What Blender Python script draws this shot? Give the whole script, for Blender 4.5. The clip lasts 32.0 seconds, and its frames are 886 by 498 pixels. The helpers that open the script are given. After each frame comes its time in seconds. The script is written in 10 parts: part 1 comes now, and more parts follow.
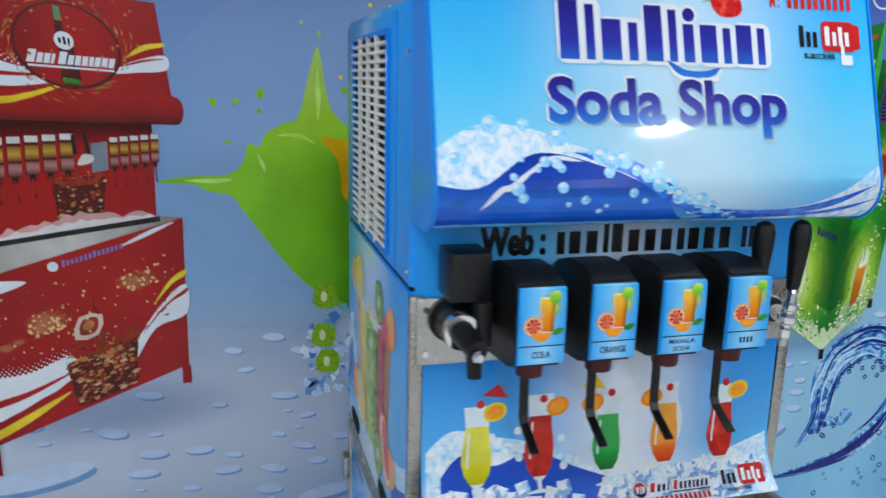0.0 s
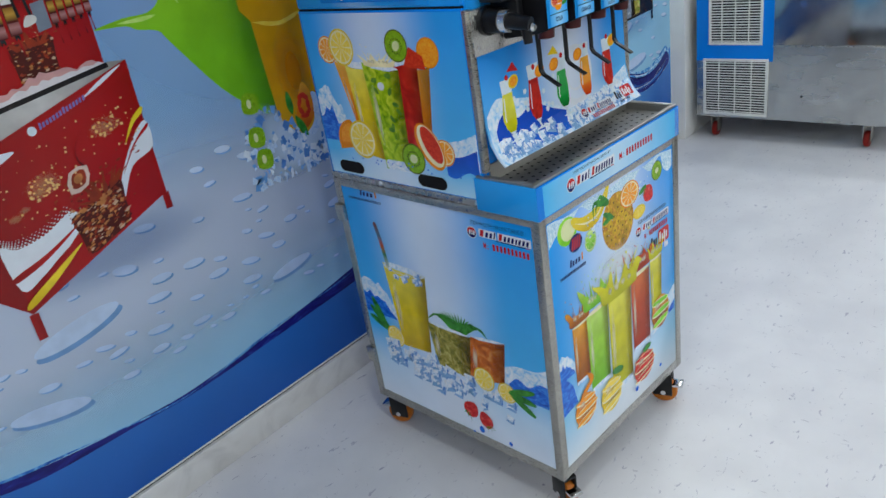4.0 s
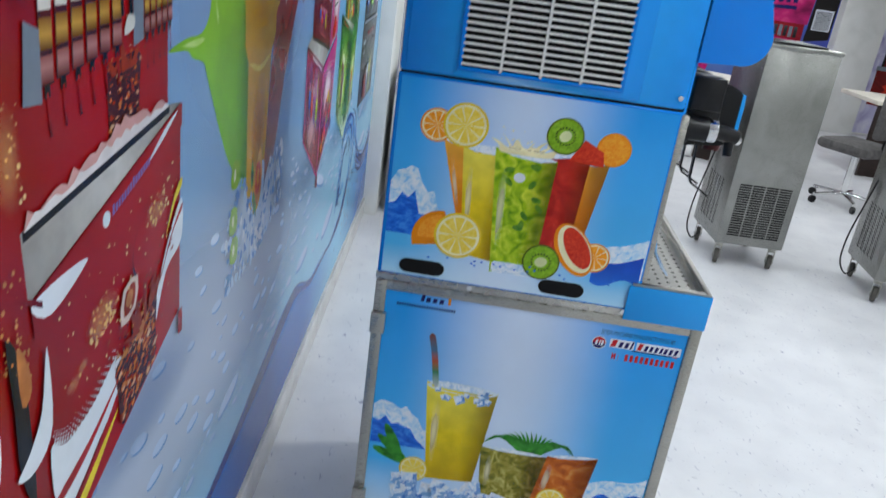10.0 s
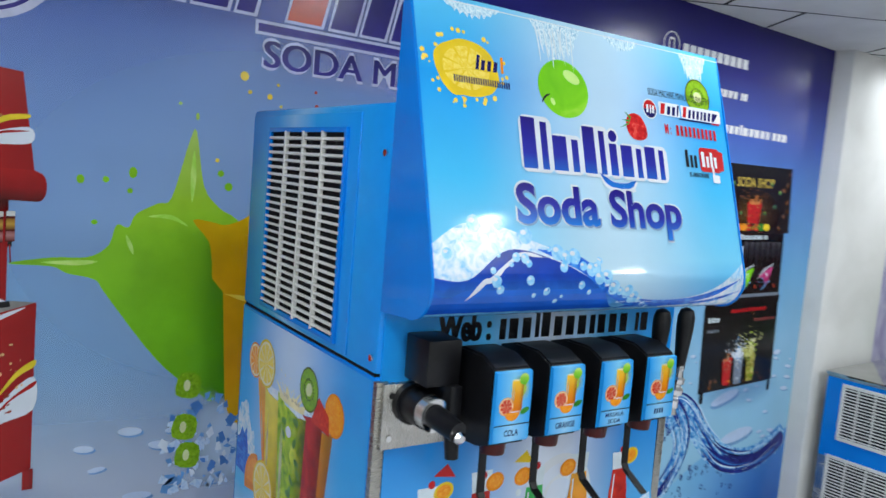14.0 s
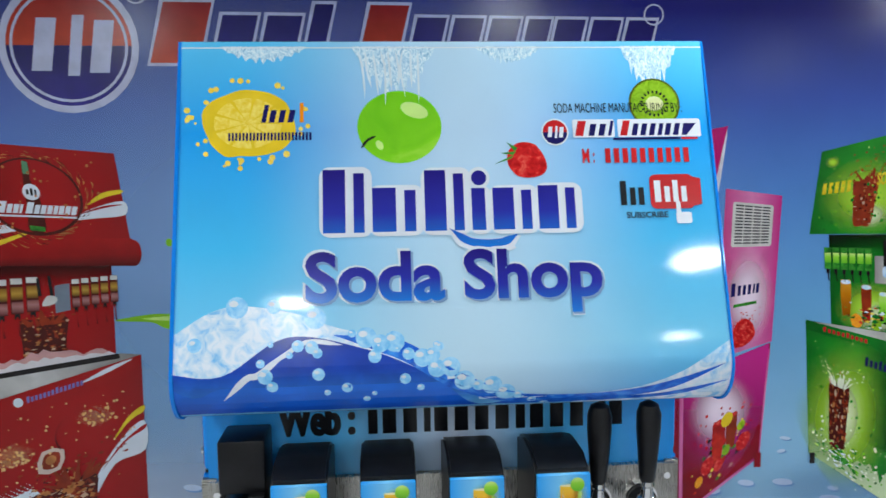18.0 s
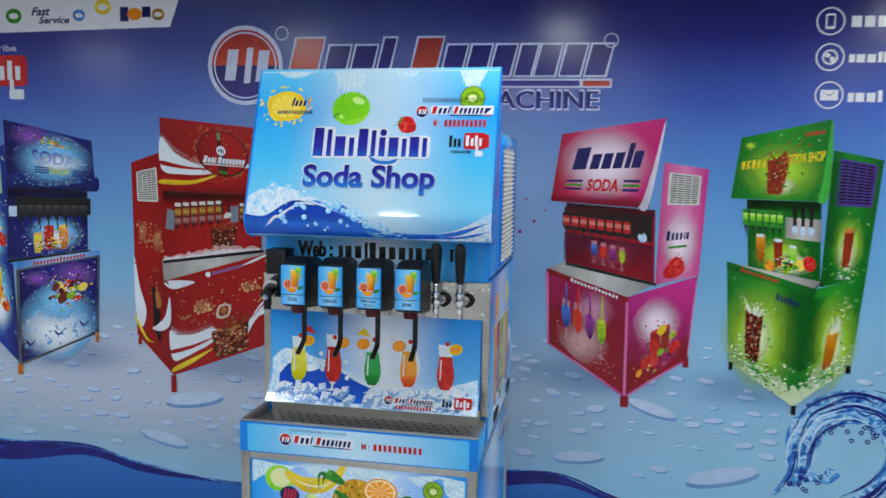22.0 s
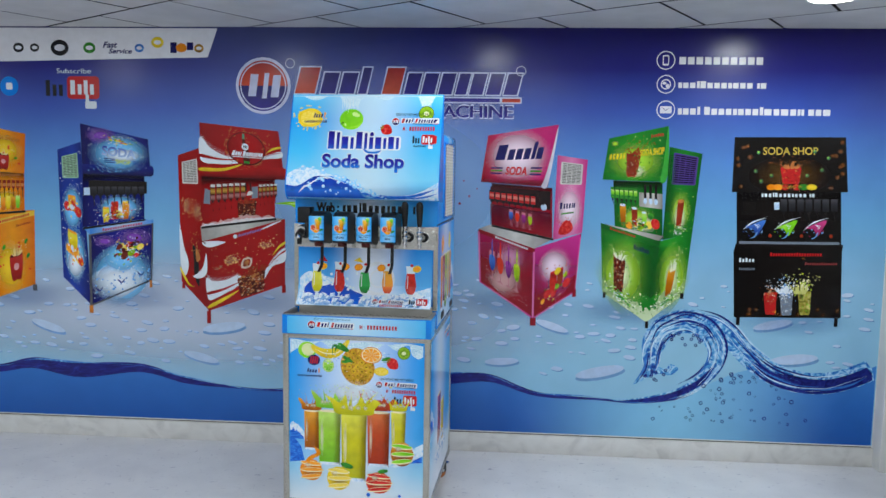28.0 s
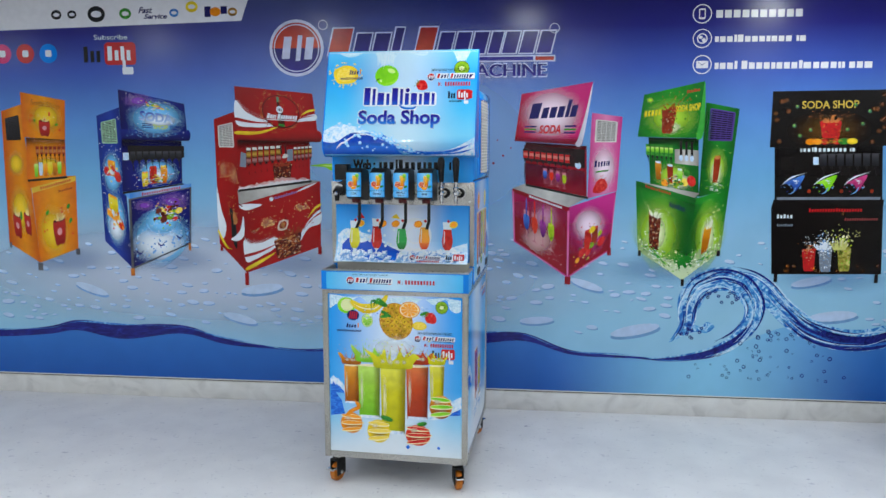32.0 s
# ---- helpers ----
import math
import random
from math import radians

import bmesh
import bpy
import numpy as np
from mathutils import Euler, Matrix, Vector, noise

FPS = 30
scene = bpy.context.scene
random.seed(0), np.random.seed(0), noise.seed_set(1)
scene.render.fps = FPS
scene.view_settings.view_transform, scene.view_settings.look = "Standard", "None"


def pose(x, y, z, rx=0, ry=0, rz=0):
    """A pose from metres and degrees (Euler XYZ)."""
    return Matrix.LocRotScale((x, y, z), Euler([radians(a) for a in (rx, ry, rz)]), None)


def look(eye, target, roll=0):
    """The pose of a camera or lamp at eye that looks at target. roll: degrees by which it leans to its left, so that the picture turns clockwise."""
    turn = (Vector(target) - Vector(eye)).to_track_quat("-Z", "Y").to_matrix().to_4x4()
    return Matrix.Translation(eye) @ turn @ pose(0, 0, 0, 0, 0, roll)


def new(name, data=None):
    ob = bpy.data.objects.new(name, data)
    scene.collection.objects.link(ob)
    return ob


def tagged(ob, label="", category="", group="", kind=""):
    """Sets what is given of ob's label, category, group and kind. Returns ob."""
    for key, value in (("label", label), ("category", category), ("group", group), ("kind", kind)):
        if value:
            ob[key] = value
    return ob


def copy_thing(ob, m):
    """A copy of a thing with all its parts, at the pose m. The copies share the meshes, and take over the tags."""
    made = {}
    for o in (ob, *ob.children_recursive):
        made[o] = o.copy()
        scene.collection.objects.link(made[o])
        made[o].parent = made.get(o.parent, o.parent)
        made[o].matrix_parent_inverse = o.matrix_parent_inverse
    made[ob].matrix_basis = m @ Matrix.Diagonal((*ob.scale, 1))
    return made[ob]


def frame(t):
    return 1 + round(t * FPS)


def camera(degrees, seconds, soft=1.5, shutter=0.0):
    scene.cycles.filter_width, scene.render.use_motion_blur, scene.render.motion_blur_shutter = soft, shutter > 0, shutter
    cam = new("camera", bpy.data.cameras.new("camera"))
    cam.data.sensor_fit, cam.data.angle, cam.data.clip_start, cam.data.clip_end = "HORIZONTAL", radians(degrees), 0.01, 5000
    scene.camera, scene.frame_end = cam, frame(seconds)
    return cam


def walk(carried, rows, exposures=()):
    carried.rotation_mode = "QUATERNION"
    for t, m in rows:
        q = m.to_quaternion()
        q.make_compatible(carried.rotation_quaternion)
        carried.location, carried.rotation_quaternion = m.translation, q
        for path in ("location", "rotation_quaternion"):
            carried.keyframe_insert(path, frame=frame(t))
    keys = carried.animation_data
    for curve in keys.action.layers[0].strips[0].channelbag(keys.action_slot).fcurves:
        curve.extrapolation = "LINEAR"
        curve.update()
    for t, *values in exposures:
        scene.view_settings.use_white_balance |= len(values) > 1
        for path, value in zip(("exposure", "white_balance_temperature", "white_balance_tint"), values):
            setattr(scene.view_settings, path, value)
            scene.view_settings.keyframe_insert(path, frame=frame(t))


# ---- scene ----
cam = camera(60.5, 32.0, shutter=0.5)
PATH = [
    (0, (-0.068, -0.196, 1.565), (0.568, 1.648, 1.125), 1.4),
    (0.5, (-0.275, -0.218, 1.572), (0.56, 1.559, 1.193), 1.1),
    (1, (-0.448, -0.273, 1.578), (0.637, 1.375, 1.252), 0.8),
    (1.5, (-0.649, -0.343, 1.564), (0.416, 1.301, 1.16), -1.8),
    (2, (-0.781, -0.271, 1.533), (0.269, 1.352, 1.018), -6.1),
    (2.5, (-0.819, -0.247, 1.521), (0.383, 1.211, 0.864), -7.5),
    (4.5, (-1.106, -0.269, 1.501), (0.237, 0.955, 0.666), -8.3),
    (5, (-1.176, -0.194, 1.523), (0.327, 0.958, 0.88), -4.3),
    (5.5, (-1.195, -0.085, 1.551), (0.382, 1.069, 1.124), -3.9),
    (5.8, (-1.199, 0.052, 1.578), (0.451, 1.128, 1.228), -4.1),
    (6, (-1.204, 0.135, 1.586), (0.439, 1.217, 1.226), -4.1),
    (6.5, (-1.223, 0.353, 1.577), (0.513, 1.257, 1.166), -1.4),
    (7, (-1.295, 0.59, 1.562), (0.531, 1.267, 1.105), 0.1),
    (7.5, (-1.281, 0.818, 1.536), (0.547, 1.449, 1.024), 0.1),
    (8, (-1.234, 0.991, 1.516), (0.608, 1.404, 0.855), 0.0),
    (8.5, (-1.236, 1.099, 1.53), (0.639, 1.195, 0.839), 3.4),
    (8.6, (-1.247, 1.138, 1.51), (0.637, 1.182, 0.842), 3.8),
    (9, (-1.236, 1.198, 1.509), (0.621, 1.169, 0.766), 9.5),
    (9.5, (-1.234, 1.23, 1.495), (0.604, 1.164, 0.711), 10.9),
    (10, (-1.249, 1.198, 1.509), (0.615, 1.154, 0.786), 8.0),
    (10.5, (-1.283, 1.049, 1.543), (0.627, 1.154, 0.958), 2.2),
    (11, (-1.324, 0.795, 1.579), (0.607, 1.137, 1.19), 0.4),
    (11.2, (-1.311, 0.712, 1.587), (0.608, 1.144, 1.227), 0.7),
    (11.5, (-1.227, 0.613, 1.57), (0.679, 1.111, 1.227), -0.4),
    (11.6, (-1.185, 0.574, 1.563), (0.71, 1.119, 1.23), -0.4),
    (12, (-1.022, 0.458, 1.581), (0.843, 1.125, 1.307), 3.0),
    (12.2, (-0.979, 0.386, 1.591), (0.86, 1.126, 1.325), 2.5),
    (12.4, (-0.923, 0.3, 1.587), (0.869, 1.151, 1.331), 1.3),
    (12.5, (-0.882, 0.27, 1.57), (0.886, 1.176, 1.342), 0.4),
    (12.9, (-0.805, 0.075, 1.602), (0.826, 1.206, 1.353), 0.5),
    (13, (-0.742, 0.021, 1.575), (0.843, 1.22, 1.352), -0.9),
    (13.5, (-0.524, -0.078, 1.564), (0.871, 1.344, 1.382), 0.8),
    (15.5, (0.185, -0.246, 1.647), (0.671, 1.674, 1.367), 3.2),
    (16, (0.323, -0.245, 1.653), (0.585, 1.717, 1.369), -0.6),
    (16.5, (0.378, -0.25, 1.655), (0.576, 1.727, 1.428), -1.7),
    (17, (0.384, -0.222, 1.659), (0.588, 1.758, 1.459), -1.2),
    (17.5, (0.384, -0.219, 1.662), (0.61, 1.758, 1.459), -0.8),
    (18, (0.385, -0.209, 1.662), (0.659, 1.761, 1.45), -0.8),
    (18.5, (0.383, -0.197, 1.649), (0.749, 1.757, 1.426), -0.2),
    (19, (0.381, -0.188, 1.629), (0.823, 1.747, 1.383), 0.6),
    (19.5, (0.425, -0.246, 1.61), (0.732, 1.703, 1.285), 2.2),
    (20, (0.553, -0.423, 1.59), (0.6, 1.549, 1.259), 0.9),
    (20.5, (0.611, -0.604, 1.576), (0.591, 1.372, 1.269), 0.4),
    (21, (0.69, -0.819, 1.592), (0.627, 1.156, 1.281), 2.0),
    (21.5, (0.814, -0.994, 1.577), (0.642, 0.982, 1.321), 1.4),
    (22, (0.945, -1.197, 1.559), (0.685, 0.775, 1.354), 0.9),
    (22.5, (1.015, -1.424, 1.545), (0.822, 0.56, 1.384), -0.2),
    (23, (1.055, -1.591, 1.534), (0.837, 0.383, 1.294), 1.4),
    (23.5, (1.127, -1.752, 1.536), (0.798, 0.208, 1.312), 0.2),
    (24, (1.162, -1.853, 1.521), (0.868, 0.106, 1.245), -0.6),
    (24.5, (1.091, -1.935, 1.536), (0.839, 0.034, 1.293), 0.6),
    (25, (1.062, -2.004, 1.542), (0.892, -0.025, 1.31), 1.4),
    (25.5, (1.079, -2.092, 1.56), (0.909, -0.11, 1.357), 1.0),
    (27.5, (1.049, -2.4, 1.508), (0.91, -0.416, 1.298), 1.0),
    (28, (1.052, -2.396, 1.503), (0.915, -0.411, 1.302), 0.9),
    (28.5, (1.05, -2.398, 1.497), (0.911, -0.412, 1.301), 0.6),
    (29, (1.054, -2.403, 1.48), (0.939, -0.417, 1.271), 0.1),
    (29.5, (1.052, -2.417, 1.47), (0.949, -0.431, 1.259), 0.2),
    (30, (1.045, -2.432, 1.451), (0.928, -0.448, 1.224), 0.2),
    (30.5, (1.023, -2.435, 1.434), (0.851, -0.456, 1.199), 0.4),
    (31, (1.018, -2.431, 1.428), (0.826, -0.456, 1.174), 0.0),
    (31.5, (1.014, -2.426, 1.426), (0.808, -0.453, 1.165), 0.1),
    (32, (1.015, -2.427, 1.422), (0.809, -0.456, 1.157), 0.1),
]
walk(cam, [(t, look(eye, target, roll)) for t, eye, target, roll in PATH], [(0, 0.0), (2.5, 0.0), (4.5, -0.14), (5.5, -0.12), (7.0, 0.15), (9.0, 0.16), (11.5, 0.14), (13.0, 0.18), (13.5, 0.13), (15.5, -0.28), (18.5, -0.22), (21, -0.16), (25.5, -0.08), (28, -0.04), (32, 0.0)])

# ---- light ----
world = bpy.data.worlds.new("world")
scene.world = world
world.use_nodes = True
world.node_tree.nodes["Background"].inputs[0].default_value = (0.7, 0.84, 1.0, 1)
world.node_tree.nodes["Background"].inputs[1].default_value = 0.09

CEIL, WALL_Y = 2.245, 1.61
LAMP_WATTS = 7.2
LAMPS = [(1.02 + 1.40 * i + 0.36 * j, 0.6 + 0.33 * i - 1.46 * j) for j in range(4) for i in range(-4, 6)]
LAMPS = [(x, y) for x, y in LAMPS if -3.6 < x < 3.5 and -4.6 < y < 1.5]
LAMPS += [(3.75, 1.3), (4.22, -0.02), (5.66, 0.27), (6.65, 1.3), (8.42, 0.2), (8.42, 1.2), (6.2, -1.27), (7.75, -0.98), (4.6, -1.5), (4.9, -3.1), (6.4, -2.8), (7.8, -2.4)]


# ---- materials ----
def C(r, g, b):
    f = lambda v: (v / 255 / 12.92) if v <= 10 else ((v / 255 + 0.055) / 1.055) ** 2.4
    return (f(r), f(g), f(b), 1.0)


def base(name, rough, metal=0.0, spec=0.3):
    m = bpy.data.materials.new(name)
    m.use_nodes = True
    n, l = m.node_tree.nodes, m.node_tree.links
    b = n["Principled BSDF"]
    b.inputs["Roughness"].default_value, b.inputs["Metallic"].default_value = rough, metal
    b.inputs["Specular IOR Level"].default_value = spec
    return m, n, l, b


def ramp_of(n, stops, smooth=True):
    r = n.new("ShaderNodeValToRGB")
    r.color_ramp.interpolation = "EASE" if smooth else "LINEAR"
    e = r.color_ramp.elements
    while len(e) < len(stops):
        e.new(0.5)
    for k, (p, c) in enumerate(stops):
        e[k].position, e[k].color = p, c
    return r


def noise_of(n, l, scale, detail=4.0, dist=0.0, stretch=None):
    co = n.new("ShaderNodeTexCoord")
    t = n.new("ShaderNodeTexNoise")
    t.inputs["Scale"].default_value, t.inputs["Detail"].default_value, t.inputs["Distortion"].default_value = scale, detail, dist
    out = co.outputs["Object"]
    if stretch:
        mp = n.new("ShaderNodeMapping")
        mp.inputs["Scale"].default_value = stretch
        l.new(out, mp.inputs["Vector"])
        out = mp.outputs["Vector"]
    l.new(out, t.inputs["Vector"])
    return t.outputs["Fac"]


def mixed(n, l, kind, fac, a, b):
    x = n.new("ShaderNodeMix")
    x.data_type, x.blend_type = "RGBA", kind
    for sock, v in ((x.inputs[0], fac), (x.inputs[6], a), (x.inputs[7], b)):
        if hasattr(v, "is_output"):
            l.new(v, sock)
        else:
            sock.default_value = v
    return x.outputs[2]


def ink(name, stops, axis=1, rough=0.3, vary=0.08, scale=25.0, spec=0.3):
    """Printed vinyl: one colour or a ramp along the piece, with a slight unevenness."""
    m, n, l, b = base(name, rough, 0.0, spec)
    if isinstance(stops, tuple):
        col = n.new("ShaderNodeRGB").outputs[0]
        col.default_value = stops
    else:
        co, sp = n.new("ShaderNodeTexCoord"), n.new("ShaderNodeSeparateXYZ")
        l.new(co.outputs["Generated"], sp.inputs[0])
        r = ramp_of(n, stops, False)
        l.new(sp.outputs[axis], r.inputs[0])
        col = r.outputs[0]
    v = ramp_of(n, [(0.3, (1 - vary * 2,) * 3 + (1,)), (0.7, (1.0,) * 3 + (1,))])
    l.new(noise_of(n, l, scale, 5), v.inputs[0])
    l.new(mixed(n, l, "MULTIPLY", 1.0, col, v.outputs[0]), b.inputs["Base Color"])
    return m


def mottle(name, stops, scale, detail=6.0, dist=1.0, rough=0.3, stretch=None, metal=0.0, bump=0.0):
    m, n, l, b = base(name, rough, metal)
    f = noise_of(n, l, scale, detail, dist, stretch)
    r = ramp_of(n, stops, False)
    l.new(f, r.inputs[0])
    l.new(r.outputs[0], b.inputs["Base Color"])
    if bump:
        bp = n.new("ShaderNodeBump")
        bp.inputs["Strength"].default_value, bp.inputs["Distance"].default_value = bump, 0.002
        l.new(f, bp.inputs["Height"])
        l.new(bp.outputs[0], b.inputs["Normal"])
    return m


def metal_of(name, col, r0, r1, stretch, scale=60.0):
    m, n, l, b = base(name, r0, 1.0)
    f = noise_of(n, l, scale, 5, 0.2, stretch)
    r = ramp_of(n, [(0.3, (r0,) * 3 + (1,)), (0.75, (r1,) * 3 + (1,))])
    l.new(f, r.inputs[0])
    l.new(r.outputs[0], b.inputs["Roughness"])
    v = ramp_of(n, [(0.3, tuple(c * 0.82 for c in col) + (1,)), (0.7, col + (1,))])
    l.new(noise_of(n, l, 6, 6, 0.6), v.inputs[0])
    l.new(v.outputs[0], b.inputs["Base Color"])
    bp = n.new("ShaderNodeBump")
    bp.inputs["Strength"].default_value, bp.inputs["Distance"].default_value = 0.03, 0.001
    l.new(f, bp.inputs["Height"])
    l.new(bp.outputs[0], b.inputs["Normal"])
    return m


def soft(name, col, strength=0.8, power=2.0, inner=0.1):
    """A printed glow that fades out towards its edge."""
    m, n, l, b = base(name, 0.24)
    b.inputs["Base Color"].default_value = col
    co, sp = n.new("ShaderNodeTexCoord"), n.new("ShaderNodeSeparateXYZ")
    l.new(co.outputs["Generated"], sp.inputs[0])

    def calc(op, a, c=None):
        q = n.new("ShaderNodeMath")
        q.operation = op
        for i, v in enumerate((a, c)):
            if hasattr(v, "is_output"):
                l.new(v, q.inputs[i])
            elif v is not None:
                q.inputs[i].default_value = v
        return q.outputs[0]

    far = [calc("POWER", calc("ABSOLUTE", calc("MULTIPLY_ADD", sp.outputs[i], 2.0)), power) for i in (0, 1)]
    for q in n:
        if q.bl_idname == "ShaderNodeMath" and q.operation == "MULTIPLY_ADD":
            q.inputs[2].default_value = -1.0
    d = calc("POWER", calc("ADD", far[0], far[1]), 1.0 / power)
    r = ramp_of(n, [(inner, (strength,) * 3 + (1,)), (1.0, (0, 0, 0, 1))])
    l.new(d, r.inputs[0])
    l.new(r.outputs[0], b.inputs["Alpha"])
    return m


def veil(name, col, stops, axis):
    """A printed tone that fades along one direction of its piece; stops are (place, strength)."""
    m, n, l, b = base(name, 0.24)
    b.inputs["Base Color"].default_value = col
    co, sp = n.new("ShaderNodeTexCoord"), n.new("ShaderNodeSeparateXYZ")
    l.new(co.outputs["Generated"], sp.inputs[0])
    r = ramp_of(n, [(p, (v, v, v, 1)) for p, v in stops])
    l.new(sp.outputs[axis], r.inputs[0])
    l.new(r.outputs[0], b.inputs["Alpha"])
    return m


STEEL = metal_of("brushed_steel", (0.46, 0.445, 0.40), 0.22, 0.42, (1, 1, 14))
STEEL_H = metal_of("brushed_steel_flat", (0.5, 0.485, 0.45), 0.2, 0.4, (14, 1, 1))
CHROME = metal_of("chrome", (0.8, 0.8, 0.8), 0.04, 0.1, (1, 1, 1))
BLACK = mottle("black_plastic", [(0.3, C(14, 14, 16)), (0.8, C(26, 26, 29))], 40, rough=0.34)
RUBBER = mottle("grey_rubber", [(0.3, C(60, 58, 54)), (0.8, C(96, 92, 86))], 30, rough=0.7)
DARK = ink("dark_hollow", C(10, 10, 12), rough=0.8, vary=0.1)
MAROON = mottle("maroon_plastic", [(0.3, C(58, 14, 14)), (0.8, C(88, 24, 22))], 40, rough=0.35)
ORANGE_WHEEL = mottle("orange_polyurethane", [(0.3, C(168, 92, 22)), (0.8, C(206, 122, 40))], 30, rough=0.4)
WHITE_PLASTIC = mottle("white_plastic", [(0.3, C(214, 214, 208)), (0.8, C(232, 232, 228))], 20, rough=0.4)
WHITE_PAINT = mottle("white_paint", [(0.2, C(208, 208, 204)), (0.5, C(224, 224, 221)), (0.8, C(232, 232, 230))], 3.5, 8, 0.4, rough=0.55, bump=0.1)
CEILING_BOARD = mottle("ceiling_board", [(0.3, C(205, 204, 202)), (0.7, C(221, 220, 219))], 5, 10, 0.2, rough=0.85, bump=0.25)
JOINT = ink("ceiling_joint", C(36, 36, 40), rough=0.9)


def floor_material():
    m, n, l, b = base("flecked_vinyl_floor", 0.3)
    f1 = ramp_of(n, [(0.25, C(207, 207, 211)), (0.75, C(218, 218, 221))])
    l.new(noise_of(n, l, 5.0, 8, 0.2), f1.inputs[0])
    f2 = ramp_of(n, [(0.66, (1, 1, 1, 1)), (0.71, C(214, 214, 224)), (0.78, C(186, 186, 204))])
    l.new(noise_of(n, l, 26, 3, 0.8, (1.0, 2.6, 1.0)), f2.inputs[0])
    f3 = ramp_of(n, [(0.68, (1, 1, 1, 1)), (0.74, C(216, 214, 220))])
    l.new(noise_of(n, l, 34, 3, 0.8, (2.6, 1.0, 1.0)), f3.inputs[0])
    c = mixed(n, l, "MULTIPLY", 1.0, f1.outputs[0], f2.outputs[0])
    l.new(mixed(n, l, "MULTIPLY", 1.0, c, f3.outputs[0]), b.inputs["Base Color"])
    r = ramp_of(n, [(0.3, (0.3,) * 3 + (1,)), (0.7, (0.4,) * 3 + (1,))])
    l.new(noise_of(n, l, 9.0, 6), r.inputs[0])
    l.new(r.outputs[0], b.inputs["Roughness"])
    return m


FLOOR = floor_material()
MARBLE = mottle("marble_skirting", [(0.25, C(192, 191, 190)), (0.5, C(210, 209, 207)), (0.8, C(220, 220, 218))], 7, 9, 1.6, rough=0.25)


# ---- geometry helpers ----
def part(name, bm, material, parent, label="", smooth=False):
    bmesh.ops.recalc_face_normals(bm, faces=bm.faces[:])
    me = bpy.data.meshes.new(name)
    bm.to_mesh(me)
    bm.free()
    for mt in material if isinstance(material, (list, tuple)) else [material]:
        me.materials.append(mt)
    if smooth:
        me.shade_smooth()
        me.set_sharp_from_angle(angle=radians(35))
    ob = new(name, me)
    ob.parent = parent
    if label:
        ob["label"] = label
    return ob


def add_box(bm, x0, y0, z0, x1, y1, z1, bevel=0.0, seg=2, m=None):
    g = bmesh.ops.create_cube(bm, size=1)
    for v in g["verts"]:
        v.co = ((x0 + x1) / 2 + v.co.x * (x1 - x0), (y0 + y1) / 2 + v.co.y * (y1 - y0), (z0 + z1) / 2 + v.co.z * (z1 - z0))
    if bevel:
        es = list({e for v in g["verts"] for e in v.link_edges})
        r = bmesh.ops.bevel(bm, geom=es, offset=bevel, segments=seg, affect="EDGES", profile=0.5)
        g = {"verts": list({v for f in r["faces"] for v in f.verts})}
    if m is not None:
        bmesh.ops.transform(bm, matrix=m, verts=g["verts"])
    return bm


def block(name, x0, y0, z0, x1, y1, z1, material, parent, bevel=0.0, label="", m=None):
    return part(name, add_box(bmesh.new(), x0, y0, z0, x1, y1, z1, bevel, 2, m), material, parent, label, bevel > 0)


def add_cyl(bm, a, b, r0, r1=None, seg=24, caps=True):
    a, b = Vector(a), Vector(b)
    d = b - a
    m = Matrix.Translation((a + b) / 2) @ d.to_track_quat("Z", "Y").to_matrix().to_4x4()
    bmesh.ops.create_cone(bm, cap_ends=caps, segments=seg, radius1=r0, radius2=r0 if r1 is None else r1, depth=d.length, matrix=m)
    return bm


def cyl(name, a, b, r0, material, parent, r1=None, seg=24, label=""):
    return part(name, add_cyl(bmesh.new(), a, b, r0, r1, seg), material, parent, label, True)


def lathe(profile, seg=28):
    """A turned solid about z from (radius, height) pairs."""
    bm, rings = bmesh.new(), []
    for r, z in profile:
        rings.append([bm.verts.new((r * math.cos(2 * math.pi * k / seg), r * math.sin(2 * math.pi * k / seg), z)) for k in range(seg)])
    for a, b in zip(rings, rings[1:]):
        for k in range(seg):
            bm.faces.new((a[k], a[(k + 1) % seg], b[(k + 1) % seg], b[k]))
    bm.faces.new(rings[0][::-1]), bm.faces.new(rings[-1])
    return bm


def extrude_profile(pts, x0, x1):
    """A solid whose outline (y, z) is swept along x."""
    bm = bmesh.new()
    a, b = ([bm.verts.new((x, y, z)) for y, z in pts] for x in (x0, x1))
    bm.faces.new(a), bm.faces.new(b[::-1])
    for k in range(len(pts)):
        j = (k + 1) % len(pts)
        bm.faces.new((a[k], b[k], b[j], a[j]))
    return bm


def spline(pts, n=12):
    """A smooth line through a few points."""
    p = [Vector(q) for q in pts]
    p = [p[0] * 2 - p[1]] + p + [p[-1] * 2 - p[-2]]
    out = []
    for k in range(1, len(p) - 2):
        a, b, c, d = p[k - 1 : k + 3]
        for i in range(n):
            t = i / n
            out.append(0.5 * (2 * b + (c - a) * t + (2 * a - 5 * b + 4 * c - d) * t * t + (3 * b - a - 3 * c + d) * t ** 3))
    return out + [p[-2]]


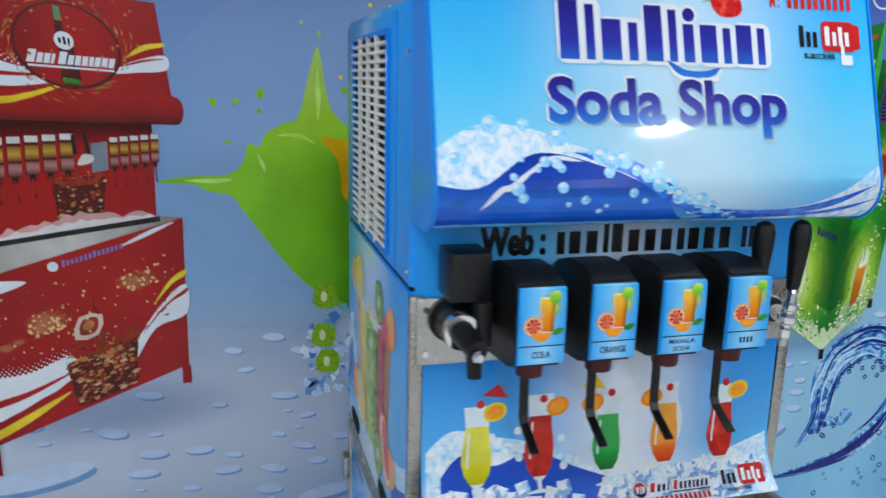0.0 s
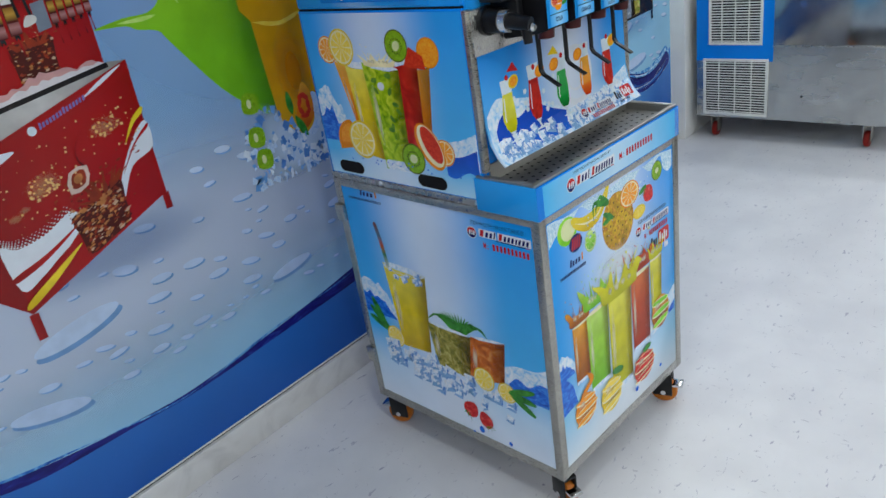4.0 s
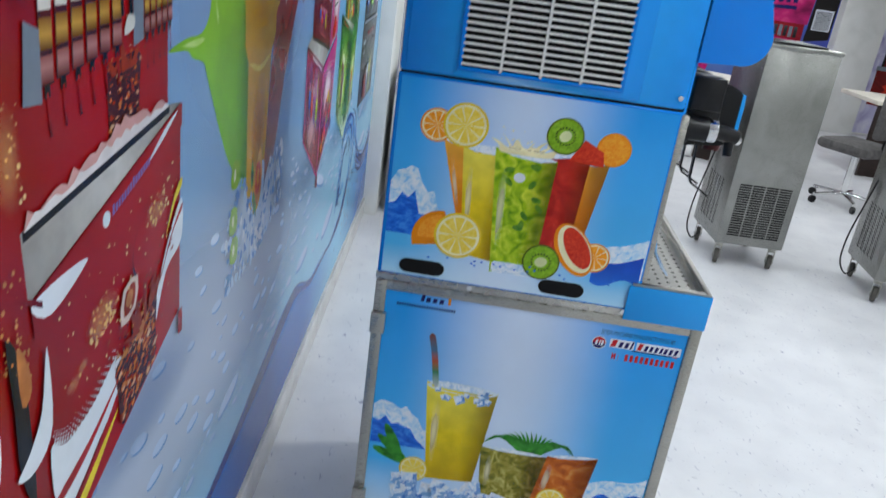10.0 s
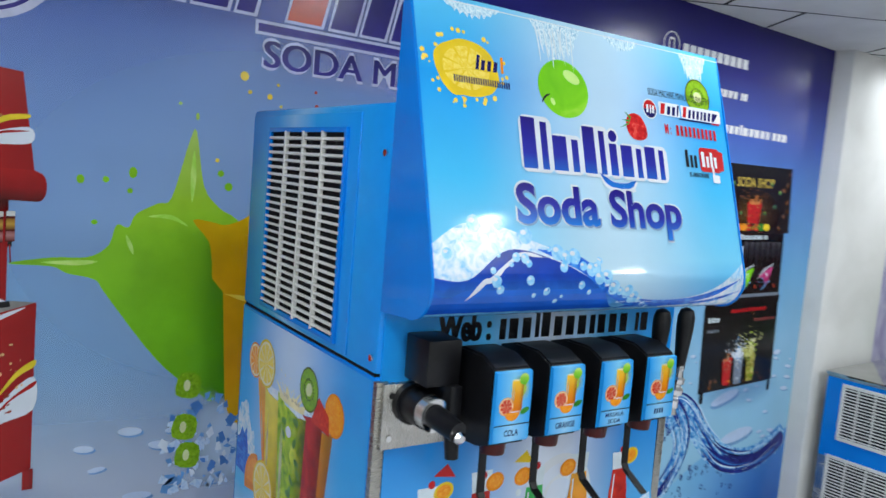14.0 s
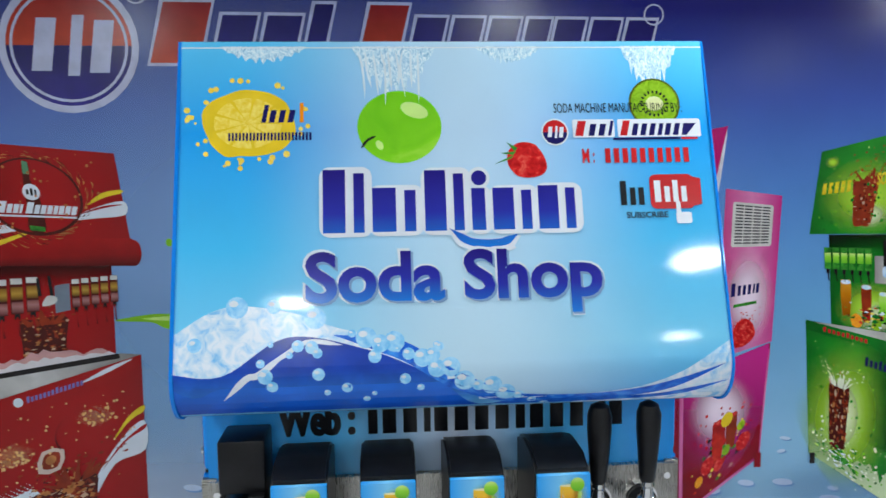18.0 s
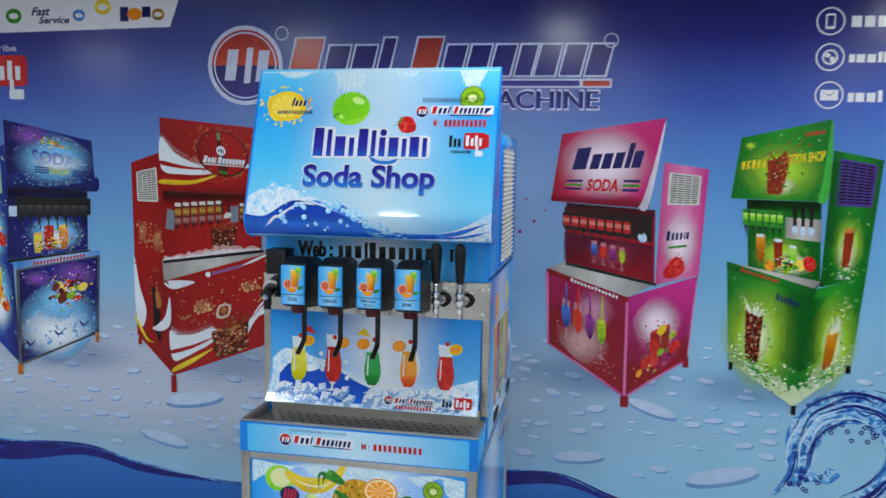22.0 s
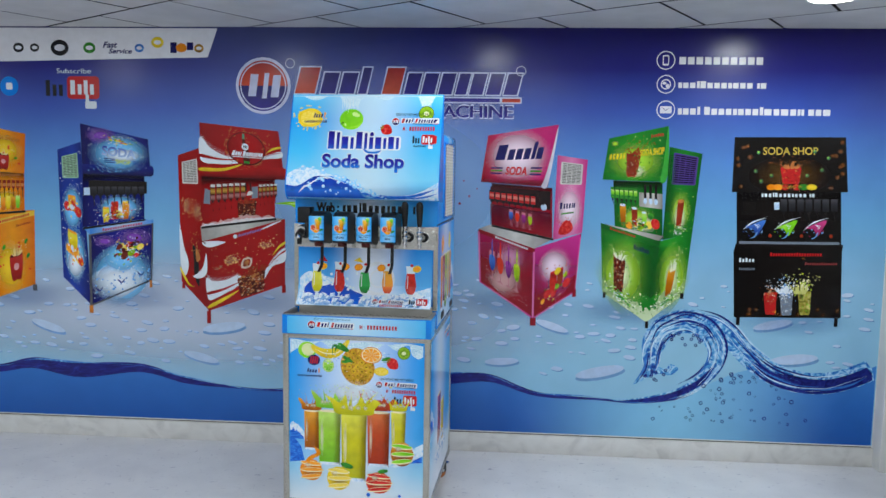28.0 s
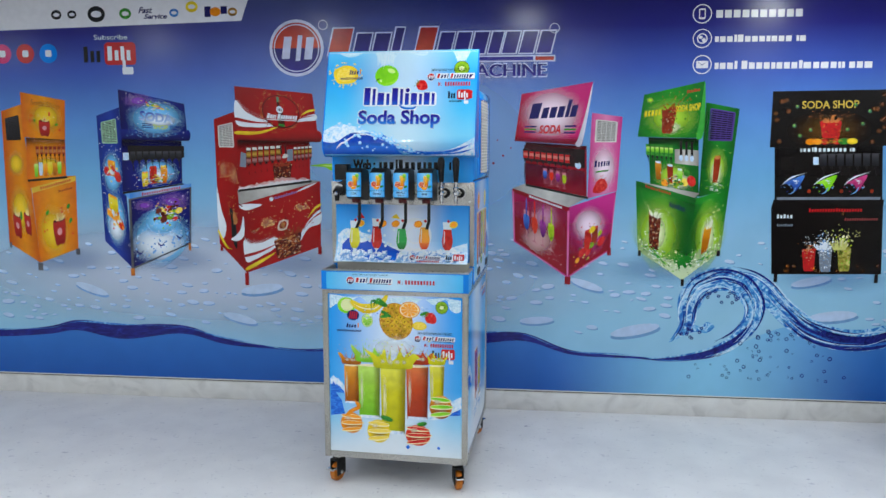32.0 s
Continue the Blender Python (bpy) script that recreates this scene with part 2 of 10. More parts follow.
def tube(name, pts, r, material, parent, seg=10, label="", n=8):
    line, bm, rings = spline(pts, n), bmesh.new(), []
    for k, q in enumerate(line):
        d = (line[min(k + 1, len(line) - 1)] - line[max(k - 1, 0)]).normalized()
        m = Matrix.Translation(q) @ d.to_track_quat("Z", "Y").to_matrix().to_4x4()
        rings.append([bm.verts.new(m @ Vector((r * math.cos(6.2832 * i / seg), r * math.sin(6.2832 * i / seg), 0))) for i in range(seg)])
    for a, b in zip(rings, rings[1:]):
        for i in range(seg):
            bm.faces.new((a[i], a[(i + 1) % seg], b[(i + 1) % seg], b[i]))
    bm.faces.new(rings[0]), bm.faces.new(rings[-1])
    return part(name, bm, material, parent, label, True)


# ---- flat print helpers ----
STEP = 0.000016


class Sheet:
    """A printed face: shapes are laid on it in its own plane, each a little above the last."""

    def __init__(self, parent, m=None, surface=None, layer=4, folds=()):
        self.parent, self.m, self.surface, self.layer, self.folds = parent, m or Matrix(), surface, layer, folds

    def under(self, parent, layer=None):
        return Sheet(parent, None, self.surface, layer or self.layer, self.folds)

    def folded(self, pts):
        """The pieces of an outline between the folds of a bent face."""
        if not self.folds or min(q[1] for q in pts) > self.folds[0]:
            return [pts]
        keep = lambda poly, at, up: [r for a, b in zip(poly, poly[1:] + poly[:1]) for r in (
            ([a] if (a[1] >= at) == up or a[1] == at else [])
            + ([(a[0] + (b[0] - a[0]) * (at - a[1]) / (b[1] - a[1]), at)] if (a[1] - at) * (b[1] - at) < 0 else []))]
        out, rest = [], [tuple(q) for q in pts]
        for at in self.folds:
            if len(rest) > 2:
                out.append(keep(rest, at, True))
                rest = keep(rest, at, False)
        return [q for q in out + [rest] if len(q) > 2]

    def words(self, polys):
        """Letter pieces sorted into words by the gaps between them."""
        rows = sorted(polys, key=lambda p: min(q[0] for q in p))
        tall = max(q[1] for p in polys for q in p) - min(q[1] for p in polys for q in p)
        out, end = [], None
        for p in rows:
            if end is None or min(q[0] for q in p) > end + 0.24 * tall:
                out.append([])
                end = -1e9
            out[-1].append(p)
            end = max(end, max(q[0] for q in p))
        return out

    def draw(self, name, polys, material, label="", warp=None, kind="", overlap=False):
        if name.startswith("lettering") and len(polys) > 1:
            words = self.words(polys)
            if len(words) > 1:
                made = [self.draw(name, w, material, label, warp, kind or "stuff", overlap) for w in words]
                self.layer -= len(words) - 1
                return made[0]
            kind = kind or "stuff"
        self.layer += 1
        h, bm = self.layer * STEP, bmesh.new()
        if self.folds:
            polys = [q for pts in polys for q in self.folded([warp(*r) for r in pts] if warp else pts)]
            warp = None
        for k, pts in enumerate(polys):
            vs, h = [], (self.layer + k % 5) * STEP if overlap else self.layer * STEP + 2e-6 * (k % 6)
            for q in pts:
                u, v = (warp(q[0], q[1]) if warp else (q[0], q[1]))
                vs.append(bm.verts.new(self.surface(u, v, h) if self.surface else (u, v, h)))
            if len(vs) > 2:
                bm.faces.new(vs)
        self.layer += 4 if overlap else 0
        me = bpy.data.meshes.new(name)
        bm.to_mesh(me)
        bm.free()
        me.materials.append(material)
        ob = new(name, me)
        ob.parent, ob.matrix_basis = self.parent, self.m
        if label:
            ob["label"] = label
        if kind:
            ob["kind"] = kind
        return ob


def ell(cx, cy, rx, ry=None, n=28, rot=0.0, a0=0.0, a1=360.0):
    ry = rx if ry is None else ry
    c, s, out = math.cos(radians(rot)), math.sin(radians(rot)), []
    for k in range(n if a1 - a0 >= 360 else n + 1):
        a = radians(a0 + (a1 - a0) * k / n)
        x, y = rx * math.cos(a), ry * math.sin(a)
        out.append((cx + x * c - y * s, cy + x * s + y * c))
    return out


def flow(pts, n=5):
    """A closed, rounded outline through a few points."""
    p, out = [Vector(q) for q in pts], []
    for k in range(len(p)):
        a, b, c, d = p[k - 1], p[k], p[(k + 1) % len(p)], p[(k + 2) % len(p)]
        for i in range(n):
            t = i / n
            q = 0.5 * (2 * b + (c - a) * t + (2 * a - 5 * b + 4 * c - d) * t * t + (3 * b - a - 3 * c + d) * t ** 3)
            out.append((q.x, q.y))
    return out


def rect(x0, y0, x1, y1, lean=0.0):
    return [(x0, y0), (x1, y0), (x1 + lean, y1), (x0 + lean, y1)]


def rrect(x0, y0, x1, y1, r, n=5):
    out = []
    for cx, cy, a in ((x1 - r, y0 + r, -90), (x1 - r, y1 - r, 0), (x0 + r, y1 - r, 90), (x0 + r, y0 + r, 180)):
        out += [(cx + r * math.cos(radians(a + 90 * k / n)), cy + r * math.sin(radians(a + 90 * k / n))) for k in range(n + 1)]
    return out


def ring(cx, cy, r0, r1, n=36, sy=1.0):
    p = lambda r, k: (cx + r * math.cos(6.28319 * k / n), cy + r * sy * math.sin(6.28319 * k / n))
    return [[p(r0, k), p(r1, k), p(r1, k + 1), p(r0, k + 1)] for k in range(n)]


def band(pts, w, taper=(0.2, 0.2), n=8):
    """A ribbon along a smooth line, its width w thinning out at both ends."""
    line = spline([(x, y, 0) for x, y in pts], n)
    k, out, rows = len(line), [], []
    for i, q in enumerate(line):
        d = (line[min(i + 1, k - 1)] - line[max(i - 1, 0)]).normalized()
        t = i / (k - 1)
        h = 0.5 * w * max(0.04, min(1, t / max(taper[0], 1e-3)) * min(1, (1 - t) / max(taper[1], 1e-3)))
        rows.append(((q.x - d.y * h, q.y + d.x * h), (q.x + d.y * h, q.y - d.x * h)))
    for a, b in zip(rows, rows[1:]):
        out.append([a[0], a[1], b[1], b[0]])
    return out


def ribbon(pts, w, taper=(0.3, 0.3), n=7):
    """One tapering stroke along a smooth line, as a single outline."""
    q = band(pts, w, taper, n)
    return [p[0] for p in q] + [q[-1][3], q[-1][2]] + [p[1] for p in q[::-1]]


def blob(rng, cx, cy, rx, ry, rough=0.25, n=26, spikes=0.0):
    out = []
    for k in range(n):
        a = 6.28319 * k / n
        f = 1 + rng.uniform(-rough, rough) + (spikes * rng.random() if k % 3 == 0 else 0)
        out.append((cx + rx * f * math.cos(a), cy + ry * f * math.sin(a)))
    return out


def region(x0, x1, lo, hi, n=40, rows=1):
    """The strip between two curves lo(x) and hi(x)."""
    xs = [x0 + (x1 - x0) * k / n for k in range(n + 1)]
    at = lambda x, j: (x, lo(x) + (hi(x) - lo(x)) * j / rows)
    return [[at(a, j), at(b, j), at(b, j + 1), at(a, j + 1)] for a, b in zip(xs, xs[1:]) for j in range(rows)]


def curve_of(pts):
    """A smooth height over x through a few points."""
    line = spline([(x, y, 0) for x, y in pts], 10)
    xs, ys = [q.x for q in line], [q.y for q in line]
    return lambda x: float(np.interp(x, xs, ys))


def quad(a, b, c, d):
    """Unit square on a leaning four-sided face: a, b below, c, d above (anticlockwise from the lower left)."""
    return lambda u, v: tuple((a[i] * (1 - u) + b[i] * u) * (1 - v) + (d[i] * (1 - u) + c[i] * u) * v for i in (0, 1))


def letters(words, x0, y0, x1, y1, lean=0.0, weight=0.0):
    """The outlines of words, fitted into a box."""
    cu = bpy.data.curves.new("words", "FONT")
    cu.body, cu.shear, cu.offset, cu.resolution_u = words, lean, weight, 4
    ob = bpy.data.objects.new("words", cu)
    scene.collection.objects.link(ob)
    dg = bpy.context.evaluated_depsgraph_get()
    me = bpy.data.meshes.new_from_object(ob.evaluated_get(dg))
    v = np.array([p.co[:2] for p in me.vertices])
    lo, hi = v.min(0), v.max(0)
    v = (v - lo) / (hi - lo) * (x1 - x0, y1 - y0) + (x0, y0)
    out = [[tuple(v[i]) for i in f.vertices] for f in me.polygons]
    bpy.data.objects.remove(ob)
    bpy.data.curves.remove(cu)
    bpy.data.meshes.remove(me)
    return out


def bars(x0, y0, x1, y1, widths, lean=0.0, tall=(), fill=0.62, low=0.78):
    """Plain bars of the size of a line of writing; tall ones reach the full height."""
    total, x, out = sum(widths), x0, []
    for k, w in enumerate(widths):
        s = (x1 - x0) * w / total
        if w > 0 and not (isinstance(w, float) and w == 0.45):
            top = y1 if k in tall else y0 + (y1 - y0) * low
            out.append([(x, y0), (x + s * fill, y0), (x + s * fill + lean * (top - y0), top), (x + lean * (top - y0), top)])
        x += s
    return out


# ---- the room ----
def structure(ob, label=""):
    return tagged(ob, label, kind="structure")


structure(block("floor", -4.0, -5.0, -0.12, 9.0, 2.2, 0.0, FLOOR, None), "white vinyl floor with fine grey flecks")


def ceiling():
    """Square boards laid askew in staggered rows, with dark open joints."""
    bm = bmesh.new()
    add_box(bm, -4.0, -5.0, CEIL + 0.012, 9.0, 2.2, CEIL + 0.14)
    for f in bm.faces:
        f.material_index = 1
    turn, s, gap = Matrix.Rotation(radians(-33), 3, "Z"), 0.6, 0.009
    for r in range(-22, 22):
        for c in range(-22, 22):
            x, y = (c + 0.5 * (r % 2)) * s, r * s
            q = [turn @ Vector((x + dx, y + dy, 0)) for dx, dy in ((gap / 2, gap), (s - gap, gap), (s - gap, s - gap / 2), (gap / 2, s - gap / 2))]
            if all(-4.2 < p.x + 2 < 9.1 + 2 and -5.2 < p.y + 1.2 < 3.6 for p in q):
                lo = [bm.verts.new((p.x, p.y, CEIL + random.uniform(0, 0.0015))) for p in q]
                hi = [bm.verts.new((p.x, p.y, CEIL + 0.014)) for p in q]
                bm.faces.new(lo[::-1])
                for k in range(4):
                    bm.faces.new((lo[k], lo[(k + 1) % 4], hi[(k + 1) % 4], hi[k])).material_index = 1
    return structure(part("ceiling", bm, [CEILING_BOARD, JOINT], None), "white board ceiling with staggered diagonal joints")


ceiling()
structure(block("wall_north", -4.0, WALL_Y, 0.0, 3.05, 1.8, CEIL + 0.13, WHITE_PAINT, None), "white painted wall behind the printed graphic")
structure(block("wall_north_far", 3.05, 1.75, 0.0, 8.75, 1.9, CEIL + 0.13, WHITE_PAINT, None), "white painted wall with posters")
structure(block("wall_east", 8.75, -5.0, 0.0, 8.9, 1.9, CEIL + 0.13, WHITE_PAINT, None), "white painted end wall with posters")
structure(block("wall_west", -4.12, -5.0, 0.0, -4.0, 1.8, CEIL + 0.13, WHITE_PAINT, None), "white painted wall")
structure(block("wall_south", -4.0, -5.12, 0.0, 8.75, -5.0, CEIL + 0.13, WHITE_PAINT, None), "white painted wall")
structure(block("column", 3.045, 1.525, 0.0, 3.62, 1.76, CEIL + 0.01, WHITE_PAINT, None, 0.006), "white painted column at the end of the printed wall")
structure(block("baseboard", -4.0, 1.596, 0.0, 3.045, WALL_Y + 0.002, 0.102, MARBLE, None, 0.003), "pale marble skirting under the printed wall")
structure(block("wall_pier", 7.06, 1.6, 0.0, 7.55, 1.76, CEIL + 0.01, WHITE_PAINT, None, 0.004), "white painted wall pier")
structure(block("wall_pier", 8.6, -0.81, 0.0, 8.76, -0.45, CEIL + 0.01, WHITE_PAINT, None, 0.004), "white painted wall pier")
structure(block("corner_pier", 8.5, 1.49, 0.0, 8.76, 1.76, CEIL + 0.01, WHITE_PAINT, None, 0.004), "white painted corner pier")
structure(block("wall_pier", 8.6, -4.06, 0.0, 8.76, -3.5, CEIL + 0.01, WHITE_PAINT, None, 0.004), "white painted wall pier")


def lamp_glow():
    m, n, l, b = base("lamp_diffuser", 0.4)
    b.inputs["Base Color"].default_value = (0.9, 0.9, 0.9, 1)
    b.inputs["Emission Color"].default_value = (1.0, 0.98, 0.95, 1)
    b.inputs["Emission Strength"].default_value = 9.0
    return m


GLOW = lamp_glow()
lamp = tagged(new("ceiling_light"), "round white recessed ceiling light, switched on", "ceiling light", "ceiling lights")
rim = lathe([(0.094, 0.003), (0.094, -0.004), (0.1, -0.005), (0.106, -0.002), (0.106, 0.003)])
bmesh.ops.delete(rim, geom=[f for f in rim.faces if len(f.verts) > 4], context="FACES_ONLY")
part("rim", rim, WHITE_PLASTIC, lamp, smooth=True)
part("diffuser", lathe([(0.02, -0.0042), (0.0935, -0.0036), (0.0935, 0.003), (0.02, 0.003)]), GLOW, lamp, "glowing white diffuser")
for k, (x, y) in enumerate(LAMPS):
    at = Matrix.Translation((x, y, CEIL))
    if k:
        copy_thing(lamp, at)
    else:
        lamp.matrix_basis = at
    li = bpy.data.lights.new("lamp_light", "AREA")
    li.shape, li.size, li.energy, li.color = "DISK", 0.165, LAMP_WATTS, (0.91, 0.985, 1.02)
    lo = new("lamp_light", li)
    lo.location = (x, y, CEIL - 0.008)

# ---- printed colours ----
BLUE_VINYL = ink("sky_blue_vinyl", C(6, 128, 226), rough=0.1, vary=0.03, scale=6)
SIDE_BLUE = ink("body_side_vinyl", [(0.0, C(20, 146, 236)), (0.35, C(40, 170, 244)), (0.55, C(150, 206, 248)), (0.72, C(40, 166, 242)), (1.0, C(10, 134, 230))], axis=1, rough=0.16, vary=0.02)


def print2d(name, stops, glow, at, width, axes=(0, 2), rough=0.15, gain=0.9):
    """A printed ground: a ramp from bottom to top with a soft upright glow."""
    m, n, l, b = base(name, rough)
    co, sp = n.new("ShaderNodeTexCoord"), n.new("ShaderNodeSeparateXYZ")
    l.new(co.outputs["Generated"], sp.inputs[0])
    r = ramp_of(n, stops, False)
    l.new(sp.outputs[axes[1]], r.inputs[0])
    g = ramp_of(n, [(max(0, at - width), (0, 0, 0, 1)), (at, (gain,) * 3 + (1,)), (min(1, at + width), (0, 0, 0, 1))])
    l.new(sp.outputs[axes[0]], g.inputs[0])
    c = mixed(n, l, "MIX", g.outputs[0], r.outputs[0], glow)
    v = ramp_of(n, [(0.3, (0.95,) * 3 + (1,)), (0.7, (1.0,) * 3 + (1,))])
    l.new(noise_of(n, l, 7, 5), v.inputs[0])
    l.new(mixed(n, l, "MULTIPLY", 1.0, c, v.outputs[0]), b.inputs["Base Color"])
    return m


HOOD_PRINT = print2d("hood_print", [(0.0, C(40, 150, 228)), (0.2, C(120, 206, 242)), (0.45, C(70, 188, 240)), (0.75, C(30, 158, 234)), (1.0, C(90, 196, 242))], C(204, 228, 242), 0.52, 0.42, gain=0.82, rough=0.07)
CAB_PRINT = print2d("cabinet_print", [(0.0, C(226, 238, 248)), (0.2, C(150, 210, 244)), (0.42, C(52, 164, 238)), (1.0, C(26, 150, 236))], C(236, 244, 252), 0.5, 0.5, gain=0.75)
SIDE_CAB_PRINT = print2d("cabinet_side_print", [(0.0, C(226, 236, 250)), (0.18, C(196, 226, 250)), (0.36, C(74, 184, 246)), (1.0, C(26, 156, 240))], C(228, 238, 252), 0.46, 0.4, axes=(0, 1), gain=0.85, rough=0.1)
BODY_PRINT = print2d("body_print", [(0.0, C(180, 224, 250)), (0.16, C(84, 188, 246)), (1.0, C(30, 156, 240))], C(224, 236, 252), 0.46, 0.42, axes=(0, 1), gain=0.8, rough=0.1)
SPLASH_PRINT = print2d("splash_print", [(0.0, C(210, 228, 244)), (0.3, C(90, 176, 236)), (1.0, C(24, 138, 226))], C(232, 238, 248), 0.55, 0.34, gain=0.9)
FRONT_BLUE = ink("front_vinyl", [(0.0, C(26, 150, 236)), (0.3, C(90, 190, 245)), (0.52, C(214, 228, 248)), (0.72, C(90, 190, 245)), (1.0, C(26, 150, 236))], axis=0, rough=0.14, vary=0.02)
INK_WHITE = ink("white_ink", C(224, 230, 238), rough=0.25, vary=0.03)
INK_FOAM = mottle("foam_ink", [(0.3, C(120, 190, 238)), (0.45, C(190, 220, 242)), (0.6, C(228, 236, 246))], 60, 6, 1.2, 0.18)
INK_NAVY = ink("navy_ink", C(24, 22, 92), rough=0.25)
INK_WAVE = mottle("wave_ink", [(0.25, C(10, 60, 170)), (0.5, C(28, 104, 216)), (0.75, C(70, 160, 240))], 26, 6, 2.2, 0.16, (1, 2.2, 1))
INK_WAVE_DEEP = ink("deep_wave_ink", [(0.0, C(30, 110, 222)), (0.6, C(20, 84, 200)), (1.0, C(18, 70, 184))], rough=0.16)
INK_RED = ink("red_ink", C(196, 30, 34), rough=0.25)
INK_BLACK = ink("black_ink", C(18, 20, 26), rough=0.25)
INK_GREY = ink("grey_ink", C(120, 130, 145), rough=0.3)
INK_TITLE = ink("title_ink", [(0.0, C(28, 120, 214)), (0.45, C(40, 46, 164)), (1.0, C(34, 22, 120))], rough=0.16, vary=0.02)
LEMON_RIND = ink("lemon_rind_ink", C(238, 204, 38), rough=0.2)
LEMON_PITH = ink("lemon_pith_ink", C(250, 240, 190), rough=0.2)
LEMON_FLESH = mottle("lemon_flesh_ink", [(0.3, C(236, 200, 40)), (0.7, C(248, 226, 110))], 160, 5, 1, 0.2)
ORANGE_RIND = ink("orange_rind_ink", C(240, 140, 12), rough=0.2)
ORANGE_FLESH = mottle("orange_flesh_ink", [(0.3, C(238, 130, 10)), (0.7, C(250, 178, 50))], 160, 5, 1, 0.2)
BLOOD_FLESH = mottle("blood_orange_ink", [(0.3, C(190, 24, 14)), (0.7, C(226, 70, 36))], 160, 5, 1, 0.2)
KIWI_SKIN = ink("kiwi_skin_ink", C(82, 96, 22), rough=0.25)
KIWI_FLESH = mottle("kiwi_flesh_ink", [(0.3, C(104, 150, 16)), (0.7, C(150, 196, 40))], 120, 5, 1, 0.2)
KIWI_HEART = ink("kiwi_heart_ink", C(226, 232, 170), rough=0.2)
APPLE_GREEN = mottle("green_apple_ink", [(0.25, C(96, 186, 18)), (0.5, C(130, 212, 30)), (0.8, C(190, 236, 90))], 14, 4, 0.6, 0.16)
BERRY = mottle("strawberry_ink", [(0.3, C(170, 14, 18)), (0.55, C(214, 34, 34)), (0.75, C(236, 110, 90))], 120, 3, 0.5, 0.2)
LEAF = mottle("leaf_ink", [(0.3, C(24, 92, 26)), (0.7, C(64, 160, 50))], 50, 5, 1, 0.25)
BANANA = ink("banana_ink", [(0.0, C(214, 176, 20)), (0.5, C(244, 218, 50)), (1.0, C(236, 206, 40))], rough=0.2)
PINEAPPLE = mottle("pineapple_ink", [(0.3, C(120, 70, 14)), (0.5, C(196, 138, 28)), (0.7, C(236, 196, 70))], 90, 3, 0.6, 0.2)
ICE_INK = mottle("ice_ink", [(0.25, C(130, 180, 226)), (0.42, C(200, 222, 242)), (0.6, C(242, 246, 252)), (0.8, C(150, 188, 228))], 45, 6, 2.5, 0.2)
ICE_EDGE = ink("ice_edge_ink", C(132, 178, 226), rough=0.2, vary=0.1)
ICE_SHADE = mottle("ice_shade_ink", [(0.35, C(70, 124, 200)), (0.7, C(176, 208, 238))], 70, 4, 1.5, 0.2)
JUICE_ORANGE = ink("orange_juice_ink", [(0.0, C(206, 92, 10)), (0.5, C(238, 140, 20)), (1.0, C(246, 178, 60))], rough=0.18, vary=0.1)
JUICE_YELLOW_ORANGE = ink("mango_juice_ink", [(0.0, C(226, 110, 10)), (0.5, C(242, 160, 20)), (1.0, C(250, 206, 60))], rough=0.18, vary=0.06)
JUICE_YELLOW = ink("yellow_juice_ink", [(0.0, C(212, 176, 10)), (0.5, C(238, 212, 24)), (1.0, C(246, 230, 90))], rough=0.18, vary=0.1)
JUICE_GREEN = mottle("green_drink_ink", [(0.3, C(86, 140, 14)), (0.5, C(160, 196, 24)), (0.7, C(214, 226, 60))], 30, 4, 1.5, 0.18)
JUICE_RED = mottle("red_drink_ink", [(0.3, C(150, 16, 14)), (0.6, C(204, 40, 26)), (0.85, C(226, 90, 60))], 24, 4, 1, 0.18)
JUICE_LIME = ink("lime_juice_ink", [(0.0, C(96, 186, 40)), (0.6, C(150, 220, 60)), (1.0, C(214, 240, 140))], rough=0.18, vary=0.1)
JUICE_AMBER = ink("amber_juice_ink", [(0.0, C(150, 74, 6)), (0.6, C(204, 124, 12)), (1.0, C(232, 166, 50))], rough=0.18, vary=0.1)
GLASS_SHADE = veil("glass_shade_ink", C(90, 40, 6), [(0.0, 0.0), (1.0, 0.45)], 0)
GLASS_LIGHT = soft("glass_light_ink", C(255, 246, 210), 0.55, 2.0, 0.0)
SPLASH_PALE = ink("splash_pale_ink", C(240, 236, 190), rough=0.18, vary=0.1)
GLASS_PALE = ink("glass_pale_ink", C(222, 236, 244), rough=0.18)
TEA = mottle("iced_tea_ink", [(0.3, C(150, 60, 10)), (0.55, C(206, 106, 24)), (0.8, C(236, 170, 80))], 30, 4, 1.2, 0.18)
MOJITO = mottle("mint_drink_ink", [(0.3, C(60, 80, 20)), (0.5, C(150, 140, 50)), (0.75, C(216, 206, 120))], 30, 5, 1.6, 0.18)


# ---- the subjects of the prints ----
def slice_of(s, cx, cy, r, rind, pith, flesh, cells=10, ry=None, turn=0.0, name="printed_citrus_slice"):
    k = (ry or r) / r
    sq = lambda pts: [(cx + x * 1.0, cy + y * k) for x, y in pts]
    s.draw(name, [sq(ell(0, 0, r, n=32))], rind)
    s.draw("printed_pith", [sq(ell(0, 0, r * 0.9, n=32))], pith)
    w = 360.0 / cells
    s.draw("printed_flesh", [sq([(0.0, 0.0)]
                                + ell(0, 0, r * 0.8, n=5, a0=a + 3 + turn, a1=a + w - 3 + turn)) for a in np.arange(0, 360, w)], flesh, kind="stuff")


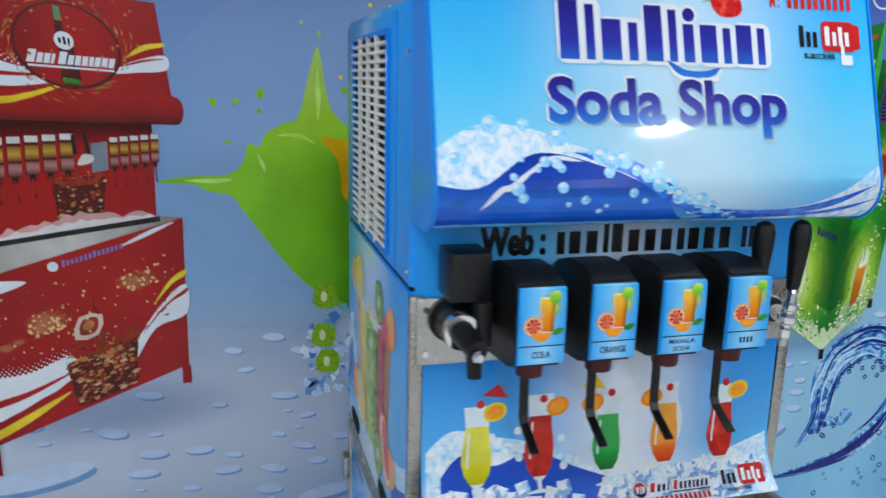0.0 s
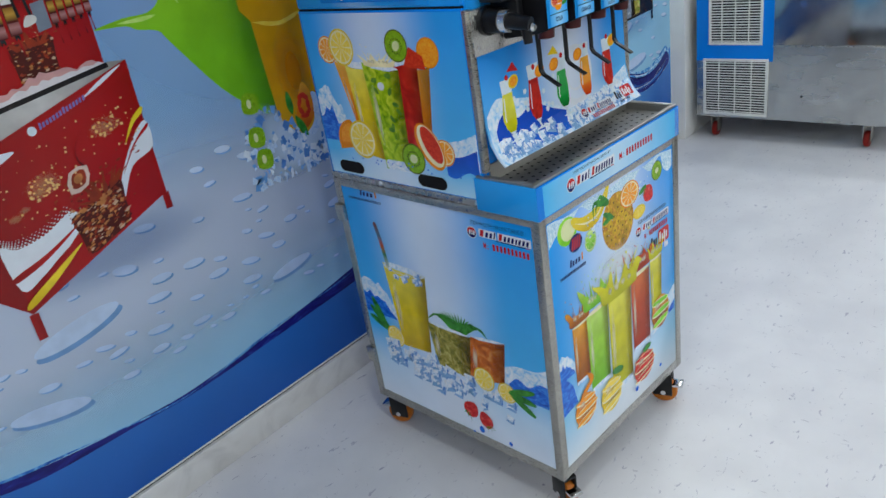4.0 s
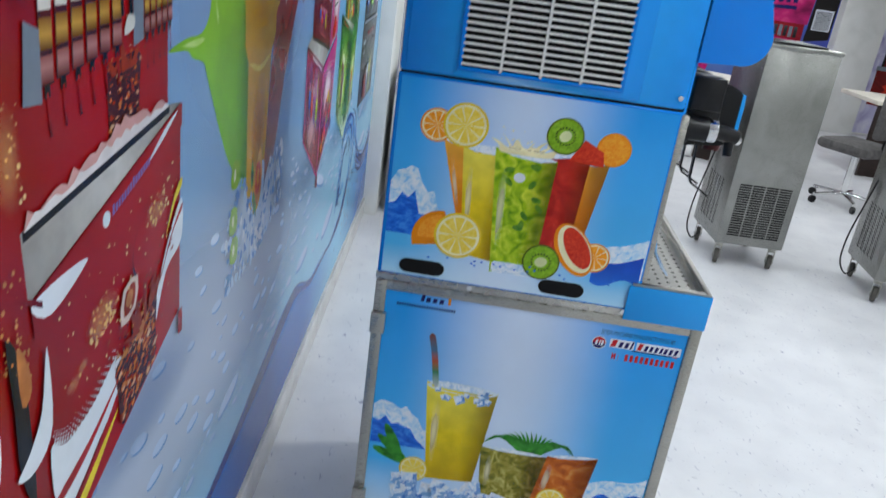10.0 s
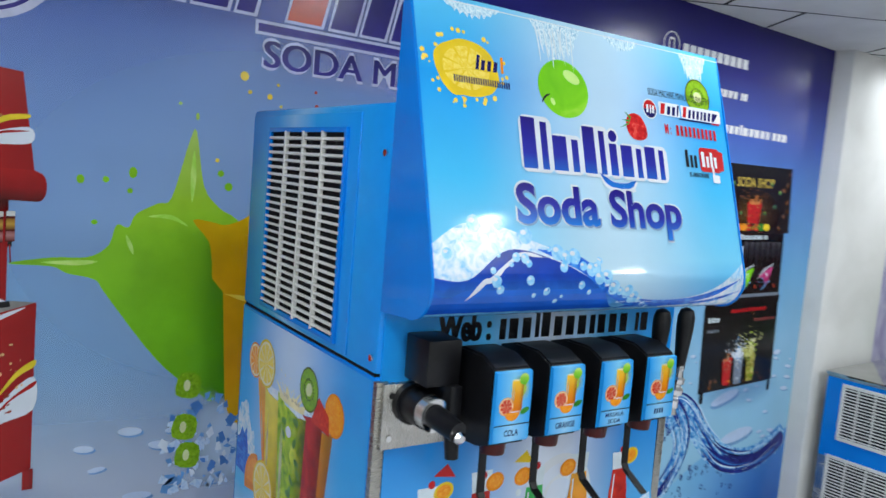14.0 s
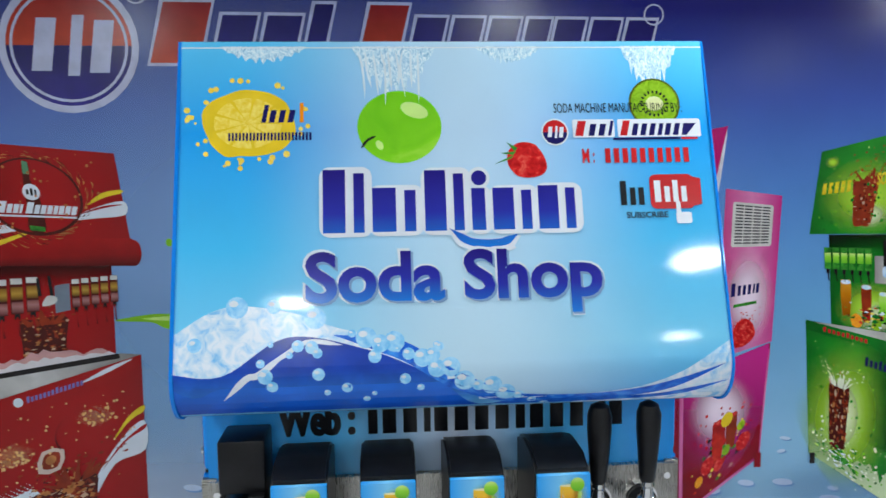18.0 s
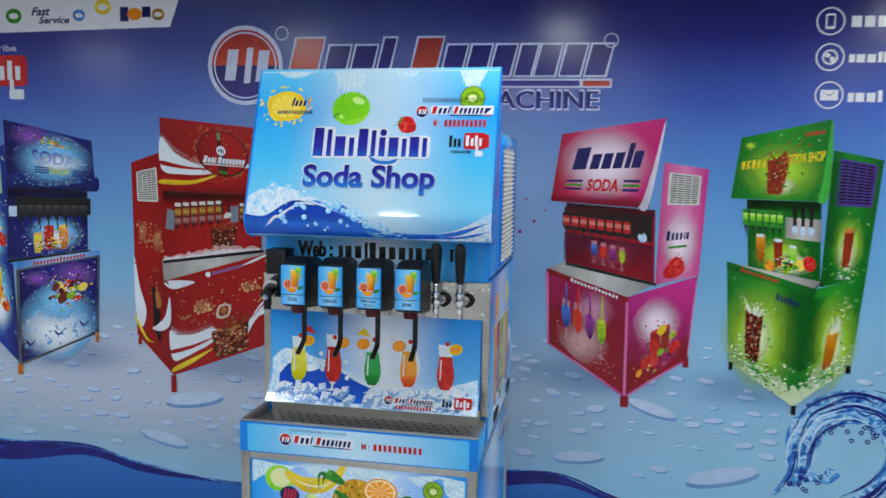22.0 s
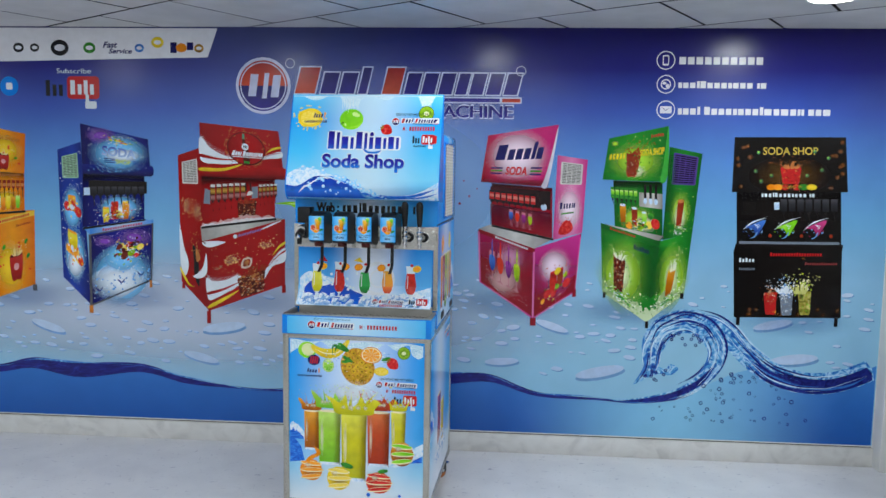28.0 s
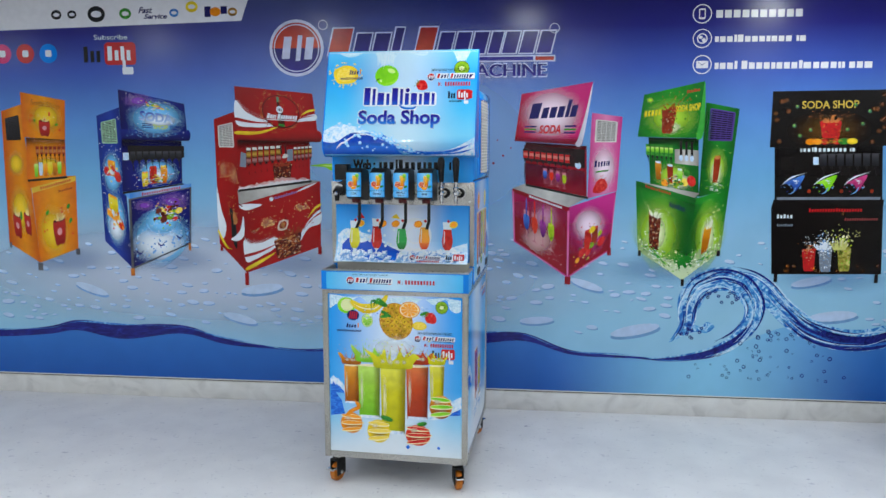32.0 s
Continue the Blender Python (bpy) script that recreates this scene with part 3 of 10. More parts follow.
def kiwi(s, cx, cy, r, turn=0.0):
    s.draw("printed_kiwi_slice", [ell(cx, cy, r)], KIWI_SKIN)
    s.draw("printed_flesh", [ell(cx, cy, r * 0.92)], KIWI_FLESH)
    s.draw("printed_heart", [ell(cx, cy, r * 0.34, r * 0.28, rot=turn)], KIWI_HEART)
    s.draw("printed_seeds", [ell(cx + r * 0.5 * math.cos(a), cy + r * 0.46 * math.sin(a), r * 0.07, r * 0.04, 8, math.degrees(a)) for a in np.arange(0, 6.28, 0.33)], INK_BLACK, kind="stuff")


def berry(s, cx, cy, r, turn=0.0):
    t = radians(turn)
    rot = lambda pts: [(cx + x * math.cos(t) - y * math.sin(t), cy + x * math.sin(t) + y * math.cos(t)) for x, y in pts]
    s.draw("printed_strawberry", [rot([(0.92 * r * math.cos(a) * (1 - 0.28 * max(0, -math.sin(a))), r * (1.05 * math.sin(a))) for a in np.arange(0, 6.28, 0.26)])], BERRY)
    s.draw("printed_foliage", [rot([(r * 0.1 * k, r * 0.75), (r * (0.1 * k + 0.22 * (k - 0)), r * 1.35), (r * (0.1 * k + 0.24), r * 0.72)]) for k in (-3, -1, 1)], LEAF, kind="stuff")


def tumbler(s, x0, x1, y0, y1, taper, liquid, rim=0.06, name="printed_glass", fill=0.9):
    """A tall glass: pale body, drink, rim, foot and two bright streaks."""
    w, h = x1 - x0, y1 - y0
    edge = lambda f, v: (x0 + w * (0.5 + (f - 0.5) * (1 - taper * (1 - v))), y0 + h * v)
    s.draw(name, [[edge(0.02, 0), edge(0.98, 0), edge(0.99, fill), edge(0.01, fill)]], liquid)
    s.draw("printed_foot", [[edge(0.03, 0.0), edge(0.97, 0.0), edge(0.95, 0.045), edge(0.05, 0.045)]], ICE_INK)
    s.draw("printed_rim", [ell(x0 + w / 2, y0 + h * fill, w * 0.49, w * rim)], LEMON_PITH)
    s.draw("printed_shade", [[edge(0.62, 0.02), edge(0.98, 0.02), edge(0.99, fill), edge(0.62, fill)]], GLASS_SHADE)
    s.draw("printed_highlight", [[edge(0.08, 0.08), edge(0.26, 0.08), edge(0.26, fill * 0.96), edge(0.06, fill * 0.96)]], GLASS_LIGHT)


def hurricane(s, cx, y0, h, w, liquid, fill=0.86):
    """A footed cocktail glass by its half widths over height."""
    prof = [(0.4, 0.0), (0.36, 0.015), (0.06, 0.04), (0.06, 0.11), (0.2, 0.16), (0.36, 0.25), (0.44, 0.38), (0.43, 0.5), (0.36, 0.64), (0.33, 0.78), (0.36, 0.9), (0.39, 1.0)]
    out = lambda a, b: [(cx + x * w, y0 + y * h) for x, y in prof if a <= y <= b] + [(cx - x * w, y0 + y * h) for x, y in prof[::-1] if a <= y <= b]
    s.draw("printed_cocktail_glass", [out(0, 1)], GLASS_PALE)
    s.draw("printed_drink", [out(0.15, fill)], liquid)
    s.draw("printed_highlight", [[(cx - 0.3 * w, y0 + 0.34 * h), (cx - 0.24 * w, y0 + 0.34 * h), (cx - 0.2 * w, y0 + 0.72 * h), (cx - 0.26 * w, y0 + 0.72 * h)]], INK_WHITE)


def splash_crown(s, cx, y, w, h, material, seed, n=5):
    """A fluid splash: a flaring, uneven sheet of drink, a few curling tongues, soft pale folds and loose drops."""
    rng = random.Random(seed)
    side = rng.choice((-1, 1))
    up = lambda a, b: (cx + side * a * w, y + h * b * rng.uniform(0.35, 1.3))
    s.draw("printed_splash", [flow([(cx - side * 0.45 * w, y - 0.15 * h), up(-0.52, 0.3), up(-0.7, 0.72), up(-0.5, 0.52), up(-0.34, 0.42), up(-0.2, 0.74), up(-0.13, 0.5), up(0.05, 0.44), up(0.2, 0.62), up(0.3, 0.4), up(0.5, 0.6), up(0.66, 1.05), up(0.6, 0.5), up(0.5, 0.2), (cx + side * 0.45 * w, y - 0.15 * h), (cx, y - 0.22 * h)], 4)], material)
    tongues, folds = [], []
    for k in range(n):
        a = -0.8 + 1.6 * (k + 0.5) / n + rng.uniform(-0.15, 0.15)
        d = rng.uniform(0.55, 1.15)
        x, tx = cx + 0.4 * a * w, cx + w * (0.42 * a + 0.3 * a * d)
        tongues.append(ribbon([(x, y + 0.1 * h), (x + 0.2 * (tx - x), y + 0.45 * h * d), (tx + 0.05 * w, y + h * d)], w * rng.uniform(0.05, 0.11), (0.02, 0.95), 5))
        folds.append(ell(x, y + 0.2 * h, w * rng.uniform(0.06, 0.12), h * rng.uniform(0.12, 0.26), 14, rng.uniform(-30, 30)))
    s.draw("printed_splash_tongue", tongues, material, kind="stuff", overlap=True)
    for p in folds:
        s.draw("printed_splash_fold", [p], GLASS_LIGHT)
    s.draw("printed_spray", [ell(cx + rng.gauss(0, 0.4) * w, y + h * rng.uniform(0.5, 1.5), w * rng.uniform(0.006, 0.022), n=8) for _ in range(20)], material, kind="stuff")


def scatter(s, q, u, v, ru, rv, mats, seed, n=40, size=0.05):
    """A burst of small broken pieces in several inks, densest at its middle."""
    r = random.Random(seed)
    for mt in mats:
        out = []
        for _ in range(n):
            a, d = r.uniform(0, 6.283), min(1.0, abs(r.gauss(0, 0.5)))
            x, y = u + ru * d * math.cos(a), v + rv * d * math.sin(a)
            k, t = size * r.uniform(0.25, 1.0) * (1.1 - 0.7 * d), r.uniform(0, 6.28)
            out.append([q(x + k * r.uniform(0.5, 1.1) * math.cos(p + t), y + k * rv / ru * r.uniform(0.5, 1.1) * math.sin(p + t)) for p in (0, 1.2, 2.5, 3.8, 5.1)])
        s.draw("printed_burst", out, mt, kind="stuff", overlap=True)


def ice_heap(s, x0, x1, y0, y1, size, seed, n=14):
    """A heap of clear cubes, each with a bright, a middle and a dark face and a pale glint."""
    rng = random.Random(seed)
    faces = {0: [], 1: [], 2: [], 3: []}
    for k in range(int(n * 1.7)):
        x, y, r, t = rng.uniform(x0, x1), rng.uniform(y0, y1), size * rng.uniform(0.35, 0.8), rng.uniform(-0.6, 0.6)
        at = lambda c, d: (x + r * (c * math.cos(t) - d * math.sin(t)), y + r * (c * math.sin(t) + d * math.cos(t)))
        f, g = rng.uniform(0.15, 0.4), rng.uniform(0.2, 0.4)
        faces[0].append([at(-0.5, -0.5), at(0.5, -0.45), at(0.52, 0.45), at(-0.48, 0.5)])
        faces[1].append([at(-0.5, -0.5), at(0.5, -0.45), at(0.5 - f, -0.45 + g), at(-0.5 + f, -0.5 + g)])
        faces[2].append([at(0.5, -0.45), at(0.52, 0.45), at(0.52 - f, 0.45 - g * 0.6), at(0.5 - f, -0.45 + g)])
        faces[3].append([at(-0.42, 0.1), at(-0.36, 0.1), at(-0.1, 0.42), at(-0.4, 0.42)])
    for k, mt in ((0, ICE_INK), (1, ICE_EDGE), (2, ICE_SHADE), (3, INK_WHITE)):
        s.draw("printed_ice", faces[k], mt, kind="stuff", overlap=True)


def mark(s, cx, cy, r, red=INK_RED, blue=INK_NAVY, pale=INK_WHITE):
    """A round two-coloured emblem, drawn as plain shapes."""
    s.draw("emblem_halo", [ell(cx, cy, r * 1.12)], pale)
    s.draw("emblem_lower", [ell(cx, cy, r, a0=180, a1=360, n=20)], blue)
    s.draw("emblem_upper", [ell(cx, cy, r, a0=0, a1=180, n=20)], red)
    s.draw("emblem_word", [rect(cx - 0.62 * r, cy - 0.42 * r, cx - 0.3 * r, cy + 0.45 * r, 0.12 * r), rect(cx - 0.05 * r, cy - 0.5 * r, cx + 0.14 * r, cy + 0.5 * r, 0.12 * r), rect(cx + 0.3 * r, cy - 0.45 * r, cx + 0.62 * r, cy + 0.42 * r, 0.12 * r)], pale, kind="stuff")


NAME_A, NAME_B = [1.35, 1.0, 1.0, 0.55], [1.3, 1.0, 1.0, 1.0, 0.8, 1.0, 1.0, 1.0]


def brand_line(s, x0, y0, x1, y1, first=INK_RED, rest=INK_NAVY, halo=None, fill=0.62, rim=0.0):
    """A two-word wordmark as plain leaning bars, with an underline."""
    w, h = x1 - x0, y1 - y0
    ax, bx = x0 + 0.33 * w, x0 + 0.39 * w
    a = bars(x0, y0 + 0.22 * h, ax, y1, NAME_A, 0.25, (0, 3), fill, 0.8)
    b = bars(bx, y0 + 0.22 * h, x1, y1, NAME_B, 0.25, (0,), fill, 0.8)
    if rim:
        wide = [[(q[0][0] - rim, q[0][1] - rim), (q[1][0] + rim, q[1][1] - rim), (q[2][0] + rim, q[2][1] + rim), (q[3][0] - rim, q[3][1] + rim)] for q in a + b + [rect(bx - 0.06 * w, y0, x1, y0 + 0.11 * h)]]
        s.draw("wordmark_outline", wide, halo, kind="stuff", overlap=True)
    elif halo:
        g = 0.05 * h
        s.draw("wordmark_halo", [rrect(x0 - g * 2, y0 + 0.14 * h, ax + 2 * g, y1 + g * 1.6, g * 2), rrect(bx - 2 * g, y0 + 0.14 * h, x1 + g * 4, y1 + g * 1.6, g * 2)], halo, kind="stuff")
    s.draw("wordmark_initial", [a[0], b[0]], first, kind="stuff")
    s.draw("wordmark", a[1:] + b[1:] + [rect(bx - 0.06 * w, y0, x1 - 0.09 * w, y0 + 0.11 * h)], rest, kind="stuff")
    s.draw("wordmark_end", [rect(x1 - 0.08 * w, y0, x1, y0 + 0.11 * h)], first)


def video_badge(s, x0, y0, x1, y1, hand=True, word=True):
    """A dark word as bars, a red rounded badge and a pointing glove, all plain."""
    w, h = x1 - x0, y1 - y0
    s.draw("badge_word", bars(x0, y0 + 0.3 * h, x0 + 0.36 * w, y0 + 0.86 * h, [1.1, 1, 1], 0, (0,), low=0.72), INK_BLACK, kind="stuff")
    s.draw("red_badge", [rrect(x0 + 0.4 * w, y0 + 0.2 * h, x1, y1, 0.14 * h)], INK_RED)
    s.draw("badge_word", bars(x0 + 0.46 * w, y0 + 0.36 * h, x1 - 0.06 * w, y0 + 0.86 * h, [1.2, 1, 1, 1], 0, (0, 2), low=0.72), INK_WHITE, kind="stuff")
    if word:
        s.draw("lettering", letters("SUBSCRIBE", x0 + 0.06 * w, y0, x0 + 0.62 * w, y0 + 0.14 * h, 0, 0.02), INK_BLACK)
    if hand:
        hx, hy = x0 + 0.82 * w, y0 + 0.02 * h
        s.draw("pointing_glove", [rrect(hx - 0.09 * w, hy - 0.16 * h, hx + 0.12 * w, hy + 0.1 * h, 0.05 * h), rrect(hx - 0.08 * w, hy + 0.02 * h, hx - 0.02 * w, hy + 0.36 * h, 0.03 * w)], INK_WHITE, kind="stuff")


def maker_lines(s, x0, y1, w, h, mark_r=None):
    """Small maker's lines: a readable heading, the emblem and wordmark, and a number kept as bars."""
    s.draw("lettering", letters("SODA MACHINE MANUFACTURING BY :", x0 + 0.1 * w, y1 - 0.16 * h, x0 + 0.96 * w, y1), INK_BLACK)
    mark(s, x0 + 0.1 * w, y1 - 0.48 * h, mark_r or 0.2 * h)
    brand_line(s, x0 + 0.23 * w, y1 - 0.62 * h, x0 + w, y1 - 0.3 * h, halo=INK_WHITE)
    s.draw("lettering", letters("M :", x0 + 0.27 * w, y1 - h, x0 + 0.35 * w, y1 - 0.76 * h, 0, 0.02), INK_RED)
    s.draw("number_line", bars(x0 + 0.42 * w, y1 - h, x0 + w, y1 - 0.76 * h, [1.0] * 10, 0, range(10)), INK_RED, kind="stuff")


def safety_mark(s, x0, y0, w, h):
    s.draw("safety_mark_word", bars(x0 + 0.2 * w, y0 + 0.5 * h, x0 + 0.75 * w, y0 + h, [0.8, 1, 1, 1], 0.2, (0,), low=0.7), INK_NAVY, kind="stuff")
    s.draw("safety_mark_stroke", [rect(x0 + 0.8 * w, y0 + 0.5 * h, x0 + 0.86 * w, y0 + 1.05 * h)], ORANGE_RIND)
    s.draw("licence_line", bars(x0 - 0.3 * w, y0, x0 + w, y0 + 0.22 * h, [1.0] * 24, 0, range(24)), INK_NAVY, kind="stuff")


def mountain(s, x0, x1, y0, y1, seed):
    """Snowy foam over a blue slope at the edge of a panel."""
    rng = random.Random(seed)
    n, d = 9, (x1 - x0)
    top = [(x0 + d * k / n, y0 + (y1 - y0) * (0.35 + 0.55 * math.sin(3.14 * min(1, 0.25 + k / n * 0.8)) + rng.uniform(-0.1, 0.1))) for k in range(n + 1)]
    s.draw("printed_wave", [[(x0, y0), (x1, y0)] + [(x, y - 0.25 * (y1 - y0)) for x, y in top[::-1]]], INK_WAVE)
    s.draw("printed_foam", [[(x, y - (y1 - y0) * (0.3 + 0.12 * (k % 2))) for k, (x, y) in enumerate(top)] + top[::-1]], INK_FOAM)


# ---- the soda machine ----
soda = tagged(new("soda_machine"), "sky-blue printed soda dispenser on a steel-framed wheeled cabinet", "soda machine")
soda.matrix_basis = pose(0.196, 0.597, 0, 0, 0, -3.55)
FRONT = lambda y: Matrix(((1, 0, 0, 0), (0, 0, -1, y), (0, 1, 0, 0), (0, 0, 0, 1)))
LEFT = lambda x: Matrix(((0, 0, -1, x), (-1, 0, 0, 0), (0, 1, 0, 0), (0, 0, 0, 1)))
RIGHT = lambda x: Matrix(((0, 0, 1, x), (1, 0, 0, 0), (0, 1, 0, 0), (0, 0, 0, 1)))
WID, DEP, CAB0, CAB1 = 0.61, 0.70, 0.118, 0.845

# cabinet: posts, rails and panels
for x in (0.0, WID - 0.024):
    for y in (0.0, DEP - 0.024):
        block("corner_post", x, y, CAB0, x + 0.024, y + 0.024, CAB1, STEEL, soda, 0.002)
for z0, z1 in ((CAB0, CAB0 + 0.026), (CAB1 - 0.022, CAB1)):
    for y in (0.001, DEP - 0.023):
        block("rail", 0.024, y, z0, WID - 0.024, y + 0.022, z1, STEEL_H, soda, 0.0015)
    for x in (0.001, WID - 0.023):
        block("rail", x, 0.024, z0, x + 0.022, DEP - 0.024, z1, STEEL, soda, 0.0015)
block("cabinet_floor", 0.02, 0.02, CAB0 + 0.002, WID - 0.02, DEP - 0.02, CAB0 + 0.012, STEEL_H, soda)
block("cabinet_top", 0.004, 0.004, CAB1, WID - 0.004, DEP - 0.002, CAB1 + 0.006, STEEL_H, soda)
front_panel = block("front_panel", 0.024, 0.004, CAB0 + 0.026, WID - 0.024, 0.014, CAB1 - 0.022, CAB_PRINT, soda, 0.001, "printed blue cabinet front")
left_panel = part("side_panel", add_box(bmesh.new(), 0, 0.0, 0.0, DEP - 0.048, CAB1 - CAB0 - 0.048, 0.01, 0.001), SIDE_CAB_PRINT, soda, "printed blue cabinet side")
left_panel.matrix_basis = Matrix(((0, 0, -1, 0.014), (-1, 0, 0, DEP - 0.024), (0, 1, 0, CAB0 + 0.026), (0, 0, 0, 1)))
right_panel = part("side_panel", add_box(bmesh.new(), 0, 0.0, 0.0, DEP - 0.048, CAB1 - CAB0 - 0.048, 0.01, 0.001), SIDE_CAB_PRINT, soda, "printed blue cabinet side")
right_panel.matrix_basis = Matrix(((0, 0, 1, WID - 0.014), (1, 0, 0, 0.024), (0, 1, 0, CAB0 + 0.026), (0, 0, 0, 1)))
block("back_panel", 0.024, DEP - 0.014, CAB0 + 0.026, WID - 0.024, DEP - 0.004, CAB1 - 0.022, BLUE_VINYL, soda)
for z in (0.25, 0.72):
    block("hinge", -0.012, DEP - 0.03, z, 0.0, DEP + 0.002, z + 0.05, STEEL, soda, 0.002)


def caster(x, y, turn, wheel_mat, r=0.04, brake=True, plate=0.118, parent=None):
    ca = new("caster")
    ca.parent = parent
    ca.matrix_basis = pose(x, y, 0, 0, 0, turn)
    block("plate", -0.03, -0.03, plate - 0.006, 0.03, 0.03, plate, STEEL_H, ca, 0.001)
    bm = bmesh.new()
    add_cyl(bm, (0, 0, plate - 0.02), (0, 0, plate - 0.006), 0.024)
    for sx in (-1, 1):
        add_box(bm, sx * 0.018 - 0.0025, -0.025, r - 0.012, sx * 0.018 + 0.0025, 0.032, plate - 0.018, 0.002)
    add_box(bm, -0.02, -0.025, plate - 0.026, 0.02, 0.032, plate - 0.018, 0.002)
    part("fork", bm, BLACK if brake else STEEL, ca, smooth=True)
    w = lathe([(0.012, -0.013), (r * 0.9, -0.013), (r, -0.008), (r, 0.008), (r * 0.9, 0.013), (0.012, 0.013)])
    bmesh.ops.transform(w, matrix=Matrix.Translation((0, 0.006, r)) @ Matrix.Rotation(radians(90), 4, "Y"), verts=w.verts[:])
    part("wheel", w, wheel_mat, ca, smooth=True)
    cyl("axle", (-0.024, 0.006, r), (0.024, 0.006, r), 0.008, CHROME, ca, seg=12)
    if brake:
        block("brake_lever", -0.018, 0.03, r + 0.02, 0.018, 0.062, r + 0.028, CHROME, ca, 0.002, m=Matrix.Translation((0, 0, 0)))
    return ca


for x, y, t in ((0.045, 0.04, 160), (0.565, 0.04, 200), (0.045, 0.66, 20), (0.565, 0.66, -30)):
    caster(x, y, t, ORANGE_WHEEL, parent=soda)

# upper body: two shells with a dark seam between
block("lower_shell", 0.004, 0.146, 0.851, WID + 0.004, DEP, 1.2845, BLUE_VINYL, soda, 0.003)
block("seam", 0.0065, 0.15, 1.281, WID + 0.0015, DEP - 0.004, 1.288, DARK, soda)
block("upper_shell", 0.004, 0.146, 1.287, WID + 0.004, DEP, 1.664, SIDE_BLUE, soda, 0.008)
block("base_strip", 0.002, 0.17, 0.846, WID + 0.004, DEP + 0.002, 0.862, STEEL_H, soda, 0.001)
for sgn, xx in ((-1, 0.004), (1, WID + 0.004)):
    vent = new("vent_grille")
    vent.parent = soda
    block("vent_cover", xx + min(0, sgn * 0.003), 0.236, 1.294, xx + max(0, sgn * 0.003), 0.688, 1.652, SIDE_BLUE, soda, 0.0014, "raised blue vent cover")
    flat_x, xx = xx, xx + sgn * 0.003
    y0, y1, z0, z1 = 0.276, 0.582, 1.31, 1.624
    block("vent_backing", xx - 0.0008, y0, z0, xx + 0.0008, y1, z1, DARK, vent)
    for a, b, c, d in ((y0 - 0.006, z0 - 0.006, y1 + 0.006, z0 + 0.002), (y0 - 0.006, z1 - 0.002, y1 + 0.006, z1 + 0.006), (y0 - 0.006, z0, y0 + 0.002, z1), (y1 - 0.002, z0, y1 + 0.006, z1)):
        block("vent_frame", xx + min(0, sgn * 0.006), a, b, xx + max(0, sgn * 0.006), c, d, BLUE_VINYL, vent, 0.0006)
    slat = None
    for k in range(24):
        z = z0 + 0.008 + (z1 - z0 - 0.012) * k / 23.6
        bm = add_box(bmesh.new(), 0, y0, -0.0022, 0.0065, y1, 0.0022)
        if slat is None:
            slat = part("slat", bm, WHITE_PLASTIC, vent)
            s2 = slat
        else:
            bm.free()
            s2 = new("slat", slat.data)
            s2.parent = vent
        s2.matrix_basis = Matrix.Translation((xx if sgn > 0 else xx - 0.0065, 0, z)) @ Matrix.Rotation(radians(-12 * sgn), 4, "Y")
    for k in range(1, 4):
        y = y0 + (y1 - y0) * k / 4
        block("upright", xx + min(0, sgn * 0.008), y - 0.0025, z0, xx + max(0, sgn * 0.008), y + 0.0025, z1, WHITE_PLASTIC, vent)
    xx = flat_x
    for k, y in enumerate((0.31, 0.607)):
        zc = 0.886
        pts = [(y + (0.03 if abs(a) < 90 or a > 270 else -0.03) + 0.018 * math.cos(radians(a)), zc + 0.016 * math.sin(radians(a))) for a in range(0, 360, 15)]
        bm = extrude_profile([(p, q) for p, q in pts], xx - 0.001, xx + sgn * 0.0016)
        part("hand_hole", bm, DARK, soda, "black slotted hand hole")
for y in (0.1725, 0.50):
    cyl("screw", (0.004, y, 0.856), (-0.001, y, 0.856), 0.006, CHROME, soda, seg=10)
for z in (1.595, 1.31):
    cyl("screw", (0.004, 0.16, z), (0.001, 0.16, z), 0.005, CHROME, soda, seg=10)

# front of the body: upper fascia, steel plate and slanted splash panel
block("fascia", 0.012, 0.142, 1.276, WID - 0.002, 0.147, 1.395, FRONT_BLUE, soda)
block("front_frame", 0.004, 0.138, 0.93, 0.022, 0.15, 1.28, STEEL, soda, 0.001)
block("front_frame", WID - 0.014, 0.138, 0.93, WID + 0.004, 0.15, 1.28, STEEL, soda, 0.001)
tap_plate = block("tap_plate", 0.012, 0.132, 1.184, WID - 0.002, 0.142, 1.278, STEEL_H, soda, 0.001, "brushed steel tap plate")
for x in (0.024, WID - 0.014):
    for z in (1.2, 1.262):
        cyl("screw", (x, 0.132, z), (x, 0.1295, z), 0.0045, CHROME, soda, seg=10)
TRAY_GRID = metal_of("drip_grid_steel", (0.44, 0.43, 0.4), 0.34, 0.5, (14, 1, 1))
block("tray_back", 0.024, 0.1405, 0.86, WID - 0.016, 0.1455, 0.944, TRAY_GRID, soda, 0.0005, "dull steel strip behind the drip tray")
CHUTE = [(0.094, 0.945), (0.112, 0.963), (0.128, 0.990), (0.136, 1.030), (0.139, 1.184)]
splash_panel = part("splash_panel", extrude_profile(CHUTE[::-1] + [(0.0965, 0.9425), (0.115, 0.961), (0.131, 0.989), (0.139, 1.030), (0.142, 1.184)], 0.023, 0.592), SPLASH_PRINT, soda, "printed splash panel flaring out at its foot")

# hood with a slanted face and a rolled lower edge
R_LIP, TOP, LOW = 0.05, (0.132, 1.812), (0.025, 1.449)
slope = math.atan2(TOP[0] - LOW[0], TOP[1] - LOW[1])
cen = (LOW[0] + R_LIP * math.cos(slope), LOW[1] - R_LIP * math.sin(slope))
LIP = 115.0


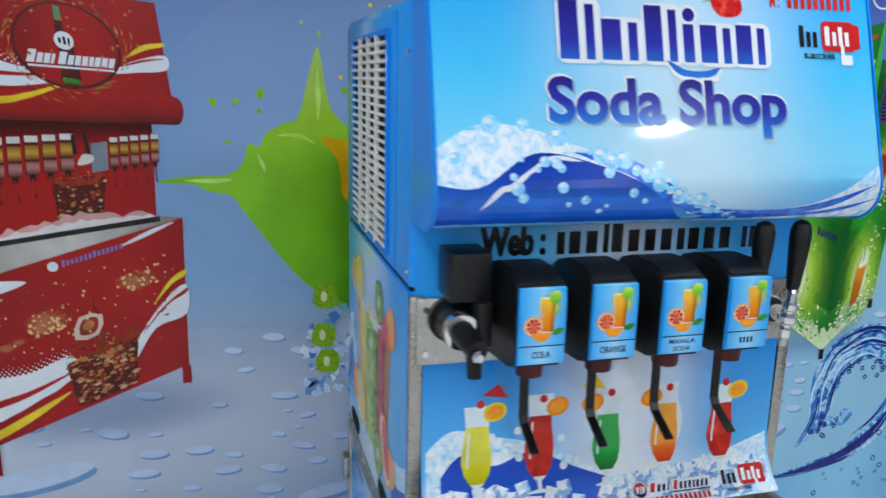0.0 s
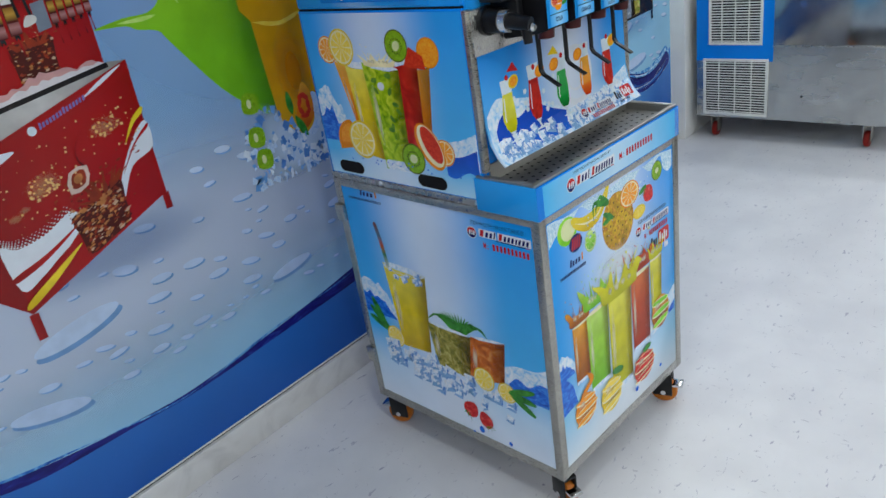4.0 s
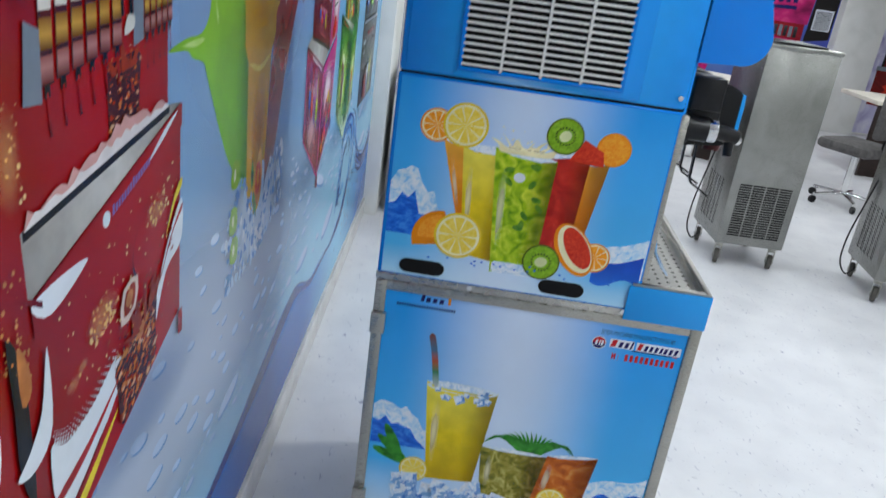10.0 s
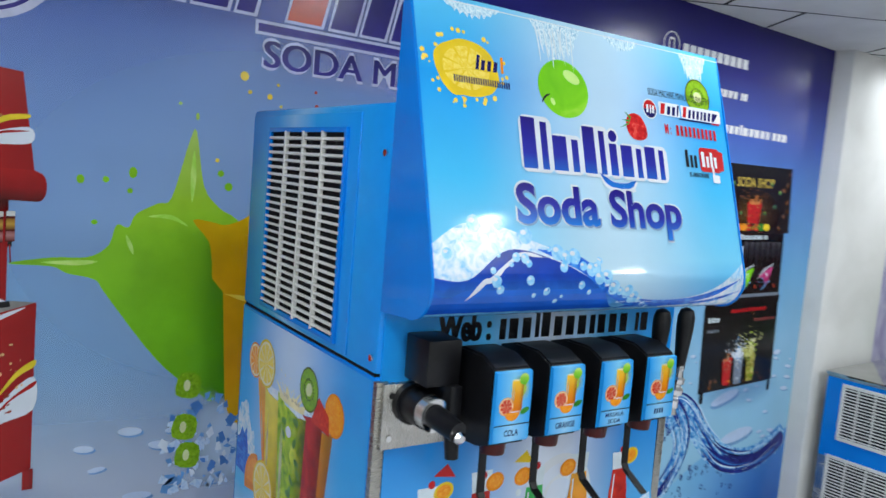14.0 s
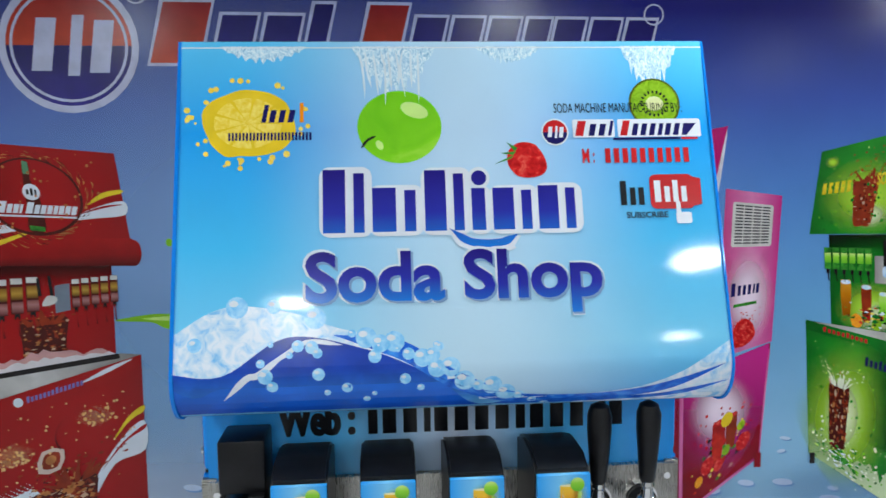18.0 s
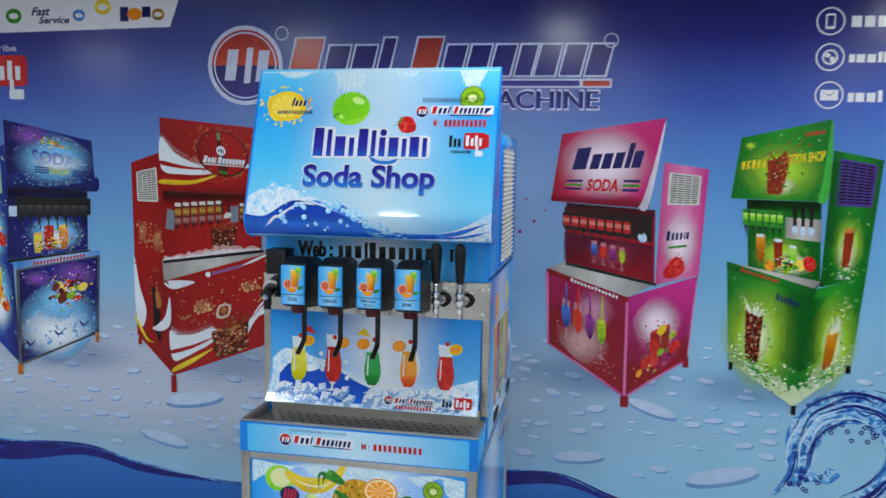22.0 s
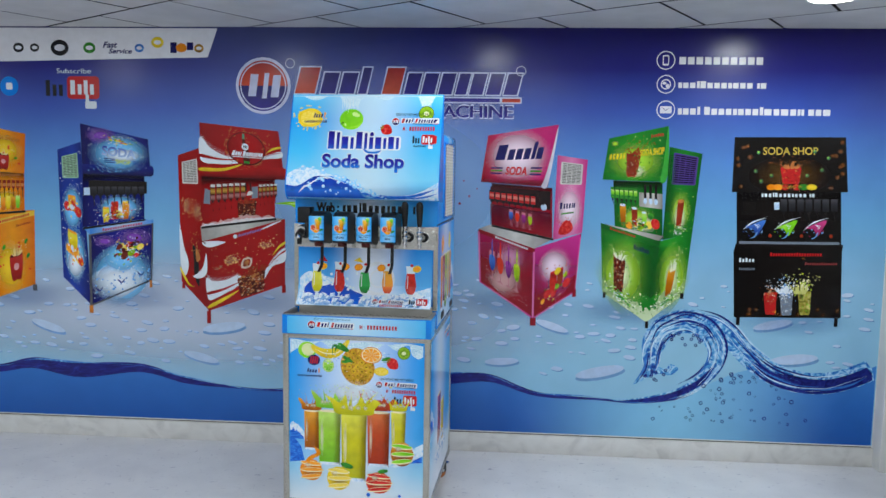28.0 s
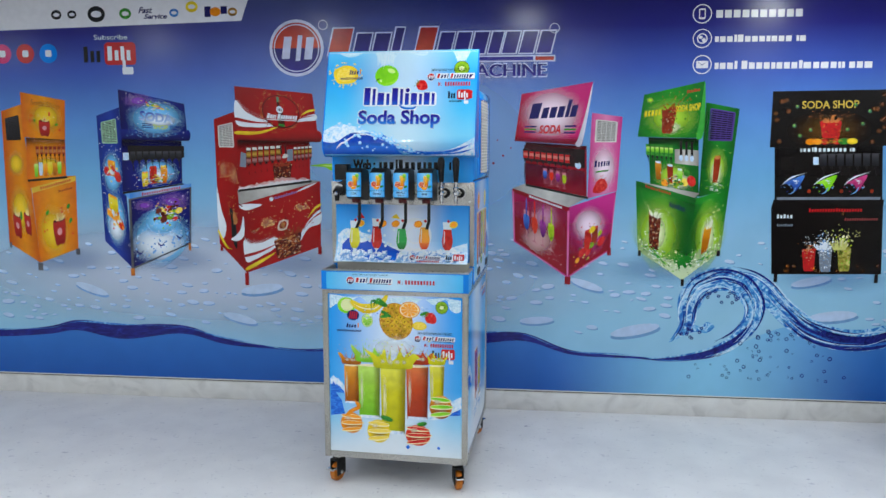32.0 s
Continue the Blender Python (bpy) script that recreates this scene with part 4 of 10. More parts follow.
def hood_at(s):
    """The point and outward normal (y, z) at s metres down the hood's face."""
    flat = math.hypot(TOP[0] - LOW[0], TOP[1] - LOW[1])
    if s <= flat:
        t = s / flat
        return (TOP[0] + (LOW[0] - TOP[0]) * t, TOP[1] + (LOW[1] - TOP[1]) * t), (-math.cos(slope), math.sin(slope))
    a = math.pi - slope + min((s - flat) / R_LIP, radians(LIP))
    nrm = (math.cos(a), math.sin(a))
    return (cen[0] + R_LIP * nrm[0], cen[1] + R_LIP * nrm[1]), nrm


FLAT = math.hypot(TOP[0] - LOW[0], TOP[1] - LOW[1])
SMAX = FLAT + R_LIP * radians(LIP)
face = [hood_at(FLAT * k / 4)[0] for k in range(5)] + [hood_at(FLAT + (SMAX - FLAT) * k / 10)[0] for k in range(1, 11)]
outline = face + [(0.1445, face[-1][1] - 0.004), (0.1445, TOP[1]), (TOP[0] + 0.004, TOP[1] + 0.001)]
H0, H1 = 0.008, WID + 0.018
hood = part("hood", extrude_profile(outline, H0, H1), HOOD_PRINT, soda, "slanted printed sign hood", True)
for x0, x1 in ((H0 - 0.004, H0), (H1, H1 + 0.003)):
    part("hood_side", extrude_profile([(y - 0.002 if y < 0.13 else y, z - (0.002 if z < 1.5 else 0)) for y, z in outline], x0, x1), BLUE_VINYL, soda, "plain blue hood side")


TRAY_BLUE = ink("tray_vinyl", C(36, 158, 238), rough=0.12, vary=0.03, scale=6)


# drip tray: rim, perforated grid and printed fascia
tray = new("drip_tray")
tray.parent = soda
tray.location = (0, 0.021, -0.008)
bm = bmesh.new()
for a in ((0.0, -0.02, WID, -0.008), (0.0, -0.008, 0.014, 0.144), (WID - 0.014, -0.008, WID, 0.144), (0.014, 0.132, WID - 0.014, 0.144)):
    add_box(bm, a[0], a[1], 0.926, a[2], a[3], 0.932, 0.0015)
part("rim", bm, TRAY_GRID, tray, smooth=True)
block("grid", 0.012, -0.01, 0.908, WID - 0.012, 0.136, 0.912, TRAY_GRID, tray, 0, "perforated steel drip grid")
for a in ((0.012, -0.012, WID - 0.012, -0.006), (0.012, -0.006, 0.016, 0.136), (WID - 0.016, -0.006, WID - 0.012, 0.136)):
    block("basin_wall", a[0], a[1], 0.85, a[2], a[3], 0.927, TRAY_GRID, tray)
bm = bmesh.new()
for r in range(6):
    for c in range(21):
        x, y = 0.034 + c * 0.0262 + (0.0131 if r % 2 else 0), 0.008 + r * 0.0215
        q = [bm.verts.new((x + 0.0044 * math.cos(radians(k * 45)), y + 0.0040 * math.sin(radians(k * 45)), 0.9125)) for k in range(8)]
        bm.faces.new(q)
tagged(part("drain_perforation", bm, DARK, tray), kind="stuff")
fascia = block("tray_fascia", -0.001, -0.0235, 0.849, WID + 0.001, -0.0195, 0.9265, BLUE_VINYL, tray, 0.001, "light blue printed tray front")
for x0, x1 in ((-0.002, 0.0), (WID, WID + 0.002)):
    block("tray_side", x0, -0.022, 0.849, x1, 0.15, 0.9265, TRAY_BLUE, tray, 0.0005)

# the four valves
LABEL_BLUE = ink("valve_label_ink", [(0.0, C(40, 160, 240)), (0.5, C(130, 206, 248)), (1.0, C(40, 160, 240))], axis=0, rough=0.18, vary=0.02)

TAG_BLUE = ink("valve_tag_ink", [(0.0, C(60, 168, 238)), (0.5, C(150, 210, 246)), (1.0, C(60, 168, 238))], axis=0, rough=0.18, vary=0.02)
LABEL_GLOW = soft("valve_label_glow", C(206, 232, 60), 0.9, 2.0, 0.1)


def valve(x, flavour, style):
    v = new("dispensing_valve")
    v.parent = soda
    v.location = (-0.004, -0.012, 0)
    w = 0.062
    bm = bmesh.new()
    a = [(0.144, 1.2), (0.144, 1.325), (0.105, 1.337), (0.055, 1.337), (0.026, 1.324), (0.024, 1.22), (0.05, 1.212)]
    body = extrude_profile(a, x, x + w)
    bmesh.ops.bevel(body, geom=body.edges[:], offset=0.003, segments=2, affect="EDGES")
    part("housing", body, BLACK, v, smooth=True)
    part("label_plate", extrude_profile([(0.026, 1.222), (0.0205, 1.224), (0.0185, 1.25), (0.0185, 1.3), (0.0205, 1.32), (0.026, 1.321)], x + 0.001, x + w - 0.001), LABEL_BLUE, v, "glossy blue printed flavour label")
    s = Sheet(v, FRONT(0.0184), layer=1)
    s.draw("printed_tag", [rect(x + 0.001, 1.226, x + w - 0.001, 1.2475)], TAG_BLUE)
    s.draw("printed_glow", [ell(x + 0.04, 1.297, 0.02, 0.022, 24)], LABEL_GLOW)
    s.draw("printed_line", [rect(x + 0.001, 1.2475, x + w - 0.001, 1.249)], INK_BLACK)
    if style == 2:
        s.draw("lettering", letters("MASALA", x + 0.012, 1.238, x + w - 0.012, 1.2445, 0, 0.02), INK_NAVY)
        s.draw("lettering", letters("SODA", x + 0.018, 1.228, x + w - 0.018, 1.2345, 0, 0.02), INK_NAVY)
    elif flavour:
        s.draw("lettering", letters(flavour, x + (0.019 if len(flavour) < 5 else 0.013), 1.2325, x + w - (0.019 if len(flavour) < 5 else 0.013), 1.2415, 0, 0.03), INK_NAVY)
    else:
        s.draw("flavour_word", bars(x + 0.02, 1.2325, x + w - 0.02, 1.2405, [1.0] * 4, 0, range(4)), INK_NAVY)
    tumbler(s, x + 0.026, x + 0.047, 1.264, 1.314, 0.12, JUICE_YELLOW_ORANGE, fill=0.9)
    s.draw("printed_lime_slice", [ell(x + 0.046, 1.31, 0.008)], JUICE_LIME)
    slice_of(s, x + 0.019, 1.274, 0.0125, ORANGE_RIND, LEMON_PITH, BLOOD_FLESH, 8)
    s.draw("printed_leaf", [ell(x + 0.051, 1.266, 0.008, 0.004, rot=20)], LEAF)
    s.draw("printed_orange_wedge", [ell(x + 0.03, 1.265, 0.0125, 0.0115, a0=180, a1=360, n=14)], ORANGE_RIND)
    s.draw("printed_flesh", [ell(x + 0.03, 1.264, 0.010, 0.0085, a0=180, a1=360, n=14)], ORANGE_FLESH)
    bm = add_cyl(bmesh.new(), (x + w / 2, 0.055, 1.198), (x + w / 2, 0.055, 1.222), 0.017, 0.019)
    part("nozzle", bm, MAROON, v, "dark red nozzle", True)
    pts = [(x + w / 2 + 0.006, 0.084, 1.214), (x + w / 2 + 0.006, 0.082, 1.185), (x + w / 2 + 0.006, 0.081, 1.128), (x + w / 2 + 0.006, 0.075, 1.118), (x + w / 2 + 0.006, 0.036, 1.096)]
    bm = bmesh.new()
    for p, q in zip(pts, pts[1:]):
        p, q = Vector(p), Vector(q)
        d = q - p
        m = Matrix.Translation((p + q) / 2) @ d.to_track_quat("Z", "X").to_matrix().to_4x4()
        add_box(bm, -0.002, -0.0065, -d.length / 2 - 0.002, 0.002, 0.0065, d.length / 2 + 0.002, 0.001, 1, m)
    part("lever", bm, BLACK, v, "black bent push lever", True)
    return v


for k, (x, f, st) in enumerate(((0.112, "COLA", 0), (0.209, "ORANGE", 0), (0.307, "", 2), (0.404, "", 1))):
    valve(x, f, st)

# soda tap beside the valves
tap = new("soda_tap")
tap.parent = soda
tap.location = (0.006, 0, 0.02)
block("backing_box", 0.034, 0.07, 1.268, 0.088, 0.13, 1.332, BLACK, tap, 0.003)
block("guard", 0.068, 0.06, 1.21, 0.088, 0.13, 1.27, BLACK, tap, 0.003)
cyl("flange", (0.05, 0.132, 1.23), (0.05, 0.12, 1.23), 0.03, BLACK, tap)
cyl("shank", (0.05, 0.122, 1.23), (0.05, 0.084, 1.23), 0.025, BLACK, tap)
cyl("collar", (0.05, 0.086, 1.23), (0.05, 0.066, 1.23), 0.0225, CHROME, tap, label="knurled chrome collar")
for k in range(5):
    cyl("collar_ridge", (0.05, 0.0845 - 0.004 * k, 1.23), (0.05, 0.083 - 0.004 * k, 1.23), 0.0235, CHROME, tap)
cyl("tap_body", (0.05, 0.068, 1.23), (0.056, 0.02, 1.222), 0.0165, BLACK, tap, r1=0.014)
cyl("spout", (0.055, 0.034, 1.224), (0.056, 0.03, 1.184), 0.011, BLACK, tap, r1=0.009)
part("chrome_button", lathe([(0.003, -0.002), (0.008, 0.0), (0.0085, 0.006), (0.005, 0.011)], 14), CHROME, tap, "chrome button", True).matrix_basis = pose(0.056, 0.021, 1.216, 90, 0, 0)

# two draught taps with black handles
for x in (0.488, 0.548):
    dt = new("draught_tap")
    dt.parent = soda
    cyl("flange", (x + 0.012, 0.132, 1.236), (x + 0.012, 0.123, 1.236), 0.021, CHROME, dt)
    cyl("black_ring", (x + 0.012, 0.124, 1.236), (x + 0.011, 0.116, 1.236), 0.0185, BLACK, dt)
    cyl("shank", (x + 0.011, 0.118, 1.237), (x, 0.078, 1.238), 0.012, CHROME, dt)
    bm = lathe([(0.0065, -0.03), (0.0085, -0.028), (0.0085, -0.016), (0.006, -0.013), (0.0065, -0.009), (0.0115, -0.005), (0.0125, 0.004), (0.0075, 0.009), (0.0075, 0.012), (0.0115, 0.015), (0.0115, 0.023), (0.008, 0.026), (0.0065, 0.038), (0.0085, 0.041), (0.007, 0.046)], 18)
    part("faucet", bm, CHROME, dt, "chrome faucet body", True).matrix_basis = pose(x, 0.072, 1.238, 5, 0, 0)
    cyl("outlet", (x, 0.0745, 1.21), (x, 0.075, 1.197), 0.0062, CHROME, dt, r1=0.0075)
    bm = lathe([(0.007, 0.0), (0.0095, 0.006), (0.0115, 0.03), (0.0145, 0.07), (0.0145, 0.088), (0.011, 0.099), (0.004, 0.103)], 18)
    part("handle", bm, BLACK, dt, "glossy black tap handle", True).matrix_basis = pose(x, 0.07, 1.28, 2, 0, 0)

# ---- prints on the soda machine ----
# hood: (x, -s), s metres down the face
def hood_surface(x, v, h):
    x = 0.169 + (x - 0.169) * 0.98 if 0.02 < x < 0.61 and v > -0.25 else x
    (y, z), (ny, nz) = hood_at(-v)
    return (x, y + ny * h, z + nz * h)


hs = Sheet(hood, None, hood_surface, 3, [-FLAT - (SMAX - FLAT) * k / 10 for k in range(10)])
rng = random.Random(5)
HOOD_WAVE = ink("hood_wave_ink", [(0.0, C(120, 196, 240)), (0.25, C(40, 120, 216)), (0.6, C(14, 70, 186)), (1.0, C(10, 52, 160))], axis=2, rough=0.16, vary=0.12, scale=40)
crest = curve_of([(0.0, -0.345), (0.06, -0.312), (0.13, -0.318), (0.18, -0.336), (0.25, -0.356), (0.31, -0.393), (0.37, -0.42), (0.45, -0.436)])
deep = curve_of([(0.0, -0.382), (0.06, -0.386), (0.13, -0.346), (0.217, -0.362), (0.28, -0.388), (0.34, -0.414), (0.40, -0.43), (0.45, -0.44)])
low_edge = lambda x: -0.447
sea = curve_of([(0.3, -0.42), (0.40, -0.426), (0.50, -0.42), (0.565, -0.40), (0.62, -0.368), (0.64, -0.356)])
hs.draw("printed_pale_wave", region(0.34, H1, low_edge, sea, 30), INK_FOAM)
hs.draw("printed_foam", region(H0, 0.36, low_edge, crest, 36), INK_FOAM)
hs.draw("printed_wave", region(H0, 0.45, low_edge, deep, 44), HOOD_WAVE, kind="stuff")
hs.draw("printed_deep_wave", region(H0 + 0.0, 0.40, lambda x: -0.448, lambda x: min(deep(x) - 0.012 - 0.012 * math.sin(x * 60), -0.40), 40), INK_WAVE_DEEP)
hs.draw("printed_ripples", band([(0.30, -0.405), (0.38, -0.425), (0.46, -0.43), (0.54, -0.42), (0.62, -0.39)], 0.012) + band([(0.36, -0.44), (0.45, -0.438), (0.55, -0.432), (0.625, -0.41)], 0.008), INK_WAVE, kind="stuff")
hs.draw("printed_wave_edge", band([(0.18, -0.345), (0.25, -0.362), (0.31, -0.397), (0.37, -0.424), (0.42, -0.434)], 0.02), INK_WAVE)
hs.draw("printed_light_streak", band([(0.06, -0.415), (0.085, -0.39), (0.10, -0.385), (0.135, -0.357)], 0.007) + band([(0.12, -0.372), (0.15, -0.352), (0.19, -0.356)], 0.005), INK_WHITE, kind="stuff")
bub = [(rng.uniform(0.1, 0.30), rng.uniform(-0.42, -0.352), rng.uniform(0.003, 0.0085)) for _ in range(22)] + [(0.03, -0.352, 0.008), (0.16, -0.326, 0.012), (0.115, -0.312, 0.008), (0.075, -0.312, 0.012)] + [(0.2 + 0.22 * t, -0.338 - 0.10 * t + rng.uniform(-0.006, 0.006), rng.uniform(0.004, 0.012)) for t in np.arange(0, 1, 0.07)]
hs.draw("printed_froth", [ell(x, y, r, n=16) for x, y, r in bub], mottle("bubble_ink", [(0.3, C(110, 190, 240)), (0.7, C(176, 224, 250))], 120, 3, 0.5, 0.16), kind="stuff")
hs.draw("printed_bubble_glints", [ell(x - 0.3 * r, y + 0.35 * r, r * 0.42, r * 0.3, n=10) for x, y, r in bub], INK_WHITE, kind="stuff")
WATER_GREY = mottle("water_splash_ink", [(0.3, C(120, 170, 205)), (0.5, C(190, 224, 240)), (0.65, C(240, 248, 252)), (0.8, C(140, 185, 215))], 90, 5, 2.5, 0.16, (2, 1, 1))
for cx, w, d in ((0.10, 0.10, 0.02), (0.255, 0.10, 0.062), (0.395, 0.08, 0.022), (0.57, 0.07, 0.06)):
    top = lambda x: -0.006
    bot = lambda x, cx=cx, w=w, d=d: -0.008 - d * max(0.0, 1 - ((x - cx) / (w / 2)) ** 2) * (0.8 + 0.25 * math.sin(x * 900))
    hs.draw("printed_water_splash", region(cx - w / 2, cx + w / 2, bot, top, 24, 1), WATER_GREY, kind="stuff")
hs.draw("hood_top_line", [rect(H0, -0.0085, H1, -0.007)], INK_WHITE)
drops = [(rng.uniform(0, 6.28), rng.uniform(1.02, 1.3), rng.uniform(0.0012, 0.0042)) for _ in range(34)]
hs.draw("printed_juice_ground", [flow([(0.083 + 0.052 * math.cos(a) * rng.uniform(0.96, 1.14), -0.1 + 0.041 * math.sin(a) * rng.uniform(0.96, 1.14)) for a in np.arange(0.0, 6.2, 0.35)], 4)], LEMON_RIND)
hs.draw("printed_juice_spray", [ell(0.083 + 0.054 * f * math.cos(a), -0.1 + 0.042 * f * math.sin(a), r, r, 8) for a, f, r in drops], LEMON_FLESH, kind="stuff")
slice_of(hs, 0.083, -0.1, 0.049, LEMON_RIND, LEMON_RIND, LEMON_FLESH, 9, 0.038)
safety_mark(hs, 0.083, -0.121, 0.075, 0.043)
hs.draw("printed_green_apple", [ell(0.26, -0.106, 0.05, 0.044, 36)], APPLE_GREEN)
hs.draw("printed_apple_shine", [ell(0.278, -0.086, 0.017, 0.009, rot=-20), ell(0.236, -0.128, 0.004, 0.006, rot=30)], ink("apple_shine_ink", C(206, 240, 140), rough=0.16), kind="stuff")
hs.draw("printed_apple_stalk", band([(0.214, -0.132), (0.222, -0.122), (0.232, -0.117)], 0.003), INK_BLACK)
hs.draw("printed_water_streak", [pt for k in range(9) for pt in band([(0.212 + 0.009 * k, -0.01), (0.215 + 0.0085 * k + rng.uniform(-0.004, 0.004), -0.035), (0.22 + 0.008 * k, -0.055 - rng.uniform(0, 0.025))], 0.0025)], GLASS_PALE, kind="stuff")
berry(hs, 0.411, -0.149, 0.024, 60)
kiwi(hs, 0.572, -0.080, 0.032)
maker_lines(hs, 0.428, -0.079, 0.185, 0.074)
video_badge(hs, 0.521, -0.22, 0.611, -0.168)


def glyph_block(x0, y0, x1, y1, wide):
    """One glyph's place held by a thick and a thin upright bar."""
    w = x1 - x0
    out = [rect(x0, y0, x0 + (0.5 if wide else 0.85) * w, y1)]
    return out + ([rect(x0 + 0.68 * w, y0, x0 + 0.92 * w, y1 - 0.06 * (y1 - y0))] if wide else [])


WORD = [(0.169, -0.231, 0.243, -0.157, 1), (0.226, -0.2305, 0.281, -0.179, 1), (0.287, -0.2305, 0.337, -0.159, 1), (0.342, -0.2305, 0.361, -0.181, 0), (0.367, -0.2305, 0.417, -0.181, 1), (0.421, -0.2305, 0.469, -0.179, 1)]
WORD[0] = (0.169, -0.231, 0.221, -0.157, 1)
blocks = []
for a in WORD:
    blocks += glyph_block(*a)
blocks.append(ell(0.3515, -0.169, 0.009))
blocks += band([(0.315, -0.228), (0.34, -0.244), (0.375, -0.245), (0.395, -0.236)], 0.009)
halo = [rrect(a[0] - 0.004, a[1] - 0.005, a[2] + 0.005, a[3] + 0.003, 0.012) for a in WORD] + [ell(0.3515, -0.169, 0.013)] + band([(0.313, -0.23), (0.34, -0.247), (0.375, -0.248), (0.398, -0.238)], 0.016)
hs.draw("sign_halo", halo, INK_WHITE, kind="stuff", overlap=True)
hs.draw("sign_word", blocks, INK_TITLE, kind="stuff")
hs.draw("lettering_halo", letters("Soda Shop", 0.146, -0.3305, 0.488, -0.249, 0, 0.045), INK_WHITE, kind="stuff")
hs.draw("lettering_shadow", letters("Soda Shop", 0.150, -0.3295, 0.4875, -0.2535, 0, 0.04), ink("shadow_grey_ink", C(126, 160, 200)))
hs.draw("lettering", letters("Soda Shop", 0.149, -0.327, 0.485, -0.252, 0, 0.03), INK_TITLE)

# fascia line under the hood
fs = Sheet(soda, FRONT(0.142), layer=2)
for d in (-0.0012, 0.0012, 0.0):
    fs.draw("lettering", letters("Web :", 0.10 + d, 1.329, 0.195 + d, 1.371, 0, 0.035), INK_BLACK)
fs.draw("address_line", bars(0.212, 1.329, 0.548, 1.371, [0.7, 1, 1, 0.5, 1, 1, 1, 1, 0.7, 1, 1, 1, 0.45, 0.5, 1], 0, (3, 4), fill=0.66, low=0.76), INK_BLACK, kind="stuff")

# body side
bs = Sheet(soda, LEFT(0.004), layer=3)
X = lambda y: -y
bs.draw("printed_ground", [rect(X(0.692), 0.864, X(0.152), 1.279)], BODY_PRINT)
mountain(bs, X(0.692), X(0.575), 0.955, 1.115, 3)
water = curve_of([(X(0.27), 0.955), (X(0.24), 0.99), (X(0.2), 1.0), (X(0.152), 1.02)])
bs.draw("printed_water", region(X(0.27), X(0.152), lambda x: 0.93, water, 16), INK_FOAM, kind="stuff")
bs.draw("printed_wave", region(X(0.255), X(0.155), lambda x: 0.915 + 0.01 * math.sin(x * 60), lambda x: water(x) - 0.038, 16), INK_WAVE_DEEP, kind="stuff")


def lean_glass(s, a, b, c, d, liquid):
    q = quad(a, b, c, d)
    s.draw("printed_glass", [[q(0, 0), q(1, 0), q(1, 0.97), q(0.75, 0.93), q(0.25, 0.93), q(0, 0.97)]], liquid)
    s.draw("printed_shade", [[q(0.55, 0), q(1, 0), q(1, 0.96), q(0.55, 0.94)]], GLASS_SHADE)
    s.draw("printed_highlight", [[q(0.08, 0.12), q(0.2, 0.12), q(0.22, 0.86), q(0.08, 0.86)]], GLASS_LIGHT)
    s.draw("printed_rim", [[q(0, 0.97), q(0.25, 0.935), q(0.75, 0.935), q(1, 0.97), q(0.75, 1.0), q(0.25, 1.0)]], ICE_INK)


lean_glass(bs, (X(0.545), 0.99), (X(0.50), 0.93), (X(0.52), 1.17), (X(0.597), 1.172), JUICE_ORANGE)
lean_glass(bs, (X(0.53), 0.93), (X(0.455), 0.92), (X(0.46), 1.165), (X(0.556), 1.165), JUICE_YELLOW)
lean_glass(bs, (X(0.37), 0.95), (X(0.295), 0.945), (X(0.262), 1.172), (X(0.335), 1.168), JUICE_ORANGE)
lean_glass(bs, (X(0.39), 0.94), (X(0.315), 0.945), (X(0.30), 1.19), (X(0.395), 1.17), JUICE_RED)
lean_glass(bs, (X(0.465), 0.9), (X(0.375), 0.905), (X(0.365), 1.16), (X(0.492), 1.175), JUICE_GREEN)
bs.draw("printed_glass_foot", [rrect(X(0.463), 0.9, X(0.377), 0.925, 0.008)], ICE_INK)
splash_crown(bs, X(0.43), 1.162, 0.11, 0.03, LEMON_PITH, 4)
bs.draw("printed_ice_glint", [ell(X(rng.uniform(0.385, 0.46)), rng.uniform(0.95, 1.14), 0.006, 0.011, 10, rng.uniform(0, 180)) for _ in range(10)], mottle("mint_ink", [(0.3, C(50, 110, 14)), (0.7, C(110, 160, 30))], 60), kind="stuff")
bs.draw("printed_sparkle", [ell(X(0.435), 1.11, 0.012, 0.01, 12)], INK_WHITE)
slice_of(bs, X(0.612), 1.192, 0.034, ORANGE_RIND, LEMON_PITH, ORANGE_FLESH, 10)
slice_of(bs, X(0.556), 1.199, 0.045, LEMON_RIND, LEMON_PITH, LEMON_FLESH, 10)
slice_of(bs, X(0.262), 1.193, 0.034, ORANGE_RIND, ORANGE_FLESH, ORANGE_FLESH, 9)
bs.draw("printed_blood_orange", [[(X(0.345), 1.16), (X(0.275), 1.155), (X(0.28), 1.185), (X(0.32), 1.205)]], BLOOD_FLESH)
kiwi(bs, X(0.36), 1.206, 0.037, 40)
bs.draw("printed_orange_wedge", [ell(X(0.575), 0.955, 0.062, 0.062, a0=90, a1=200, n=16) + [(X(0.54), 0.95)]], ORANGE_RIND)
bs.draw("printed_flesh", [ell(X(0.575), 0.962, 0.05, 0.046, a0=95, a1=190, n=14) + [(X(0.55), 0.957)]], ORANGE_FLESH)
slice_of(bs, X(0.541), 0.968, 0.05, LEMON_RIND, LEMON_PITH, LEMON_FLESH, 10)
slice_of(bs, X(0.255), 0.965, 0.032, ORANGE_RIND, LEMON_PITH, ORANGE_FLESH, 9)
bs.draw("printed_grapefruit_wedge", [ell(X(0.30), 0.975, 0.062, 0.036, 26, -58)], ORANGE_RIND)
